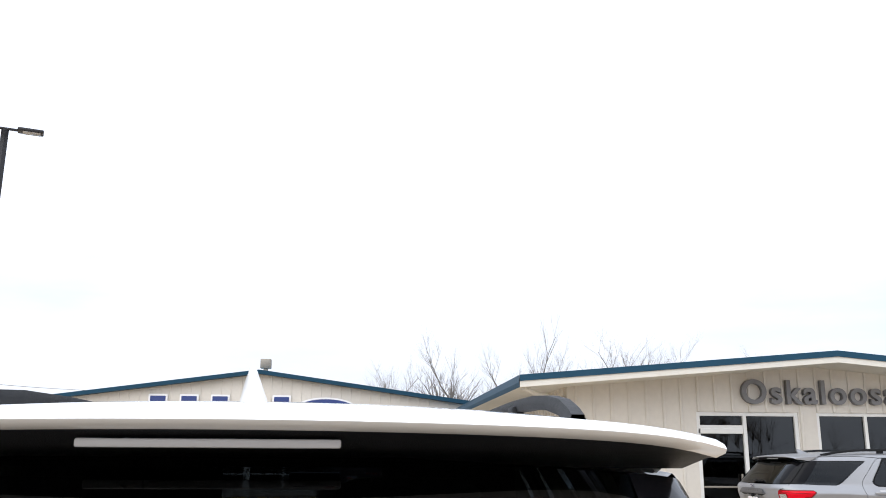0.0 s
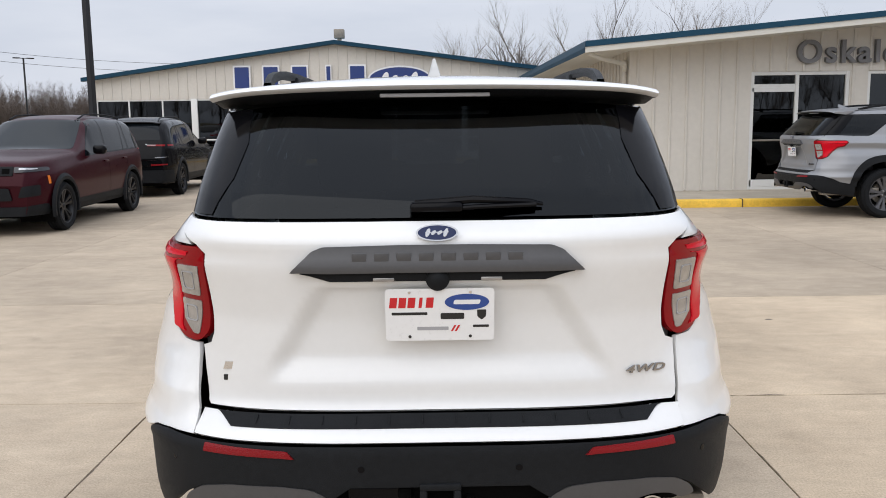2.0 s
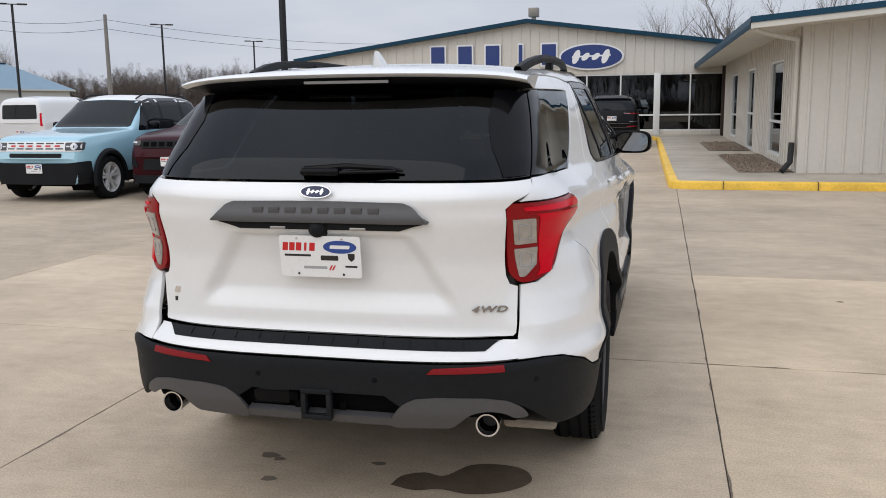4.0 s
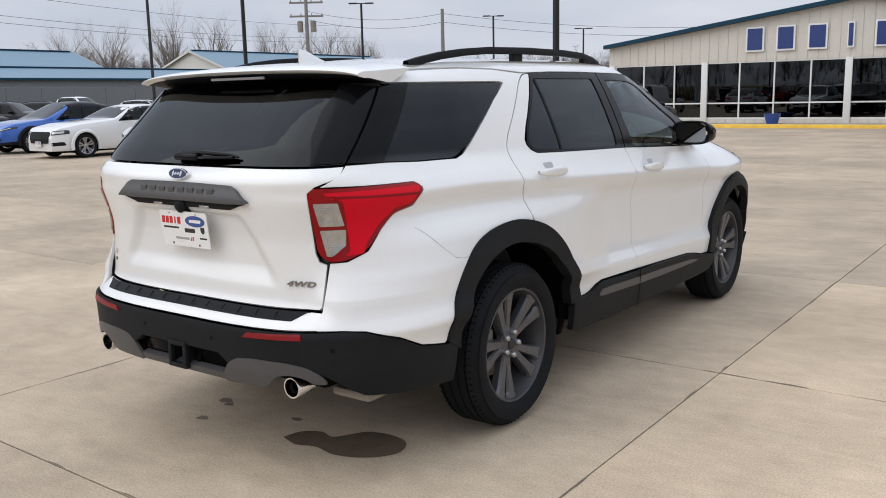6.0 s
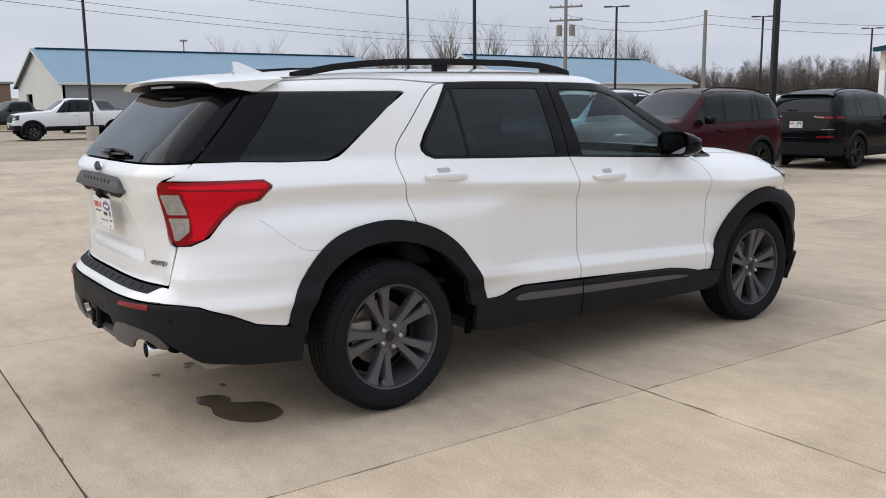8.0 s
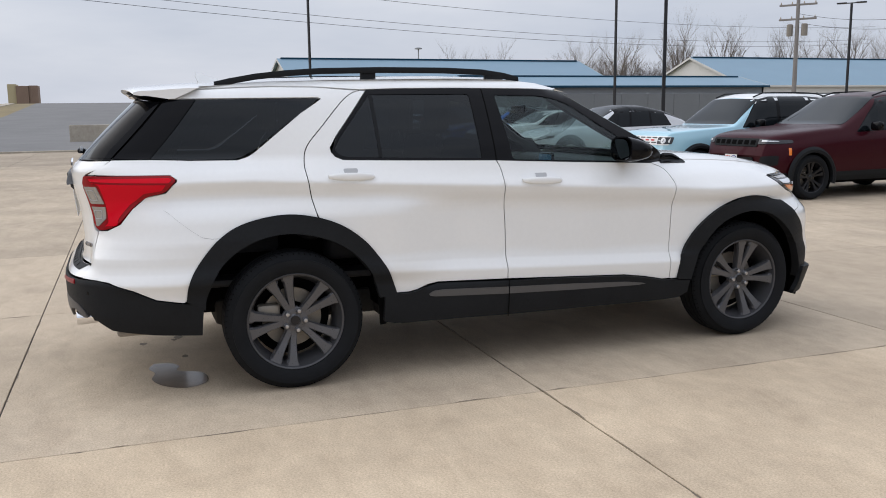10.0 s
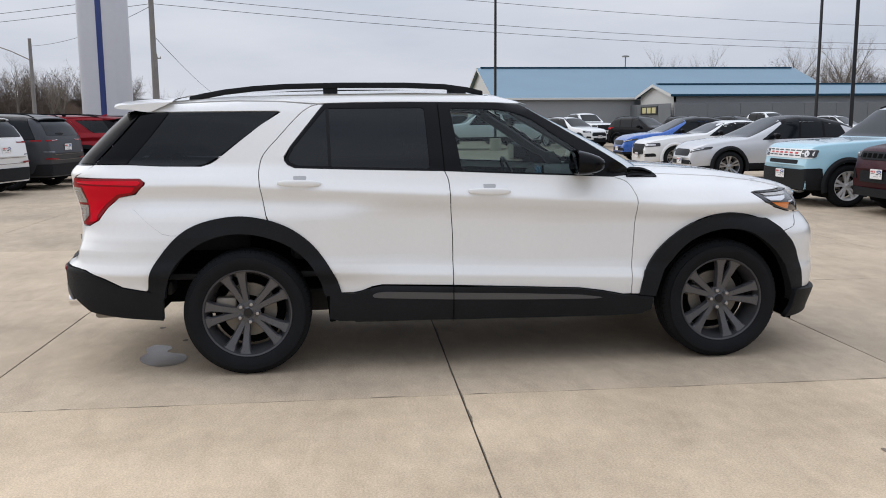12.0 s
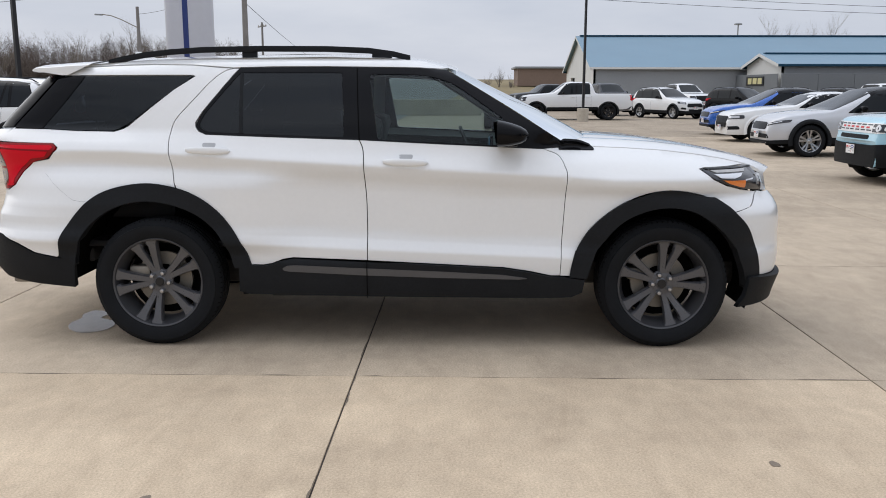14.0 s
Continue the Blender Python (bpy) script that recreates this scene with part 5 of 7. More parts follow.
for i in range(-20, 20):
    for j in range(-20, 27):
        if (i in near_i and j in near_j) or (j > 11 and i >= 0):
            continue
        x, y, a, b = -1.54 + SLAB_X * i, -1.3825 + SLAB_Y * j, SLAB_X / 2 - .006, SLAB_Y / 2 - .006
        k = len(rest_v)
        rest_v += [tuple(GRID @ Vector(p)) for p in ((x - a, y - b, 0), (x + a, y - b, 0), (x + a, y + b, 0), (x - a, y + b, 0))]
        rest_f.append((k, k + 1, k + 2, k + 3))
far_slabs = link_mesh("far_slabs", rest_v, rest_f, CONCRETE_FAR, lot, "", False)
tagged(far_slabs, "tan concrete slabs further off", kind="stuff")

# broken edges along the joints that pass nearest
CHIP = material("chipped_joint_edge", (0.17, 0.135, 0.10), 0.9, vary=0.4, scale=14, bump=0.6, bump_scale=120)
chip_r = random.Random(23)
for ax, at0, a0, a1 in (("y", 0.0, -5.0, 11.0), ("y", -SLAB_X, -4.0, 8.0), ("x", 0.0, -3.0, 6.0), ("x", -SLAB_Y, -3.0, 4.0)):
    cv, cf, q = [], [], a0
    while q < a1:
        ln = chip_r.uniform(.05, .5)
        ks = max(3, int(ln / .03))
        w0, side = chip_r.uniform(.003, .013), chip_r.choice((-1, 1, 1))
        for k in range(ks + 1):
            w = w0 * math.sin(math.pi * k / ks) * chip_r.uniform(.3, 1.0) + .001
            b = at0 + side * .003
            pts = ((b, q + ln * k / ks), (b + side * w, q + ln * k / ks))
            for c0, c1 in pts:
                cv.append(tuple(GRID @ Vector((c0, c1, .0012) if ax == "y" else (c1, c0, .0012))))
            if k:
                m0 = len(cv) - 4
                cf.append((m0, m0 + 1, m0 + 3, m0 + 2))
        q += ln + chip_r.uniform(.02, .45)
    tagged(link_mesh("joint_chipping", cv, cf, CHIP, lot, "chipped edges of the slab joints", False), kind="stuff")

WET = material("wet_concrete", (0.15, 0.112, 0.080), 0.17, vary=0.25, scale=9, spec=0.22)
DAMP = material("oil_spot", (0.20, 0.16, 0.12), 0.85, vary=0.3, scale=20)


def puddle(name, pts, mat, label, z=.0025):
    ring = arc(pts + pts[:1], 6)[:-1]
    me = link_mesh(name, [(x, y, z) for x, y in ring], [tuple(range(len(ring)))], mat, None, "", False)
    return tagged(me, label, "puddle")


puddle("puddle", [(.13, -.745), (.155, -.65), (.24, -.60), (.33, -.615), (.42, -.485), (.55, -.455), (.655, -.49), (.695, -.60), (.61, -.71), (.47, -.765), (.34, -.745), (.24, -.775)], WET, "dark wet puddle on the concrete under the bumper")
for x, y, r in ((-.39, -.79, .025), (-.49, -.56, .03), (-.43, -.59, .02), (.02, -.55, .02), (1.92, -2.0, .03), (2.95, .6, .022), (2.6, 3.1, .02)):
    puddle("oil_spot", [(x + r * (1 + .3 * math.sin(k * 2.1 + x * 9)) * math.cos(k * .785) * 1.5, y + r * math.sin(k * .785)) for k in range(8)], DAMP, "small dark oil spot on the concrete", .002)


def kerb(path, name="kerb"):
    """A yellow kerb, 14 cm high, with a rounded top edge."""
    rows = []
    for k, p in enumerate(path):
        d = Vector((path[min(k + 1, len(path) - 1)][0] - path[max(k - 1, 0)][0], path[min(k + 1, len(path) - 1)][1] - path[max(k - 1, 0)][1], 0)).normalized()
        nrm = Vector((d.y, -d.x, 0))
        rows.append([Vector((p[0], p[1], z)) + nrm * o for o, z in ((.0, -.02), (-.01, .11), (-.022, .13), (-.045, .141), (-.16, .141), (-.16, -.02))])
    ob = part(name, grid_mesh(rows), YELLOW, None)
    tagged(ob, "worn yellow painted concrete kerb", "kerb", kind="structure")
    for k in range(12):
        part("kerb_joint", box((.008, .18, .15), (2.4 + 1.55 * k, 11.93, .073)), JOINT, ob, smooth=False)
    return ob


kerb([(30, 11.86), (20, 11.86), (10, 11.86), (5, 11.86), (2.2, 11.86), (1.75, 11.88), (1.56, 11.98), (1.48, 12.2), (1.46, 14), (1.42, 20), (1.38, 27), (1.35, 31.4), (1.15, 31.9), (.6, 32.1), (-5, 32.2), (-16, 32.2)][::-1])
PAVE = concrete("pale_pavement", (0.46, 0.42, 0.36), 0.03)
walk_v = [(1.58, 12.05), (30, 11.98), (30, 13.95), (3.9, 13.95), (3.9, 34), (-16, 34), (-16, 32.3), (.7, 32.25), (1.42, 31.6), (1.50, 20), (1.54, 14)]
pav = link_mesh("pavement", [(x, y, .137) for x, y in walk_v], [tuple(range(len(walk_v)))], PAVE, None, "", False)
tagged(pav, "pale concrete walk beside the buildings", "pavement", kind="structure")
bed_me = link_mesh("gravel_bed", [(2.85, 13.97, .142), (3.88, 14.1, .16), (3.88, 19.8, .17), (2.85, 19.8, .142), (2.75, 21.7, .142), (3.88, 21.7, .16), (3.88, 26.8, .17), (2.75, 26.8, .142)], [(0, 1, 2, 3), (4, 5, 6, 7)], GRAVEL, None, "", False)
tagged(bed_me, "brown gravel bed at the wall foot", "gravel", kind="structure")
rnd = random.Random(5)
v, f = [], []
for k in range(900):
    x, y, r = rnd.uniform(2.88, 3.85), rnd.uniform(14.1, 19.7) if k < 560 else rnd.uniform(21.8, 26.7), rnd.uniform(.025, .06)
    b = len(v)
    v += [(x + r, y, .15), (x, y + r * .8, .15), (x - r, y, .15), (x, y - r, .15), (x + rnd.uniform(-.01, .01), y, .15 + r * .8)]
    f += [(b, b + 1, b + 4), (b + 1, b + 2, b + 4), (b + 2, b + 3, b + 4), (b + 3, b, b + 4)]
tagged(link_mesh("gravel", v, f, GRAVEL, None, "", False), "loose brown gravel stones", "gravel", kind="stuff")

# ---- buildings ----
SIDING = material("beige_metal_siding", (0.61, 0.575, 0.515), 0.5, vary=0.06, scale=0.7)
SIDING_W = material("white_metal_siding", (0.66, 0.65, 0.61), 0.5, vary=0.05, scale=0.4)
GREY_WALL = material("grey_metal_wall", (0.27, 0.28, 0.285), 0.55, vary=0.06, scale=0.4)
BLUE_ROOF = material("blue_metal_roof", (0.148, 0.245, 0.318), 0.5, 0.0, vary=0.06, scale=0.3)
FASCIA = material("dark_blue_fascia", (0.009, 0.047, 0.082), 0.5, vary=0.08, scale=2, spec=0.16)
SOFFIT = material("cream_soffit", (0.62, 0.60, 0.54), 0.6, vary=0.05)
DOOR_WHITE = material("white_aluminium", (0.70, 0.70, 0.68), 0.4, vary=0.03)
SHOP_GLASS = glass("shop_window_glass", (0.16, 0.17, 0.17), 1.62)
# room walls near-black: the dimness behind the windows is in their colour
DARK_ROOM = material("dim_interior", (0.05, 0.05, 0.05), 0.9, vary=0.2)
SIGN_GREY = material("weathered_grey_letters", (0.16, 0.16, 0.165), 0.5, vary=0.1, scale=5)
SIGN_BLUE = material("blue_sign_face", (0.012, 0.035, 0.17), 0.3, coat=0.3)
SIGN_WHITE = material("white_sign_rim", (0.8, 0.8, 0.8), 0.35, vary=0.02)
BRICK_FAR = material("brown_far_wall", (0.21, 0.145, 0.108), 0.8, vary=0.12, scale=0.3)


def wall_sheet(name, outline, holes, mat, parent, m, thick=.18, label=""):
    """An upright wall with real openings: outline and holes in x and z, facing -y of the pose."""
    pts = [Vector(p) for p in outline]
    loops = [outline] + list(holes)
    flat, edges = [], []
    for lp in loops:
        b = len(flat)
        flat += [Vector(p) for p in lp]
        edges += [(b + k, b + (k + 1) % len(lp)) for k in range(len(lp))]
    co, _, tris, *_ = geometry.delaunay_2d_cdt(flat, edges, [], 0, 1e-6)
    cx, cy = np.array([sum(co[i][0] for i in t) / 3 for t in tris]), np.array([sum(co[i][1] for i in t) / 3 for t in tris])
    ok = inside(outline, cx, cy)
    for h in holes:
        ok &= ~inside(h, cx, cy)
    n = len(co)
    verts = [(c[0], 0, c[1]) for c in co] + [(c[0], thick, c[1]) for c in co]
    faces = [tuple(t) for t, k in zip(tris, ok) if k]
    faces += [tuple(i + n for i in t[::-1]) for t in faces]
    for lp in loops:
        idx = [min(range(n), key=lambda i: (co[i] - Vector(p)).length_squared) for p in lp]
        faces += [(idx[k], idx[k] + n, idx[(k + 1) % len(idx)] + n, idx[(k + 1) % len(idx)]) for k in range(len(idx))]
    ob = link_mesh(name, verts, faces, mat, parent, label, False)
    ob.matrix_basis = m
    bm = bmesh.new()
    bm.from_mesh(ob.data)
    bmesh.ops.recalc_face_normals(bm, faces=bm.faces)
    bm.to_mesh(ob.data)
    bm.free()
    return ob


def opening(parent, m, w, h, mat, bars=(), cross=(), bar=.05, name="window", pane=SHOP_GLASS):
    """Bars of a window or glazed door in an opening of that size, with its panes; origin at the lower left corner."""
    fr = new(name)
    fr.empty_display_size = .1
    fr.parent, fr.matrix_basis = parent, m
    for x in (bar / 2, w - bar / 2, *bars):
        part("mullion", box((bar, .09, h), (x, .06, h / 2), .004), mat, fr, smooth=False)
    for z in (bar / 2, h - bar / 2, *cross):
        part("rail", box((w - 2 * bar, .08, bar), (w / 2, .06, z), .004), mat, fr, smooth=False)
    xs = sorted([0, *bars, w])
    for a, b in zip(xs, xs[1:]):
        part("pane", box((b - a - .01, .012, h - .02), ((a + b) / 2, .07, h / 2)), pane, fr, smooth=False)
    return fr


def siding_ribs(parent, m, x0, x1, low, top, holes, mat, pitch=.305):
    """Raised ribs of a metal wall, cut out at the openings."""
    x = x0 + pitch / 2
    while x < x1:
        spans = [(low, top(x))]
        for h in holes:
            hx = [p[0] for p in h]
            hz = [p[1] for p in h]
            if min(hx) - .03 < x < max(hx) + .03:
                new_spans = []
                for a, b in spans:
                    if a < min(hz):
                        new_spans.append((a, min(b, min(hz))))
                    if b > max(hz):
                        new_spans.append((max(a, max(hz)), b))
                spans = new_spans
        for a, b in spans:
            if b - a > .05:
                rib = part("rib", box((.05, .028, b - a), (x, -.010, (a + b) / 2), .010, segments=1), mat, parent, smooth=False)
                rib.matrix_basis = m
        x += pitch


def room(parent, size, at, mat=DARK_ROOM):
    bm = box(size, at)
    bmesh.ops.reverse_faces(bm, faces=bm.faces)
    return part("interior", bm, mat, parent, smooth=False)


def gable_top(apex_x, apex_z, slope):
    return lambda x: apex_z - abs(x - apex_x) * slope


# office building with the grey letters
office = thing("office_building", "beige ribbed-metal office with a blue roof edge", "building", kind="")
O_Y = 13.93
top_o = gable_top(8.65, 3.36, .088)
holes = [[(6.33, .15), (8.30, .15), (8.30, 2.48), (6.33, 2.48)], [(8.66, .75), (10.6, .75), (10.6, 2.48), (8.66, 2.48)], [(11.2, .75), (13.0, .75), (13.0, 2.48), (11.2, 2.48)]]
wall_sheet("wall", [(3.9, .10), (14, .10), (14, top_o(14)), (8.65, 3.36), (3.9, top_o(3.9))], holes, SIDING, office, pose(0, O_Y, 0))
siding_ribs(office, pose(0, O_Y, 0), 3.9, 14, .14, top_o, holes, SIDING, .33)
d = opening(office, pose(6.33, O_Y, .15), 1.97, 2.33, DOOR_WHITE, (.93,), (), .07, "entrance")
part("transom_bar", box((.86, .08, .08), (.46, .06, 2.05), .004), DOOR_WHITE, d, smooth=False)
part("door_rail", box((.86, .05, .09), (.46, .04, 1.98), .005), DOOR_WHITE, d, smooth=False)
part("door_rail", box((.86, .05, .14), (.46, .04, .12), .005), DOOR_WHITE, d, smooth=False)
part("push_bar", box((.78, .05, .035), (.46, .00, .98), .008), STEEL, d)
part("door_pull", box((.03, .05, .22), (.80, .00, 1.10), .008), STEEL, d)
opening(office, pose(8.66, O_Y, .75), 1.94, 1.73, DOOR_WHITE, (.97,), (), .06)
opening(office, pose(11.2, O_Y, .75), 1.8, 1.73, DOOR_WHITE, (.9,), (), .06)
side_h = [[(34 - b, z0), (34 - a, z0), (34 - a, 2.42), (34 - b, 2.42)] for a, b, z0 in ((16.2, 18.5, .3), (21.5, 23.6, .16), (26.6, 29.0, .3))]
side_m = pose(3.9, 34, 0, 0, 0, -90)
wall_sheet("wall", [(2.4, .1), (19.89, .1), (19.89, 2.95), (2.4, 2.95)], side_h, SIDING, office, side_m)
siding_ribs(office, side_m, 2.5, 20.07, .14, lambda x: 2.95, side_h, SIDING, .33)
for h in side_h:
    w0, w1, z0 = h[0][0], h[1][0], h[0][1]
    opening(office, side_m @ pose(w0, 0, z0), w1 - w0, 2.42 - z0, DOOR_WHITE, (), (.75,) if z0 > .2 else (1.0,), .055)
part("wall", box((9.9, .18, 2.85), (8.90, 31.50, 1.525)), SIDING, office, smooth=False)
part("porch_post", box((.20, .20, 2.85), (4.02, 33.6, 1.525), .01), material("dark_brown_post", (0.045, 0.028, 0.022), 0.7, vary=0.15), office, "dark brown porch post")
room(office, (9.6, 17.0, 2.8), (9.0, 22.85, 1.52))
# roof with its overhang, blue edge and cream soffit
for x0, x1 in ((2.85, 8.65), (14.6, 8.65)):
    z0, z1 = 3.53 - abs(x0 - 8.65) * .088, 3.53
    sg = 1 if x1 > x0 else -1
    rows = [[(x0, 12.95, z0), (x1, 12.95, z1)], [(x0, 34.3, z0), (x1, 34.3, z1)]]
    part("roof", grid_mesh(rows), FASCIA, office, "dark blue metal roof", smooth=False)
    rows = [[(x0, 12.97, z0 - .20), (x1, 12.97, z1 - .20)], [(x0, 34.3, z0 - .20), (x1, 34.3, z1 - .20)]]
    part("soffit", grid_mesh(rows), SOFFIT, office, "cream soffit", smooth=False)
    rows = [[(x0, 12.945, z0 + .01), (x1, 12.945, z1 + .01)], [(x0, 12.93, z0 - .10), (x1, 12.93, z1 - .10)]]
    part("fascia", grid_mesh(rows), FASCIA, office, "dark blue metal fascia", smooth=False)
    rows = [[(x0, 12.950, z0 - .10), (x1, 12.950, z1 - .10)], [(x0, 12.950, z0 - .205), (x1, 12.950, z1 - .205)]]
    part("fascia_board", grid_mesh(rows), SOFFIT, office, smooth=False)
    rows = [[(x0, 12.945, z0 + .01), (x0 - sg * .02, 34.3, z0 + .01)], [(x0 - sg * .015, 12.93, z0 - .12), (x0 - sg * .015, 34.3, z0 - .12)], [(x0, 12.95, z0 - .205), (x0, 34.3, z0 - .205)]]
    part("gutter", grid_mesh(rows), FASCIA, office, smooth=False)
part("downspout", box((.07, .07, 2.3), (3.83, 14.1, 1.6), .01), SIDING, office)
part("downspout_elbow", tube([(2.93, 13.10, 2.82), (3.20, 13.35, 2.74), (3.80, 13.92, 2.66), (3.83, 14.06, 2.55)], .045, 8), SOFFIT, office, "cream downspout elbow under the eave")
part("drain_boot", tube([(3.8, 14.0, .72), (3.78, 13.95, .35), (3.62, 13.8, .18)], .055, 8), SEAL, office, "black drain hose at the corner")
sign = thing("wall_sign", "weathered grey raised town-name letters on the office wall", "sign")
writing("letters", "Oskaloosa", .62, SIGN_GREY, sign, pose(8.72, O_Y - .06, 2.83, 90), "grey raised letters", .05, 0, .012, 1.18)

# showroom with the gable front
show = thing("showroom", "beige gabled showroom with a long glass front", "building")
S_Y = 34.0
top_s = gable_top(-4.1, 4.92, .135)
shop_w = [[(-14.3, .30), (6.4, .30), (6.4, 2.68), (-14.3, 2.68)]]
wall_sheet("wall", [(-14.6, .05), (7.0, .05), (7.0, top_s(7.0)), (-4.1, 4.92), (-14.6, top_s(-14.6))], shop_w, SIDING, show, pose(0, S_Y, 0))
siding_ribs(show, pose(0, S_Y, 0), -14.6, 7.0, .15, top_s, shop_w, SIDING, .40)
bars = [1.38 + 1.42 * k for k in range(14)]
opening(show, pose(-14.3, S_Y, .30), 20.7, 2.38, DOOR_WHITE, bars, (.66,), .06, "shop_window")
for x in (-14.42, -10.13, -4.4, 1.36):
    part("column", box((.26, .12, 2.60), (x, S_Y - .045, 1.39), .01), DOOR_WHITE, show, "white column between the windows")
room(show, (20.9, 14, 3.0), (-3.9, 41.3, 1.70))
for x0 in (-14.75, 7.3):
    z0, z1 = top_s(x0) + .12, 5.04
    rows = [[(x0, S_Y - .35, z0), (-4.1, S_Y - .35, z1)], [(x0, S_Y + 16, z0), (-4.1, S_Y + 16, z1)]]
    part("roof", grid_mesh(rows), BLUE_ROOF, show, "blue metal roof", smooth=False)
    rows = [[(x0, S_Y - .36, z0 + .01), (-4.1, S_Y - .36, z1 + .01)], [(x0, S_Y - .36, z0 - .15), (-4.1, S_Y - .36, z1 - .15)], [(x0, S_Y - .01, z0 - .15), (-4.1, S_Y - .01, z1 - .15)]]
    part("fascia", grid_mesh(rows), FASCIA, show, "dark blue gable edge", smooth=False)
wall_sheet("wall", [(0, .05), (15.81, .05), (15.81, 3.49), (0, 3.49)], [], SIDING, show, pose(-14.6, S_Y + 16, 0, 0, 0, -90))
part("roof_vent", tube([(-4.1, 36, 5.0), (-4.1, 36, 5.35), (-4.1, 36, 5.36)], [.10, .10, .2], 10), STEEL, show)
part("roof_vent", box((.45, .4, .4), (-4.1, 36, 5.52), .03), STEEL, show)
letters = thing("dealer_sign", "blue block letters with white rims and a blue oval", "sign")
for k in range(5):
    x = -8.05 + 1.22 * k
    base = slab("letter_rim", rect(.74 if k != 3 else .26, 1.0, .04), .06, SIGN_WHITE, letters, pose(x, S_Y - .04, 3.55))
    slab("letter_face", rect(.60 if k != 3 else .16, .86, .03), .02, SIGN_BLUE, base, pose(0, -.06, 0))
ov = slab("oval_rim", oval(1.36, .56), .08, SIGN_WHITE, letters, pose(-1.38, S_Y - .04, 3.42))
slab("oval_face", oval(1.28, .49), .02, SIGN_BLUE, ov, pose(0, -.08, 0))
script_marks(ov, 1.75, .01, SIGN_WHITE, -.10)
pot = thing("planter_pot", "blue glazed planter pot by the showroom window", "pot", pose(-7.0, 33.1, .14))
part("pot", lathe([(0, .0001), (0, .22), (.35, .32), (.40, .33), (.40, .29), (.34, .28), (.34, .0001)], 20, "Z"), INK_BLUE, pot)


def shed(name, label, m, length, depth, eave, ridge, wall_mat, hole=None, edge=None):
    """A long metal building: ridge along x, gables at both ends, origin at the middle of the front wall's foot."""
    b = thing(name, label, "building", m)
    L, D = length / 2, depth
    part("wall", grid_mesh([[(-L, 0, 0), (L, 0, 0)], [(-L, 0, eave), (L, 0, eave)]]), wall_mat, b, smooth=False)
    part("wall", grid_mesh([[(-L, D, 0), (L, D, 0)], [(-L, D, eave), (L, D, eave)]]), wall_mat, b, smooth=False)
    for s in (-1, 1):
        wall_sheet("gable_wall", [(0, 0), (D, 0), (D, eave), (D / 2, ridge), (0, eave)], hole or [], SIDING_W, b, pose(-L, D, 0, 0, 0, -90) if s < 0 else pose(L, 0, 0, 0, 0, 90))
    o = .35
    k = (ridge - eave) / (D / 2)
    for y0, y1 in ((-o, D / 2), (D + o, D / 2)):
        rows = [[(x, y0, eave - o * k + .06), (x, y1, ridge + .06)] for x in (-L - o, L + o)]
        part("roof", grid_mesh(rows), BLUE_ROOF, b, "faded blue metal roof", smooth=False)
        part("roof_edge", box((2 * L + 2 * o, .06, .16), (0, y0, eave - o * k), .01), (edge or SIDING_W) if y0 < 0 else FASCIA, b, smooth=False)
        for x in (-L - o - .012, L + o + .012):
            part("rake_board", grid_mesh([[(x, y0, eave - o * k + .08), (x, y1, ridge + .08)], [(x, y0, eave - o * k - .14), (x, y1, ridge - .14)]]), SIDING_W, b, "white rake board", smooth=False)
    part("ridge_cap", box((2 * L, .5, .12), (0, D / 2, ridge + .08), .03), FASCIA, b, smooth=False)
    return b


shed("warehouse", "long grey warehouse with a faded blue metal roof", pose(-62, 26.75, -.02, 0, 0, 90), 28.5, 16, 3.3, 6.0, GREY_WALL, [[(3.2, 1.5), (5.6, 1.5), (5.6, 2.6), (3.2, 2.6)]])
shed("workshop", "low grey workshop with a blue roof beside the lot", pose(-54, 36.9, -.02, 0, 0, 90), 26, 7, 3.28, 4.05, GREY_WALL, None, FASCIA)
shed("storage_building", "white gabled storage building with a blue roof", pose(-63, 69.5, -.02, 0, 0, 90), 28, 17, 3.6, 6.6, SIDING_W)
FENCE = material("grey_fence_sheet", (0.155, 0.165, 0.17), 0.6, vary=0.08, scale=0.6)
fence = thing("yard_fence", "long dark grey sheet-metal yard fence", "fence")
for k in range(14):
    part("fence_panel", box((.06, 2.38, 2.62), (-53.2, 24.9 + 2.4 * k, 1.31), .01), FENCE, fence, smooth=False)
    part("fence_post", box((.10, .10, 2.68), (-53.26, 23.7 + 2.4 * k, 1.33), .01), GREY_WALL, fence, smooth=False)
for k in range(4):
    part("fence_panel", box((2.38, .06, 2.62), (-54.5 - 2.4 * k, 23.45, 1.31), .01), FENCE, fence, smooth=False)
board = thing("yard_sign", "dark board with pale yellow print on a fence", "sign", pose(-57.6, 23.38, 2.16))
part("board", box((3.6, .04, .62), (0, 0, 0), .01), INK_BLACK, board, smooth=False)
for k in range(3):
    part("print_bar", box((.8, .01, .42), (-1.0 + 1.05 * k, -.026, 0), .004), material("pale_yellow_print", (0.6, 0.55, 0.28), 0.6), board, smooth=False)
mast = thing("light_mast", "far slim mast with a round lamp head", "lamp post", pose(-110, 38.6, 0))
part("mast", tube([(0, 0, -.02), (0, 0, 9.9)], [.12, .08], 8), GREY_WALL, mast)
part("lamp_ring", lathe([(9.85, .1), (9.85, .5), (10.0, .5), (10.1, .2), (10.1, .0001)], 16, "Z"), GREY_WALL, mast)
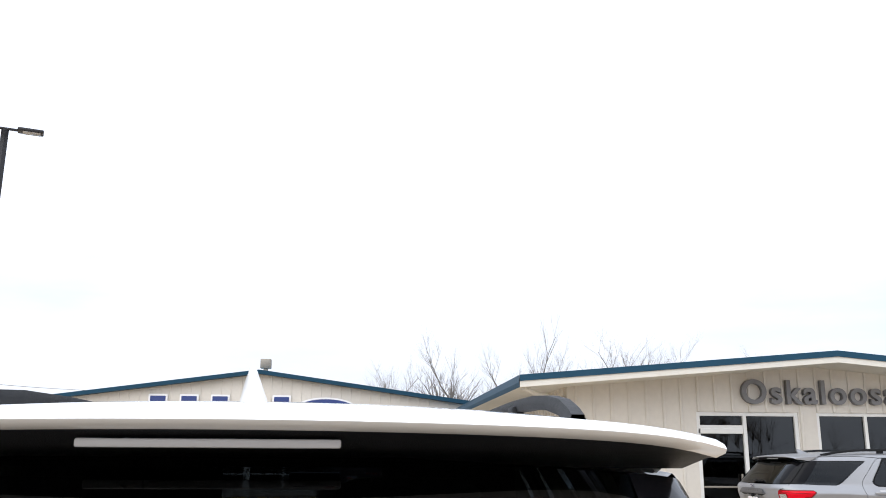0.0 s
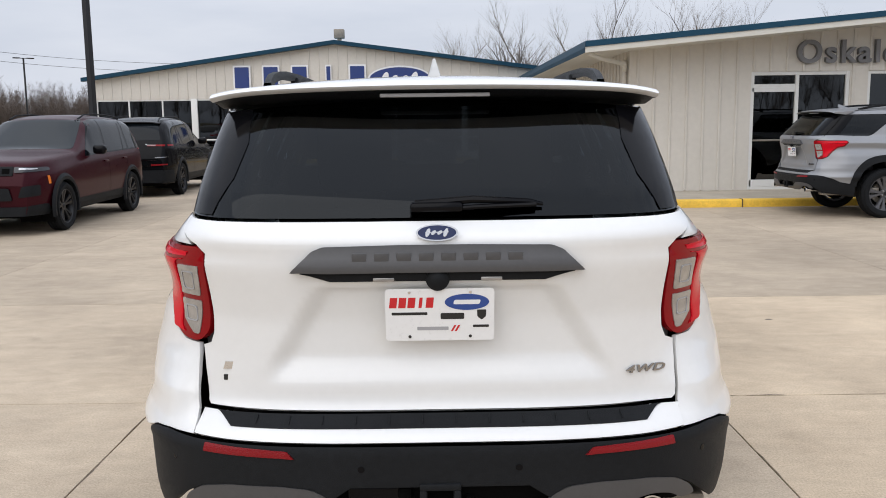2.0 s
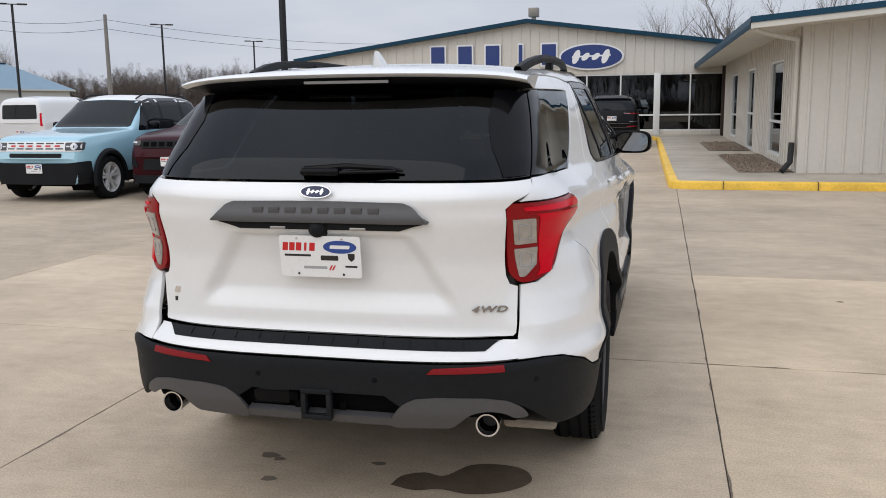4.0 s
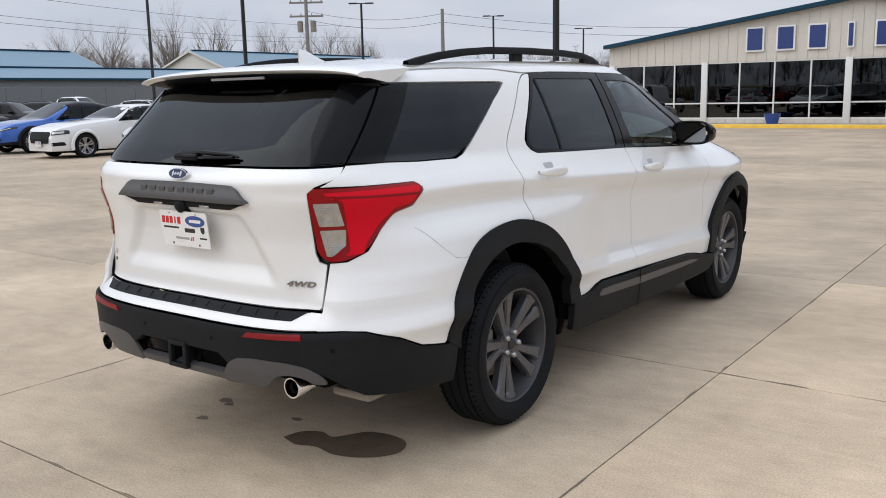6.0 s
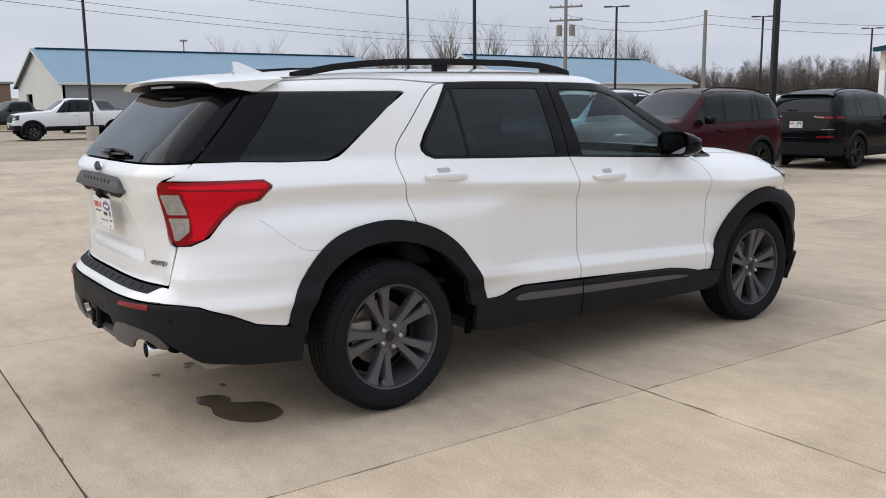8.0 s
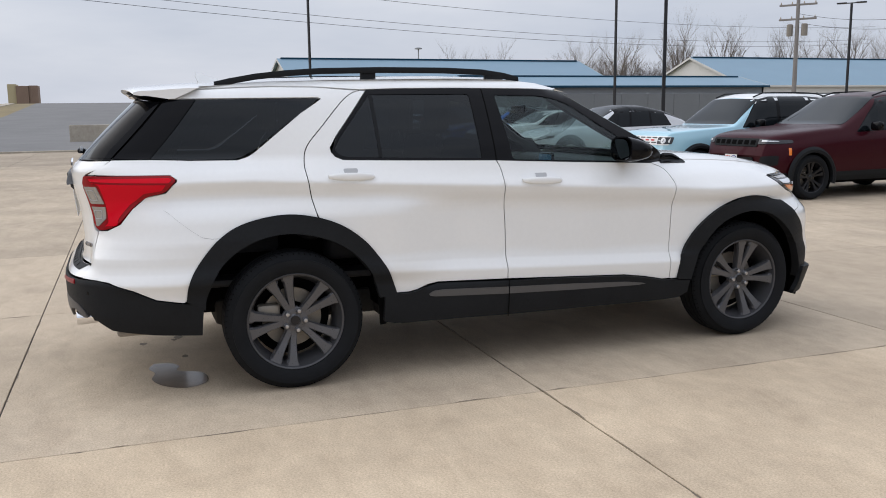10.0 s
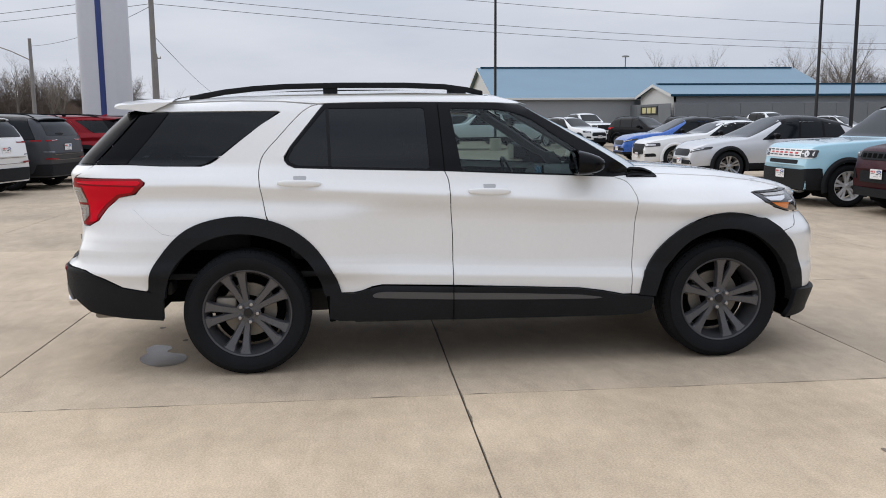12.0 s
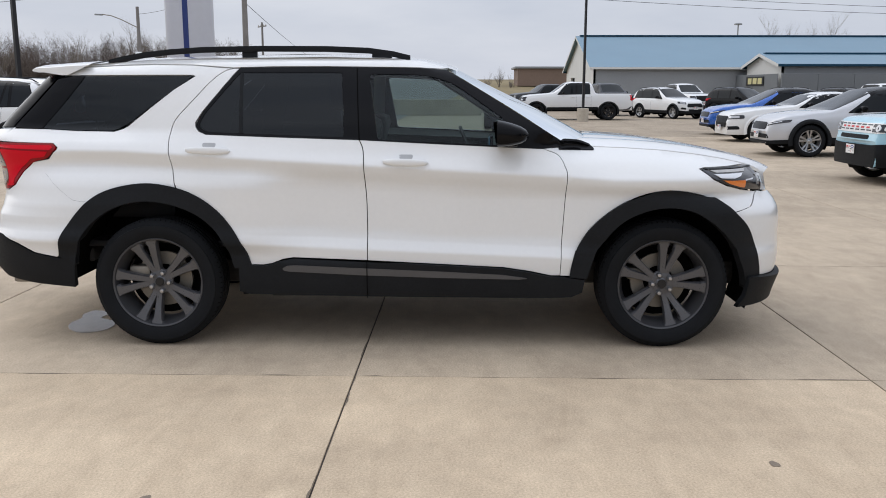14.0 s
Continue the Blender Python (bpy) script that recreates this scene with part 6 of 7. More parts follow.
rows = [[(x, y, (0.0 if x > -76 else .045 * (-76 - x) if x > -150 else 3.33) * (1 - smoothstep(16, 60, y)) - .01) for x in (-62, -76, -90, -105, -120, -150, -300, -900)] for y in (-500, -200, -80, -40, -15, 0, 8, 16, 24, 32, 45, 60)]
field = part("field", grid_mesh(rows), DRY_GRASS, None)
tagged(field, "dry grass field rising towards the horizon", "field", kind="structure")
for y, ln in ((15.0, 8.2), (-39.5, 32.0)):
    far = thing("far_building", "low brown brick building beyond the field", "building", pose(-124, y, 2.1))
    part("wall", box((8, ln, 2.5), (0, 0, 1.2), .05), BRICK_FAR, far, smooth=False)
    part("roof", box((8.6, ln + .8, .3), (0, 0, 2.55), .05), GREY_WALL, far, smooth=False)


def rise(x, y):
    return (0.0 if x > -76 else .045 * (-76 - x) if x > -150 else 3.33) * (1 - smoothstep(16, 60, y))


WOOD_LEG = material("grey_timber", (0.20, 0.18, 0.15), 0.85, vary=0.2, scale=4)
ROAD = material("worn_asphalt_road", (0.155, 0.15, 0.145), 0.9, vary=0.18, scale=0.3)
rows = [[(x, y + (4.5 * smoothstep(-76, -100, x)), rise(x, y) + .03) for y in (-17.5, -12, -6, -1.0)] for x in (-33.4, -45, -60, -76, -82, -90, -105, -120, -150)]
road = part("road", grid_mesh(rows), ROAD, None)
tagged(road, "worn grey asphalt street beyond the lot", "road", kind="structure")
part("road_edge", box((.16, 16.4, .09), (-33.4, -9.25, .03), .02), PAVE, road, smooth=False)
rows = [[(x, y + d, rise(x, y) + .05) for d in (-.75, .75)] for x, y in ((-106, -21), (-113, -19.8), (-126, -18.4), (-142, -17.2), (-150, -16.8), (-170, -16))]
tagged(part("footpath", grid_mesh(rows), PAVE, None), "pale footpath across the dry field", "path", kind="structure")
inn = thing("far_inn", "far blocky tan and brown building on the horizon", "building", pose(-220, -21, 3.2))
part("tower", box((6, 1.8, 5.3), (0, -2.1, 2.65), .05), material("far_tan_render", (0.42, 0.36, 0.22), 0.8, vary=.05), inn, smooth=False)
part("wing", box((6, 2.6, 4.9), (.4, .1, 2.45), .05), BRICK_FAR, inn, smooth=False)
part("wing", box((6, 1.9, 5.0), (0, 2.4, 2.5), .05), BRICK_FAR, inn, smooth=False)
bend = thing("street_lamp", "slim street lamp with a curved arm", "street lamp", pose(-85.5, -15.5, .4))
part("pole", tube([(0, 0, -.05), (0, 0, 3.5), (0, .12, 3.68), (0, .5, 3.78), (0, 1.6, 3.86)], [.07, .05, .045, .04, .035], 8), STEEL, bend)
part("lamp_head", box((.22, .5, .10), (0, 1.75, 3.84), .03), GREY_WALL, bend)
yard = thing("plywood_sign", "yellow plywood sign with dark print by the street", "sign", pose(-44.0, -7.1, .03, 0, 0, 82))
part("board", box((.95, .04, .88), (0, 0, .52), .01), material("yellow_plywood", (0.42, 0.33, 0.14), 0.8, vary=.15), yard, smooth=False)
for z, w in ((.74, .6), (.52, .5), (.28, .66)):
    part("print_bar", box((w, .01, .10), (0, -.025, z), .003), INK_BLACK, yard, smooth=False)
for x in (-.36, .36):
    part("leg", box((.05, .05, .95), (x, .045, .47), .006), WOOD_LEG, yard, smooth=False)
lowwall = thing("low_wall", "pale concrete barrier wall at the lot edge", "wall", pose(-47, 3.9, 0))
part("wall", box((.4, 7, .95), (0, -3.8, .475), .03), PAVE, lowwall, smooth=False)
part("return_wall", box((3.0, .4, .95), (-1.3, -.2, .475), .03), PAVE, lowwall, smooth=False)


# ---- poles, wires, pylon ----
POLE = material("dark_bronze_pole", (0.016, 0.016, 0.018), 0.45, 0.3, vary=0.1)
WOOD = material("weathered_pole_wood", (0.22, 0.205, 0.19), 0.85, vary=0.2, scale=2, bump=0.4, bump_scale=20)
CABLE = material("black_cable", (0.03, 0.03, 0.033), 0.7)


def lamp_pole(x, y, top=7.2, r=.075, turn=0.0):
    p = thing("lamp_post", "slim dark parking-lot lamp post", "lamp post", pose(x, y, 0, 0, 0, turn), "lot lamp posts")
    part("base", lathe([(-.02, .0001), (-.02, .28), (.62, .28), (.64, .26), (.64, .0001)], 20, "Z"), PAVE, p)
    part("pole", tube([(0, 0, .6), (0, 0, top)], [r, r * .85], 4 if r > .06 else 8), POLE, p)
    for s in (-1, 1):
        h = part("lamp_head", box((.50, .26, .07), (s * .48, 0, top + .04), .02), POLE, p)
        part("lens", box((.34, .2, .01), (s * .50, 0, top), .002), CLEAR_LENS, h)
    part("crossarm", box((.5, .05, .05), (0, 0, top + .03), .01), POLE, p)
    return p


for x, y, top, r, tn in ((-7.4, 15.7, 8.2, .085, 20), (-18.5, 15.7, 8.4, .075, 20), (-33.4, 23.0, 8.4, .075, 60), (-37.0, 8.1, 8.4, .075, 60), (-31.5, 36.3, 6.9, .075, 40), (-30.4, 48.9, 6.85, .075, 40),
                         (-30.0, 61.8, 6.6, .075, 40), (-20, -11.1, 8.4, .085, 10)):
    lamp_pole(x, y, top, r, tn)


def utility_pole(x, y, top, arms=1, tank=False, lean=0.0):
    p = thing("utility_pole", "weathered wooden utility pole with crossarms", "utility pole", pose(x, y, 0, 0, lean, 35))
    part("pole", tube([(0, 0, -.02), (0, 0, top)], [.16, .11], 10), WOOD, p)
    for k in range(arms):
        arm = part("crossarm", box((2.3, .10, .12), (0, 0, top - .45 - .9 * k), .01), WOOD, p)
        for s in (-1, -.35, .35, 1):
            part("insulator", lathe([(0, .04), (.06, .05), (.10, .03), (.16, .02)], 10, "Z", (s * 1.05, 0, top - .40 - .9 * k)), PAVE, arm)
    if tank:
        for s in (-1, 1):
            part("transformer", lathe([(0, .0001), (0, .2), (.7, .2), (.76, .12), (.76, .0001)], 14, "Z", (s * .45, 0, top - 2.4)), STEEL, p)
    return p


utility_pole(-40.2, 40.6, 8.4, 2, True)
utility_pole(-31.8, 44.8, 7.2, 0)
utility_pole(-36.5, -8.2, 9.0, 1)
lit = utility_pole(-56.4, -20.4, 7.2, 0)
arm = part("lamp_arm", tube([(0, 0, 5.75), (-.7, -1.0, 6.35), (-1.1, -1.55, 6.6), (-1.45, -2.05, 6.68)], .035, 8), STEEL, lit, "curved steel lamp arm")
part("lamp_head", box((.24, .55, .10), (-1.55, -2.25, 6.66), .03, turn=None), GREY_WALL, arm)
utility_pole(-95, -20, 9, 1)
utility_pole(-150, -20.2, 6.0, 1)


def wire(a, b, sag, r=.012):
    pts = [Vector(a).lerp(Vector(b), t) - Vector((0, 0, sag * 4 * t * (1 - t))) for t in np.linspace(0, 1, 17)]
    ob = part("cable", tube(pts, r, 5), CABLE, None)
    tagged(ob, "black overhead utility cable", "cable", "overhead cables")


for z in (6.9, 6.35):
    wire((-40.2, 40.6, z + .5), (-31.8, 44.8, z), .5)
    wire((-31.8, 44.8, z), (-14, 62, z - .8), .6)
    wire((-14, 62, z - .8), (-4, 45, z - 1.3), .5)
for z in (8.6, 7.4, 7.0):
    wire((-36.5, -8.2, z), (-62, 70, z + .6), 1.2)
    wire((-36.5, -8.2, z), (-58, -60, z), 1.0)
wire((-56.4, -20.4, 6.7), (-36.5, -8.2, 6.9), .4)
wire((-36.5, -8.2, 5.6), (-150, -20.2, 5.6), .6, .014)
pyl = thing("sign_pylon", "tall pale grey sign pylon with a dark blue stripe", "sign", pose(-25.2, -7.5, 0, 0, 0, 80))
bm = box((1.75, .7, 12), (0, 0, 6), .34, segments=4)
part("column", bm, material("pale_grey_cladding", (0.55, 0.56, 0.60), 0.4, 0.1, vary=0.03), pyl)
part("stripe", box((.20, .02, 11.0), (.02, -.353, 6.0), .004), SIGN_BLUE, pyl)


# ---- parked vehicles: a lofted body a model, with glass, lamps and trim laid on it ----
CAR_TINT = material("tinted_car_window", (0.006, 0.008, 0.010), 0.05, spec=0.20)
CAR_SCREEN = material("car_windscreen", (0.012, 0.015, 0.016), 0.04, spec=0.22)
LAMP_CLEAR = material("clear_headlamp_lens", (0.55, 0.56, 0.58), 0.10, 0.3, coat=1.0, vary=0.3, scale=25)
MAROON = paint("maroon_paint", (0.036, 0.004, 0.008), 0.3, 0.2)
BLACK = paint("black_paint", (0.005, 0.005, 0.006), 0.25)
SILVER = paint("silver_paint", (0.52, 0.525, 0.54), 0.36, 0.35)
GREY = paint("grey_paint", (0.055, 0.057, 0.062), 0.32, 0.4)
SKY = paint("light_blue_paint", (0.31, 0.54, 0.64), 0.3)
BLUE = paint("bright_blue_paint", (0.010, 0.10, 0.42), 0.28, 0.25)
RED = paint("red_paint", (0.22, 0.010, 0.016), 0.3, 0.2)
PLAIN_W = paint("plain_white_paint", (0.72, 0.72, 0.71), 0.35)
STEEL_W = material("white_steel_rim", (0.62, 0.62, 0.61), 0.4, 0.1, vary=0.05)
LOW_PROFILE = [(0, .93), (.08, .965), (.30, .992), (.55, 1.0), (.80, .985), (.93, .968), (1, .945)]
UP_STEPS = (0, .15, .3, .45, .6, .72, .82, .9, .95, .98, .993, .999, 1)


def lookup(pairs, a, b, sigma=3):
    """A smooth curve through pairs as a quick function."""
    ys = np.arange(a, b + .01, .01)
    v = np.interp(ys, [p[0] for p in pairs], [p[1] for p in pairs])
    k = np.exp(-0.5 * (np.arange(-3 * sigma, 3 * sigma + 1) / sigma) ** 2)
    v = np.convolve(np.pad(v, 3 * sigma, mode="edge"), k / k.sum(), mode="valid").tolist()
    last = len(v) - 2

    def get(y):
        t = (y - a) / .01
        n = min(last, max(0, int(t)))
        f = min(1.0, max(0.0, t - n))
        return v[n] + (v[n + 1] - v[n]) * f
    return get


def build_car(name, category, paint_mat, top, belt, width=.94, low=.30, wb=2.95, tyre_r=.37, panes=(), head=.09, screen=((.62, 1.13), (.54, 1.58)), back=((.66, 1.16), (.55, 1.56)), roof=None,
              lamps=(), lenses=(), grille=(), grille_mat=CLAD, slots=0, intakes=(), chin=.46, tails=(), rear_clad=.60, plate=(.60, .86), doors=(), handle_z=.12, rims=RIM_BLACK, flare=CLAD, rails=True,
              skirt=True, mirror=None, nose=.34, tail=.20, spare=False, box_bed=None, markers=(), dim=False, trim=False):
    car = thing(name, "parked vehicle", category)
    ya, yb = top[0][0], top[-1][0]
    T, B = lookup(top, ya, yb), lookup(belt, ya, yb)

    def half(y):
        a, b = max(0.0, 1 - (y - ya) / .7), max(0.0, 1 - (yb - y) / .9)
        return width * (1 - tail * a ** 3.2 - nose * b ** 3.2)

    def X(y, z):
        if y < ya or y > yb:
            return -1.0
        zt = T(y)
        if z > zt:
            return -1.0
        zb, w = min(B(y), zt - .03), half(y)
        if z <= zb:
            q = max(0.0, (z - low) / (zb - low))
            for (q0, v0), (q1, v1) in zip(LOW_PROFILE, LOW_PROFILE[1:]):
                if q <= q1:
                    return w * (v0 + (v1 - v0) * (q - q0) / (q1 - q0))
            return w * .945
        h = zt - zb
        q, k = (z - zb) / h, min(1.0, h / .5)
        return w * (.945 - .185 * k * q) * max(0.0, 1 - q ** (7 + 4 * k)) ** .4

    def bend(x, y, z):
        r = (x / width) ** 2
        return Vector((x, y - .08 * r * smoothstep(yb - 1.2, yb, y) + .05 * r * smoothstep(ya + .8, ya, y), z))

    def reach(x, z, end):
        a, b = .9, yb if end > 0 else ya
        x = abs(x)
        if X(b, z) >= x:
            return b
        for _ in range(15):
            m = (a + b) / 2
            if X(m, z) >= x:
                a = m
            else:
                b = m
        return a

    def lay(point, sign):
        def make(off):
            def surf(u, v):
                e = .012
                n = (point(u + e, v) - point(u - e, v)).cross(point(u, v + e) - point(u, v - e)) * sign
                n = n.normalized() if n.length > 1e-9 else Vector((1, 0, 0))
                return point(u, v) + n * off, n
            return surf
        return make

    side = lay(lambda y, z: bend(max(.02, X(y, z)), y, z), 1)
    front = lay(lambda x, z: bend(x, reach(x, z, 1), z), -1)
    rear = lay(lambda x, z: bend(x, reach(x, z, -1), z), 1)
    # body
    ys = sorted({round(float(v), 3) for v in np.linspace(ya, yb, int((yb - ya) / .055))})
    rings = []
    for y in ys:
        zt = T(y)
        zb = min(B(y), zt - .03)
        ring = [(X(y, low + (zb - low) * q), low + (zb - low) * q) for q in (0, .05, .12, .22, .34, .46, .58, .70, .80, .88, .94, 1)]
        ring += [(X(y, zb + (zt - zb) * q) if q < 1 else 0.0, zb + (zt - zb) * q) for q in UP_STEPS[1:]]
        rings.append([bend(x, y, z) for x, z in ring])
    wheels = (0.0, wb)
    body_v, body_f, roof_v, roof_f = [], [], [], []
    for sgn in (1, -1):
        for a, b, y in zip(rings, rings[1:], ys):
            for k in range(len(a) - 1):
                q = (a[k], b[k], b[k + 1], a[k + 1])
                cy, cz = sum(p.y for p in q) / 4, sum(p.z for p in q) / 4
                if k < 11 and any((cy - wy) ** 2 + (cz - tyre_r) ** 2 < (tyre_r + .075) ** 2 for wy in wheels):
                    continue
                up = roof and k >= 16 and roof[1] < y < roof[2]
                v, f = (roof_v, roof_f) if up else (body_v, body_f)
                n = len(v)
                v += [(p.x * sgn, p.y, p.z) for p in q]
                f.append((n, n + 1, n + 2, n + 3) if sgn > 0 else (n + 3, n + 2, n + 1, n))
    for nm, v, f, mt in (("body", body_v, body_f, paint_mat), ("roof", roof_v, roof_f, roof[0] if roof else None)):
        if not v:
            continue
        bm = bmesh.new()
        vs = [bm.verts.new(p) for p in v]
        for q in f:
            bm.faces.new([vs[i] for i in q])
        bmesh.ops.remove_doubles(bm, verts=bm.verts, dist=.0006)
        if nm == "body":
            for ring in (rings[0], rings[-1]):
                loop = [bm.verts.new(p) for p in ring] + [bm.verts.new((-p.x, p.y, p.z)) for p in ring[-2::-1]]
                bm.faces.new(loop)
        part(nm, bm, mt, car)
    # wheels and arches
    for wy in wheels:
        for sx in (1, -1):
            wheel(car, pose(sx * (width - .115), wy, tyre_r, 0, 0, 0 if sx > 0 else 180), radius=tyre_r, rim=tyre_r * .70, face_mat=rims, rim_mat=rims, width=.235, nuts=False, spin=.4)
            ring = []
            for a in np.linspace(-.25, math.pi + .25, 25):
                c, s = math.cos(a), math.sin(a)
                r0, r1 = tyre_r + .04, tyre_r + .135
                ring.append([(sx * (width - .06), wy + r0 * c, tyre_r + r0 * s), (sx * (width + .012), wy + r0 * c, tyre_r + r0 * s), (sx * (width + .016), wy + (r0 + r1) / 2 * c, tyre_r + (r0 + r1) / 2 * s), (sx * (width - .016), wy + r1 * c, tyre_r + r1 * s)])
            part("wheel_arch", grid_mesh(ring), flare or paint_mat, car)
            # liner coloured near-black to give the arch its shade
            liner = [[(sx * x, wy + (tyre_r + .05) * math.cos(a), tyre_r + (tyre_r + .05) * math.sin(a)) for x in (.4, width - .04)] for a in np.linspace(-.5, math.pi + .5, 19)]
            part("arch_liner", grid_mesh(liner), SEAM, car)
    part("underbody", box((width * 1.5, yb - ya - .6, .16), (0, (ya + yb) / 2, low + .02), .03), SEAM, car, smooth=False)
    # side glass: black surround, then each pane
    opt = dict(step=.07, edge=.001, rim=.004, gap=0)

    def pane_shape(a0, a1, b0, b1, grow=0.0):
        low_edge = [(y, B(y) + .035 - grow) for y in np.linspace(a0 - grow, b0 + grow, 5)]
        top_edge = [(y, max(B(y) + .06, min(T(y) - head + grow, T(a0 + .1) + .3))) for y in np.linspace(b1 + grow, a1 - grow, 7)]
        return rounded(low_edge + top_edge, .03, 3)

    if panes:
        both("window_surround", pane_shape(panes[0][0], panes[0][1], panes[-1][2], panes[-1][3], .022), side(.0025), GLOSS, car, **opt)
        for pn in panes:
            both("side_window", pane_shape(*pn), side(.005), CAR_TINT, car, **opt)
    (sx0, sz0), (sx1, sz1) = screen
    panel("windscreen", rounded([(-sx0, sz0), (sx0, sz0), (sx1, sz1), (0, sz1 + .02), (-sx1, sz1)], .05), front(.004), CAR_SCREEN, car, **opt)
    (sx0, sz0), (sx1, sz1) = back
    panel("rear_window", rounded([(-sx0, sz0), (sx0, sz0), (sx1, sz1), (-sx1, sz1)], .05), rear(.004), CAR_TINT, car, **opt)
    # front: grille, lamps, intakes, chin
    fine = dict(step=.05, edge=.002, rim=.02, gap=0)
    if grille:
        g = panel("grille", rounded(list(grille) + [(-x, z) for x, z in grille[::-1]], .02), front(.010), grille_mat, car, "", **fine)
        gx, g0, g1 = min(x for x, _ in grille) - .02, min(z for _, z in grille) + .03, max(z for _, z in grille) - .03
        for k in range(slots):
            xc, hw = -gx + 2 * gx * (k + .5) / slots, gx / slots * .70
            panel("grille_slot", rounded([(xc - hw, g0), (xc + hw, g0), (xc + hw, g1), (xc - hw, g1)], .012), front(.014), SEAM, g, **opt)
    for poly in intakes:
        if min(x for x, _ in poly) <= 0:
            panel("intake", rounded(poly, .03), front(.005), CLAD, car, **fine)
        else:
            both("intake", rounded(poly, .03), front(.005), CLAD, car, **fine)
    for n, poly in enumerate(lamps):
        both("headlamp" if n == 0 else "grille_slot", rounded(poly, .02), front(.014), LAMP_DARK, car, **fine)
    for poly in lenses:
        both("lamp_lens", rounded(poly, .012), front(.018), LAMP_CLEAR, car, **opt)
    for k in range(6 if grille_mat == PLAIN_W else 0):
        xc = -.42 + .168 * k
        panel("grille_letter", [(xc - .045, .915), (xc + .045, .915), (xc + .045, .942), (xc - .045, .942)], front(.016), INK_RED, g, **opt)
    for poly in markers:
        both("marker", rounded(poly, .008), side(.006), AMBER, car, **opt)
    if chin:
        w = width * .93
        panel("front_bumper_cladding", rounded([(-w, low - .004), (w, low - .004), (w, chin), (w * .72, chin - .03), (-w * .72, chin - .03), (-w, chin)], .02), front(.012), CLAD, car, **fine)
    if rear_clad:
        w = width * .955
        panel("rear_bumper_cladding", rounded([(-w, low + .03), (w, low + .03), (w, rear_clad), (-w, rear_clad)], .02), rear(.012), CLAD, car, **fine)
        if not trim:
            both("bumper_reflector", [(w * .55, rear_clad - .06), (w * .86, rear_clad - .05), (w * .86, rear_clad - .02), (w * .55, rear_clad - .025)], rear(.018), REFLECTOR, car, **opt)
    for kind, poly in tails:
        both("tail_lamp", rounded(poly, .008), (rear if kind == "rear" else side)(.008), DEEP_RED if dim else RED_LENS, car, **fine)
    if skirt:
        both("side_skirt", [(tyre_r + .10, low), (wb - tyre_r - .10, low), (wb - tyre_r - .12, low + .15), (tyre_r + .12, low + .17)], side(.010), CLAD, car, **fine)
    for y in doors:
        both("door_seam", [(y - .003, low + .17), (y + .003, low + .17), (y + .003, B(y) + .01), (y - .003, B(y) + .01)], side(.0012), SEAM, car, step=.1, edge=0, rim=.001, gap=0)
        p, n = side(.018)(y + .14, B(y + .14) - handle_z)
        for sx in (1, -1):
            part("door_handle", box((.03, .19, .032), (sx * p.x, p.y, p.z), .012), paint_mat, car)
    my = mirror if mirror else (panes[-1][2] - .28 if panes else 1.9)
    for sx in (1, -1):
        part("door_mirror", box((.21, .13, .15), (sx * (X(my, B(my)) + .13), my, B(my) + .10), .05, segments=3), GLOSS, car)
        if rails:
            y0, y1 = panes[0][0] + .15, panes[-1][3] - .1
            part("roof_rail", tube([(sx * width * .60, y, T(y) - .022 + (.028 if y0 < y < y1 else 0)) for y in np.linspace(y0 - .08, y1 + .08, 9)], .014, 6), CLAD, car)
    if plate[0]:
        p, n = front(.022)(0, plate[0])
        dealer_plate(car, pose(0, p.y, plate[0], 0, 0, 180), "front_plate")
    p, n = rear(.008)(0, plate[1])
    dealer_plate(car, pose(0, p.y, plate[1]), "rear_plate")
    if trim:
        # tailgate: roof spoiler, wiper, lamp glint, bright strips over the bumper, name bars, exhaust tips
        yr = reach(0, 1.64, -1)
        rows = [[(x, y - .06 * (x / .62) ** 2 * -1, z - .03 * (x / .62) ** 4) for x in np.linspace(-.64, .64, 9)] for y, z in ((yr + .30, 1.712), (yr + .06, 1.690), (yr - .09, 1.660), (yr - .10, 1.640), (yr + .02, 1.630))]
        part("rear_spoiler", grid_mesh(rows), paint_mat, car)
        p0, p1 = rear(.02)(-.05, 1.285)[0], rear(.03)(-.30, 1.30)[0]
        part("rear_wiper", tube([p0, (p0 + p1) / 2 + Vector((0, -.01, .012)), p1], .012, 6), SEAL, car)
        # pale strip laid over the tail lamp to draw its glint
        both("lamp_glint", [(.38, 1.166), (.42, 1.146), (.60, 1.140), (.60, 1.150), (.43, 1.156), (.40, 1.172)], rear(.012), LAMP_CLEAR, car, **opt)
        for z in (.690, .815):
            panel("bright_strip", [(-.62, z), (.62, z), (.62, z + .010), (-.62, z + .010)], rear(.014), BADGE, car, **opt)
        both("name_bar", [(.58, .865), (.84, .880), (.84, .892), (.60, .890)], rear(.010), BADGE, car, **opt)
        both("bumper_reflector", [(.50, .700), (.82, .712), (.82, .740), (.50, .735)], rear(.020), REFLECTOR, car, **opt)
        for sx in (1, -1):
            part("exhaust_tip", tube([(sx * .58, ya + .25, low + .10), (sx * .58, ya + .02, low + .10)], .035, 10), CHROME, car)
    if spare:
        wheel(car, pose(0, ya - .16, 1.0, 0, 0, -90), radius=.41, rim=.27, face_mat=RIM_BLACK, rim_mat=RIM_BLACK, nuts=False)
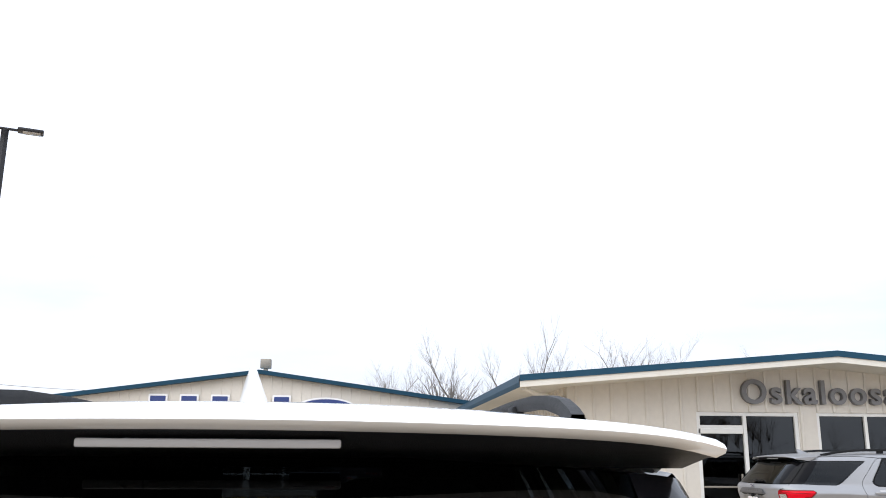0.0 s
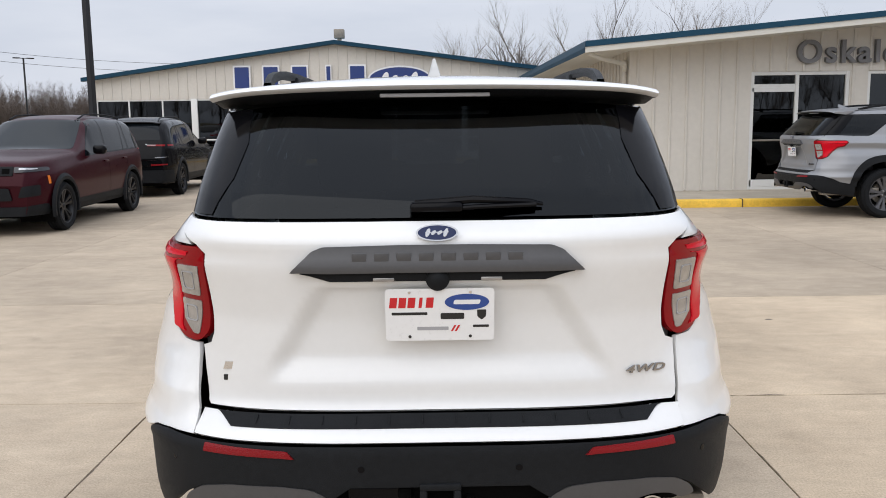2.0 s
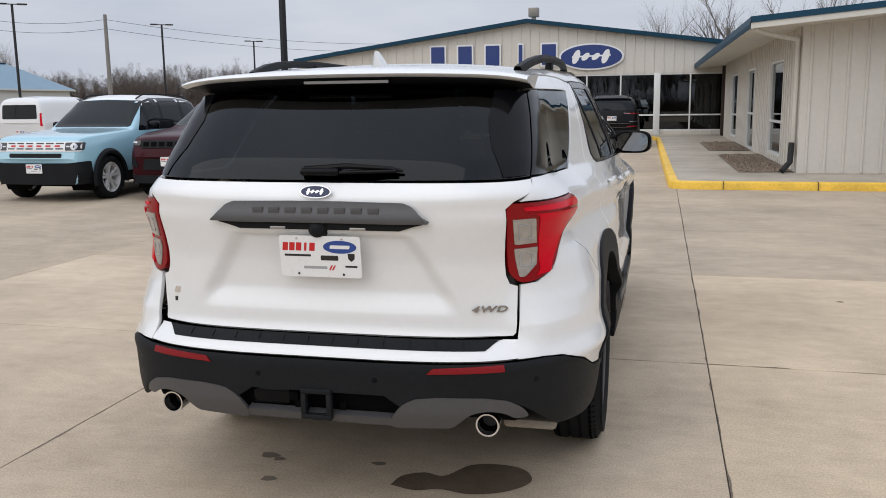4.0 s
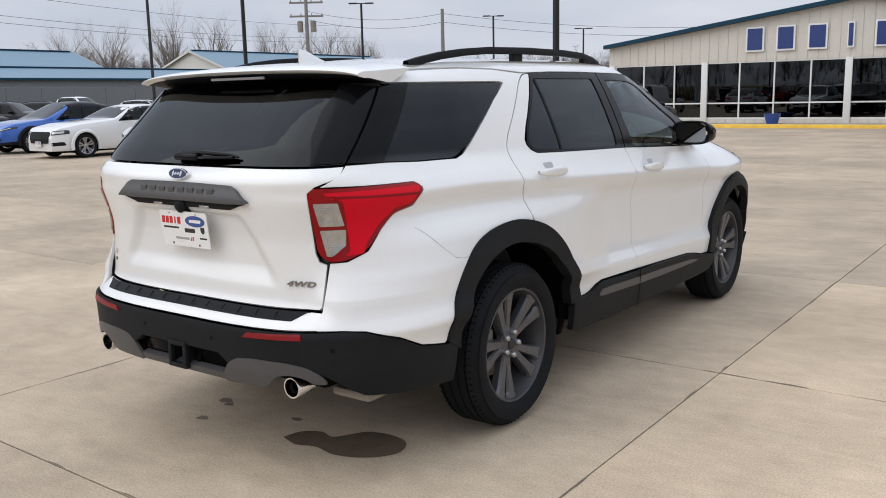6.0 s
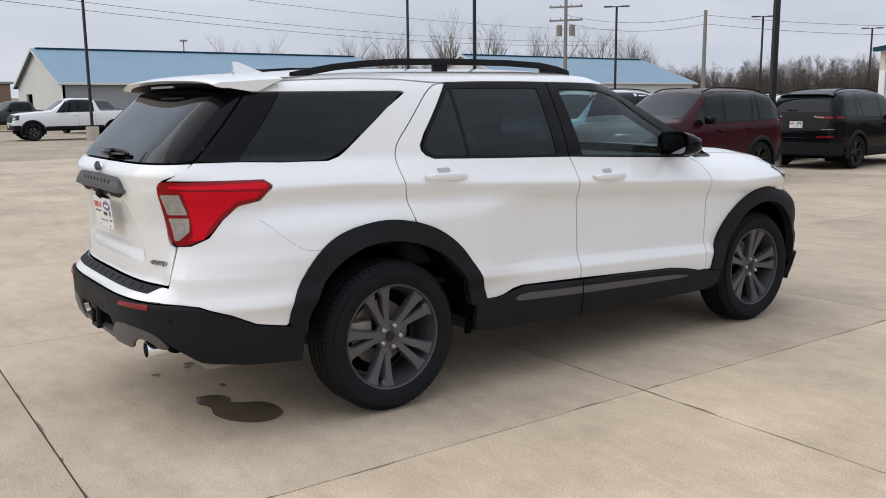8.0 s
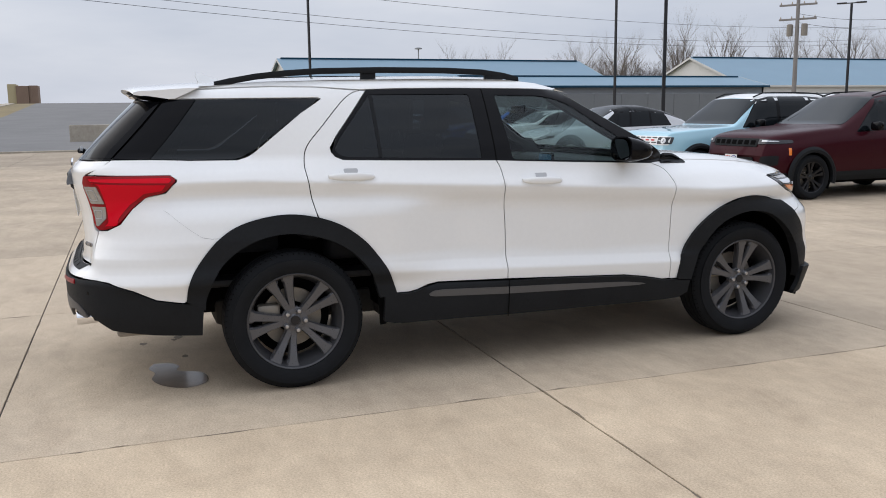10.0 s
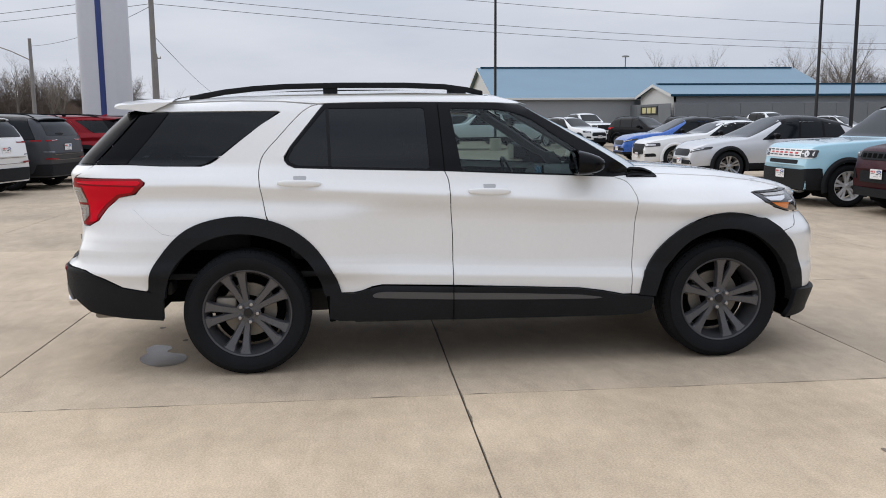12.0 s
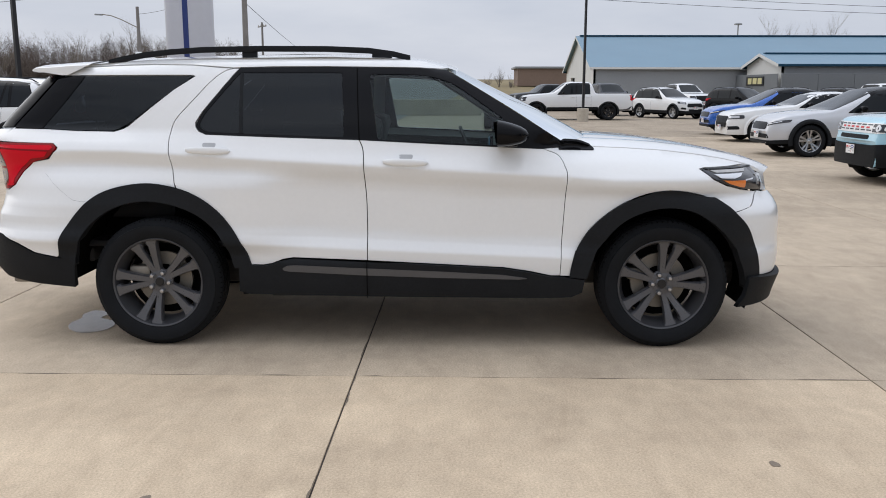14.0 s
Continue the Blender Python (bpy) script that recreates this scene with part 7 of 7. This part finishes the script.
    if box_bed:
        # black sheet on the closed top, painted as the shaded depth of the bed
        part("bed_opening", box((width * 1.5, box_bed[1] - box_bed[0], .02), (0, (box_bed[0] + box_bed[1]) / 2, T((box_bed[0] + box_bed[1]) / 2) + .004), .005), SEAM, car, smooth=False)
    return car


BUILT = {}


def parked(model, label, m, paint_mat, group=""):
    """A car of the model in the paint: built once, then copied."""
    if model not in BUILT:
        ob = build_car(paint_mat=paint_mat, **MODELS[model])
        BUILT[model] = (ob, paint_mat)
        ob.matrix_basis = m
    else:
        first, old = BUILT[model]
        ob = repaint(copy_thing(first, m), old, paint_mat)
    return tagged(ob, label, MODELS[model]["category"], group)


def repaint(ob, old, fresh):
    for o in ob.children_recursive:
        if o.type == "MESH" and o.material_slots and o.material_slots[0].material == old and old != fresh:
            o.material_slots[0].link = "OBJECT"
            o.material_slots[0].material = fresh
    return ob


MODELS = {
    "midsize": dict(name="parked_car", category="car", top=[(-.97, .70), (-.96, .98), (-.90, 1.20), (-.72, 1.53), (-.50, 1.70), (-.2, 1.745), (.6, 1.775), (1.15, 1.76), (1.5, 1.70), (1.95, 1.42), (2.30, 1.21), (2.7, 1.185), (3.3, 1.135), (3.62, 1.085), (3.76, 1.02), (3.81, .86), (3.82, .6)],
                    belt=[(-.97, 1.15), (0, 1.13), (1.4, 1.10), (2.4, 1.06), (3.0, 1.0), (3.82, .88)], width=.95, panes=((-.66, -.38, -.02, -.02), (.06, .06, .24, .10), (.30, .16, 1.06, 1.0), (1.14, 1.08, 2.0, 1.42)),
                    screen=((.79, 1.215), (.63, 1.67)), back=((.70, 1.25), (.60, 1.61)), grille=((.54, .875), (.55, 1.005)), slots=7, dim=True, trim=True, nose=.24, lamps=([(.555, .915), (.88, .930), (.86, .985), (.555, .998)],), lenses=([(.62, .952), (.80, .958), (.79, .972), (.62, .978)],),
                    intakes=([(-.52, .52), (.52, .52), (.48, .70), (-.48, .70)], [(.60, .56), (.84, .58), (.84, .74), (.66, .72)]), tails=(("rear", [(.42, 1.128), (.79, 1.122), (.79, 1.160), (.42, 1.158)]), ("side", [(-.80, 1.120), (-.56, 1.126), (-.56, 1.154), (-.80, 1.160)])),
                    doors=(.20, 1.10), markers=([(3.42, .74), (3.47, .74), (3.47, .86), (3.42, .86)],), plate=(.66, .98)),
    "boxy": dict(name="parked_car", category="car", top=[(-.82, .7), (-.81, 1.10), (-.78, 1.35), (-.68, 1.68), (-.55, 1.74), (0, 1.785), (1.0, 1.785), (1.28, 1.72), (1.62, 1.42), (1.86, 1.19), (2.3, 1.16), (2.9, 1.13), (3.26, 1.09), (3.38, 1.0), (3.42, .8), (3.43, .6)],
                 belt=[(-.82, 1.14), (1.8, 1.12), (3.43, 1.0)], width=.93, wb=2.67, panes=((-.62, -.58, .0, .02), (.10, .10, .78, .76), (.86, .84, 1.68, 1.24)), screen=((.79, 1.20), (.68, 1.67)), back=((.68, 1.18), (.62, 1.60)), roof=(PLAIN_W, -.75, 1.26), tail=.10, nose=.18,
                 grille=((.80, .84), (.80, 1.0)), grille_mat=PLAIN_W, slots=0, lamps=([(.56, .855), (.82, .86), (.82, .985), (.56, .985)], [(.03, .875), (.17, .875), (.17, .895), (.03, .895)], [(.21, .875), (.35, .875), (.35, .895), (.21, .895)], [(.39, .875), (.53, .875), (.53, .895), (.39, .895)], [(.03, .962), (.17, .962), (.17, .982), (.03, .982)], [(.21, .962), (.35, .962), (.35, .982), (.21, .982)], [(.39, .962), (.53, .962), (.53, .982), (.39, .982)]), lenses=([(.705 + .056 * math.cos(a), .921 + .056 * math.sin(a)) for a in np.linspace(0, 6.28, 15)[:-1]], [(.575, .91), (.64, .91), (.64, .932), (.575, .932)]),
                 intakes=([(-.50, .74), (.50, .74), (.50, .81), (-.50, .81)],), chin=.68, tails=(("rear", [(.74, .92), (.88, .92), (.88, 1.12), (.74, 1.12)]),), doors=(.04, .82), rims=STEEL_W, markers=([(3.0, .66), (3.06, .66), (3.06, .69), (3.0, .69)],), plate=(.56, .86)),
    "electric": dict(name="parked_car", category="car", top=[(-.88, .66), (-.86, 1.0), (-.82, 1.10), (-.5, 1.27), (0, 1.48), (.6, 1.60), (1.1, 1.615), (1.5, 1.56), (2.1, 1.26), (2.5, 1.07), (2.9, 1.05), (3.5, .97), (3.74, .86), (3.84, .70), (3.86, .5)],
                     belt=[(-.88, 1.03), (0, 1.05), (1.5, 1.02), (2.5, .98), (3.86, .78)], width=.93, panes=((-.10, .10, .48, .48), (.54, .54, 1.12, 1.06), (1.18, 1.12, 2.10, 1.42)), head=.10, screen=((.80, 1.075), (.63, 1.53)), back=((.66, 1.12), (.56, 1.44)), roof=(BLACK, -.5, 1.55), nose=.40,
                     grille=((.40, .62), (.44, .66), (.44, .76), (.36, .79)), grille_mat=GLOSS, lamps=([(.50, .70), (.85, .80), (.84, .86), (.52, .76)],), lenses=([(.56, .735), (.76, .80), (.76, .82), (.56, .755)],), intakes=([(-.60, .42), (.60, .42), (.56, .52), (-.56, .52)],), chin=.40,
                     tails=(("rear", [(.40, .90), (.88, .92), (.88, .99), (.40, .98)]),), rear_clad=.52, doors=(.44, 1.14), rims=RIM_CUT, rails=False, plate=(.50, .72)),
    "sedan": dict(name="parked_car", category="car", top=[(-1.02, .6), (-1.01, .98), (-.98, 1.09), (-.7, 1.13), (-.45, 1.16), (.15, 1.44), (.6, 1.49), (1.1, 1.48), (1.45, 1.40), (2.05, 1.09), (2.4, 1.06), (3.2, .99), (3.75, .88), (3.92, .74), (3.95, .5)],
                  belt=[(-1.02, 1.0), (0, 1.02), (2, .99), (3.95, .80)], width=.94, low=.22, wb=3.05, tyre_r=.345, panes=((-.15, .12, .42, .42), (.48, .48, 1.05, 1.02), (1.12, 1.08, 1.92, 1.42)), head=.08, screen=((.80, 1.09), (.62, 1.40)), back=((.66, 1.17), (.54, 1.38)),
                  grille=((.44, .44), (.52, .72), (.46, .76)), slots=0, lamps=([(.56, .66), (.88, .70), (.86, .80), (.58, .78)],), lenses=([(.60, .69), (.82, .72), (.81, .775), (.61, .755)],), intakes=([(.60, .36), (.84, .38), (.82, .48), (.60, .46)],), chin=None, rear_clad=None, skirt=False,
                  tails=(("rear", [(.58, .84), (.90, .86), (.90, 1.0), (.58, 1.0)]),), doors=(.44, 1.08), flare=None, rails=False, plate=(.42, .74), rims=RIM_CUT),
    "van": dict(name="van", category="van", top=[(-.94, .7), (-.93, 1.3), (-.92, 1.74), (-.80, 1.88), (0, 1.93), (1.6, 1.93), (1.95, 1.82), (2.5, 1.32), (2.75, 1.14), (3.3, 1.03), (3.5, .90), (3.55, .6)], belt=[(-.94, 1.18), (2.5, 1.14), (3.55, .92)], width=.90, panes=((1.35, 1.35, 2.4, 1.9),),
                screen=((.66, 1.18), (.58, 1.78)), back=((.60, 1.22), (.58, 1.66)), tail=.06, lamps=([(.56, .78), (.86, .84), (.84, .98), (.60, .92)],), grille=((.5, .60), (.5, .74)), tails=(("rear", [(.70, 1.0), (.775, 1.0), (.745, 1.40), (.69, 1.40)]),), doors=(1.30,), rails=False, flare=None, plate=(.45, .80)),
    "pickup": dict(name="pickup_truck", category="pickup", top=[(-1.26, .8), (-1.25, 1.2), (-1.22, 1.33), (-1.1, 1.35), (.62, 1.35), (.70, 1.42), (.82, 1.86), (1.0, 1.94), (1.9, 1.95), (2.2, 1.88), (2.85, 1.38), (3.2, 1.35), (4.0, 1.29), (4.36, 1.22), (4.5, 1.06), (4.54, .7)],
                   belt=[(-1.26, 1.32), (.6, 1.30), (3, 1.25), (4.54, 1.12)], width=.99, low=.50, wb=3.68, tyre_r=.42, panes=((.96, .98, 1.62, 1.60), (1.70, 1.68, 2.62, 2.16)), screen=((.72, 1.40), (.60, 1.84)), back=((.60, 1.42), (.56, 1.80)), tail=.05, nose=.22, grille=((.58, .84), (.58, 1.18)), slots=0,
                   lamps=([(.62, .94), (.90, .96), (.88, 1.17), (.62, 1.16)],), lenses=([(.66, .98), (.84, .99), (.84, 1.05), (.66, 1.04)],), intakes=(), chin=.72, tails=(("rear", [(.80, .98), (.94, .98), (.94, 1.26), (.80, 1.26)]), ("side", [(-1.24, .98), (-1.14, 1.02), (-1.14, 1.26), (-1.24, 1.26)])), rear_clad=.70,
                   doors=(.90, 1.66), rails=False, plate=(.68, .66), box_bed=(-1.1, .55)),
    "crossover": dict(name="parked_car", category="car", top=[(-.86, .66), (-.84, 1.0), (-.80, 1.18), (-.60, 1.47), (-.40, 1.62), (.2, 1.68), (.9, 1.68), (1.3, 1.62), (1.75, 1.35), (2.1, 1.13), (2.5, 1.10), (3.1, 1.02), (3.38, .90), (3.48, .70), (3.5, .5)],
                      belt=[(-.86, 1.08), (.8, 1.07), (2.1, 1.02), (3.5, .82)], width=.91, wb=2.71, tyre_r=.35, panes=((-.52, -.34, .10, .06), (.18, .14, .92, .88), (1.0, .96, 1.82, 1.26)), screen=((.78, 1.13), (.61, 1.59)), back=((.64, 1.14), (.54, 1.54)), grille=((.52, .62), (.54, .70), (.46, .82)), nose=.38,
                      lamps=([(.58, .78), (.84, .82), (.82, .92), (.58, .88)],), lenses=([(.62, .81), (.78, .83), (.77, .885), (.62, .865)],), intakes=([(-.46, .40), (.46, .40), (.46, .52), (-.46, .52)], [(.60, .50), (.78, .52), (.76, .62), (.60, .60)]), tails=(("rear", [(.56, .96), (.86, .98), (.86, 1.08), (.56, 1.06)]),),
                      doors=(.14, .95), plate=(.58, .80), rims=RIM_CUT),
    "offroad": dict(name="parked_car", category="car", top=[(-.74, .7), (-.73, 1.2), (-.72, 1.80), (-.6, 1.86), (.8, 1.88), (1.35, 1.84), (1.72, 1.24), (2.0, 1.22), (2.75, 1.17), (2.92, 1.10), (2.95, .7)], belt=[(-.74, 1.18), (2.95, 1.12)], width=.88, low=.45, wb=2.46, tyre_r=.41, roof=(CLAD, -.70, 1.36),
                    panes=((-.60, -.60, .08, .08), (.16, .16, .66, .66), (.74, .74, 1.5, 1.3)), screen=((.66, 1.26), (.60, 1.74)), back=((.60, 1.24), (.58, 1.70)), tail=.04, grille=((.40, .82), (.40, 1.10)), slots=7, lamps=([(.50, .86), (.70, .86), (.70, 1.06), (.50, 1.06)],), chin=.70,
                    tails=(("rear", [(.70, .86), (.84, .86), (.84, 1.08), (.70, 1.08)]),), rear_clad=.68, doors=(.10, .70), rails=False, plate=(None, .72), spare=True),
}
row = "cars parked across the lot"
parked("midsize", "maroon mid-size SUV with black wheels, parked nose out", pose(-6.55, 12.72, 0, 0, 0, 180), MAROON, row)
parked("boxy", "light blue boxy compact SUV with a white roof", pose(-8.8, 11.92, 0, 0, 0, 180), SKY, row)
parked("electric", "silver electric crossover with a sloping black roof", pose(-15.1, 12.93, 0, 0, 0, 180), SILVER, row)
parked("sedan", "white four-door sedan with a black grille", pose(-20.8, 13.85, 0, 0, 0, 180), PLAIN_W, row)
parked("electric", "bright blue electric crossover parked beside a sedan", pose(-24.7, 14.35, 0, 0, 0, 180), BLUE, row)
parked("midsize", "black mid-size SUV seen from behind", pose(-6.70, 16.50, 0, 0, 0, 2), BLACK, row)
parked("van", "white compact cargo van with rear windows", pose(-18.2, 20.6, 0, 0, 0, 4), PLAIN_W, row)
parked("crossover", "white compact crossover parked beside a black SUV", pose(-9.05, 17.7, 0, 0, 0, 3), PLAIN_W, row)
parked("midsize", "black mid-size SUV before the showroom windows", pose(-.2, 26.7, 0, 0, 0, 4), BLACK)
parked("midsize", "white mid-size SUV parked facing away", pose(-13.3, -7.40, 0, 0, 0, 166), PLAIN_W, row)
parked("midsize", "dark grey mid-size SUV parked facing away", pose(-15.7, -6.9, 0, 0, 0, 168), GREY, row)
parked("offroad", "white off-road car with a black top and spare wheel", pose(-22.2, -6.1, 0, 0, 0, 180) @ Matrix.Scale(.94, 4), PLAIN_W, row)
parked("pickup", "white crew-cab pickup with black wheels", pose(-40.0, 9.7, 0, 0, 0, 180), PLAIN_W)
for lb, mt, x, y, r in (("dark grey pickup facing the lot", GREY, -50.5, 10.8, -75), ("white pickup with roof lights", PLAIN_W, -53, 16.2, -75), ("dark grey crew-cab pickup by the field", GREY, -58.5, 10.2, 195), ("white pickup behind the parked row", PLAIN_W, -50, 27.5, -70)):
    parked("pickup", lb, pose(x, y, 0, 0, 0, r), mt)
for lb, mt, x, y, r in (("white compact crossover facing the lot", PLAIN_W, -43.9, 13.0, -62), ("black compact crossover facing the lot", BLACK, -42.0, 16.6, -58), ("dark green-grey crossover facing the lot", GREY, -43.5, 20.2, -58),
                        ("dark crossover further along the row", GREY, -47, 24.5, -60), ("white crossover further along the row", PLAIN_W, -46, 30.5, -60)):
    parked("crossover", lb, pose(x, y, 0, 0, 0, r), mt, "crossovers facing the lot")
tagged(repaint(copy_thing(suv, pose(7.02, 10.8, 0, 0, 0, -90)), WHITE, paint("mid_silver_paint", (0.27, 0.275, 0.285), 0.36, 0.4)), "silver three-row SUV parked along the yellow kerb", "car")
tagged(repaint(copy_thing(suv, pose(-18.3, -6.15, 0, 0, 0, 180)), WHITE, RED), "red three-row SUV parked beside the sign pylon", "car")


# ---- trees: bare winter limbs ----
BARK = material("grey_brown_bark", (0.135, 0.118, 0.102), 0.9, vary=0.2, scale=2)
TWIG = material("pale_twigs", (0.20, 0.170, 0.145), 0.9, vary=0.2, scale=2)

BRUSH = material("brown_winter_brush", (0.118, 0.092, 0.076), 0.95, vary=0.25, scale=0.15)


def bare_tree(seed, height, spread, twigs=3, sides=5, thick=1.0):
    """Vertices and faces of trunk and crown of a leafless tree."""
    r = random.Random(seed)
    lists = ([], []), ([], [])

    def limb(a, d, length, rad, level):
        v, f = lists[0] if level < 2 else lists[1]
        n = 4 if level < 2 else 3
        k = sides if level < 2 else 3
        pts, p, dd = [a], a, d
        for _ in range(n - 1):
            dd = (dd + Vector((r.uniform(-.22, .22), r.uniform(-.22, .22), r.uniform(-.05, .18)))).normalized()
            p = p + dd * length / (n - 1)
            pts.append(p)
        base = len(v)
        for i, q in enumerate(pts):
            rr = rad * (1 - .72 * i / (n - 1))
            ax = dd.orthogonal().normalized()
            ay = dd.cross(ax)
            v += [tuple(q + rr * (math.cos(6.283 * j / k) * ax + math.sin(6.283 * j / k) * ay)) for j in range(k)]
        for i in range(n - 1):
            f += [(base + i * k + j, base + i * k + (j + 1) % k, base + (i + 1) * k + (j + 1) % k, base + (i + 1) * k + j) for j in range(k)]
        if level >= twigs:
            return
        for c in range((7, 6, 5, 4)[level] if level < 4 else 3):
            t = r.uniform(.35, 1.0)
            i = min(n - 2, int(t * (n - 1)))
            q = pts[i].lerp(pts[i + 1], t * (n - 1) - i)
            ang = r.uniform(0, 6.283)
            out = Vector((math.cos(ang), math.sin(ang), 0)) * spread + dd * r.uniform(.5, 1.0) + Vector((0, 0, .35))
            limb(q, out.normalized(), length * r.uniform(.42, .66), rad * (1 - .72 * t) * .62, level + 1)

    limb(Vector((0, 0, 0)), Vector((0, 0, 1)), height * .52, height * .022 * thick, 0)
    return lists


def tree_meshes(seed, height, spread, twigs):
    out = []
    for nm, (v, f), mt in zip(("trunk", "crown"), bare_tree(seed, height, spread, twigs), (BARK, TWIG)):
        me = bpy.data.meshes.new(nm)
        me.from_pydata(v, [], f)
        me.materials.append(mt)
        out.append((nm, me))
    return out


KINDS = [tree_meshes(s, 9.0, sp, 4) for s, sp in ((3, .55), (8, .65), (15, .45), (21, .6))]
rnd = random.Random(11)


def tree(x, y, scale, z=0.0):
    t = thing("tree", "bare leafless winter tree", "tree", pose(x, y, z, 0, 0, rnd.uniform(0, 360)), "bare trees")
    t.scale = (scale * rnd.uniform(.85, 1.15), scale * rnd.uniform(.85, 1.15), scale)
    for nm, me in rnd.choice(KINDS):
        ob = new(nm, me)
        ob.parent = t


for x, y, s in ((5, 52, 1.25), (8.5, 50, 1.1), (12, 54, 1.3), (16.5, 50, 1.25), (20, 55, 1.2), (1.5, 56, 1.1), (25, 52, 1.15),
                (-90, -33, 1.15), (-88, -38, .95), (-93, -30, 1.0), (-84, -28, .8), (-96, -42, 1.1), (-86, -46, 1.0), (-80, -22, .75), (-112, -21.5, .75), (-114, -24, .8), (-110, -19.6, .62), (-116, 6.5, .55), (-118, 8.2, .6), (-117, 9.6, .5),
                (-95, 70, 1.7), (-98, 80, 1.9), (-92, 60, 1.5), (-94, 88, 1.8), (-90, 52, 1.4), (-88, 100, 1.6), (-97, 95, 1.6), (-96, 44, 1.3), (-99, 40, 1.3), (-85, 84, 1.5), (-90, 105, 1.5), (-100, 66, 1.6), (-101, 75, 1.8), (-96, 110, 1.6), (-86, 92, 1.7)):
    tree(x, y, s)
# far woods round the horizon as one mass of stems and twigs
def thin(v, f, a, b, w, r):
    """A far stem or twig: a slim spike."""
    k, an = len(v), r.uniform(0, 6.283)
    dx, dy, dz = w * math.cos(an), w * math.sin(an), w * r.uniform(-.8, .8)
    v += [(a[0] - dx, a[1] - dy, a[2] - dz), (a[0] + dx, a[1] + dy, a[2] + dz), b]
    f.append((k, k + 1, k + 2))


def wild_tree(v, f, x, y, h, r, twigs=760):
    """A far bare tree: stems that fork from the foot and a ragged, rounded crown of twigs."""
    wide = h * r.uniform(.28, .42)
    fork = (x + r.uniform(-.1, .1) * h, y + r.uniform(-.1, .1) * h, h * r.uniform(.22, .42))
    thin(v, f, (x, y, -.03), (fork[0], fork[1], fork[2] * 1.5), .06 * h / 9, r)
    tops = []
    for _ in range(r.randint(7, 11)):
        an, d = r.uniform(0, 6.283), r.uniform(.1, 1.0) * wide
        t = (x + d * math.cos(an), y + d * math.sin(an), h * (.96 - .42 * (d / wide) ** 2) * r.uniform(.82, 1.0))
        tops.append(t)
        thin(v, f, fork, t, .032 * h / 9, r)
    for _ in range(twigs):
        t = r.choice(tops)
        s = 1 - .95 * r.random() ** 1.3
        a = tuple(p + (q - p) * s + r.uniform(-.03, .03) * h for p, q in zip(fork, t))
        an, ln = r.uniform(0, 6.283), h * r.uniform(.03, .12) * (1.25 - .5 * s)
        b = (a[0] + ln * .8 * math.cos(an), a[1] + ln * .8 * math.sin(an), a[2] + ln * r.uniform(.1, 1.3))
        thin(v, f, a, b, r.uniform(.008, .018), r)


wv, wf = [], []
spots = [(rnd.uniform(-140, 30), rnd.uniform(104, 140), rnd.uniform(4.8, 8.6)) for _ in range(1000)]
spots += [(rnd.uniform(-140, -100), rnd.uniform(55, 125), rnd.uniform(6, 10.5)) for _ in range(300)]
spots += [(rnd.uniform(-125, -98), rnd.uniform(-90, -27), rnd.uniform(5.5, 9.5)) for _ in range(330)]
spots += [(rnd.uniform(-90, 110), rnd.uniform(-120, -95), rnd.uniform(6, 10)) for _ in range(70)]
spots += [(rnd.uniform(85, 110), rnd.uniform(-90, 90), rnd.uniform(6, 10)) for _ in range(70)]
spots += [(rnd.uniform(-50, 45), rnd.uniform(-72, -58), rnd.uniform(8, 12.5)) for _ in range(190)]
for x, y, s in spots:
    wild_tree(wv, wf, x, y, s, rnd, 760 if x < 31 and y > -91 and not (x > -97 and y < -50) else 240)
woods = link_mesh("far_woods", wv, wf, BRUSH, None, "", False)
tagged(woods, "far belt of bare brown winter woods", "woods", kind="stuff")
bv, bf = [], []
for k in range(90000):
    x, y, _ = rnd.choice(spots)
    x, y, h, a = x + rnd.uniform(-5, 5), y + rnd.uniform(-5, 5), rnd.uniform(.8, 3.6), rnd.uniform(0, 3.14)
    w = rnd.uniform(.015, .04)
    dx, dy = math.cos(a), math.sin(a)
    b = len(bv)
    tx, ty = rnd.uniform(-1.3, 1.3), rnd.uniform(-1.3, 1.3)
    bv += [(x - w * dx, y - w * dy, -.03), (x + w * dx, y + w * dy, -.03), (x + tx, y + ty, h)]
    bf.append((b, b + 1, b + 2))
UNDERBRUSH = material("reddish_underbrush", (0.105, 0.072, 0.057), 0.95, vary=0.3, scale=0.2)
tagged(link_mesh("underbrush", bv, bf, UNDERBRUSH, None, "", False), "brown winter underbrush at the woods' edge", "brush", kind="stuff")
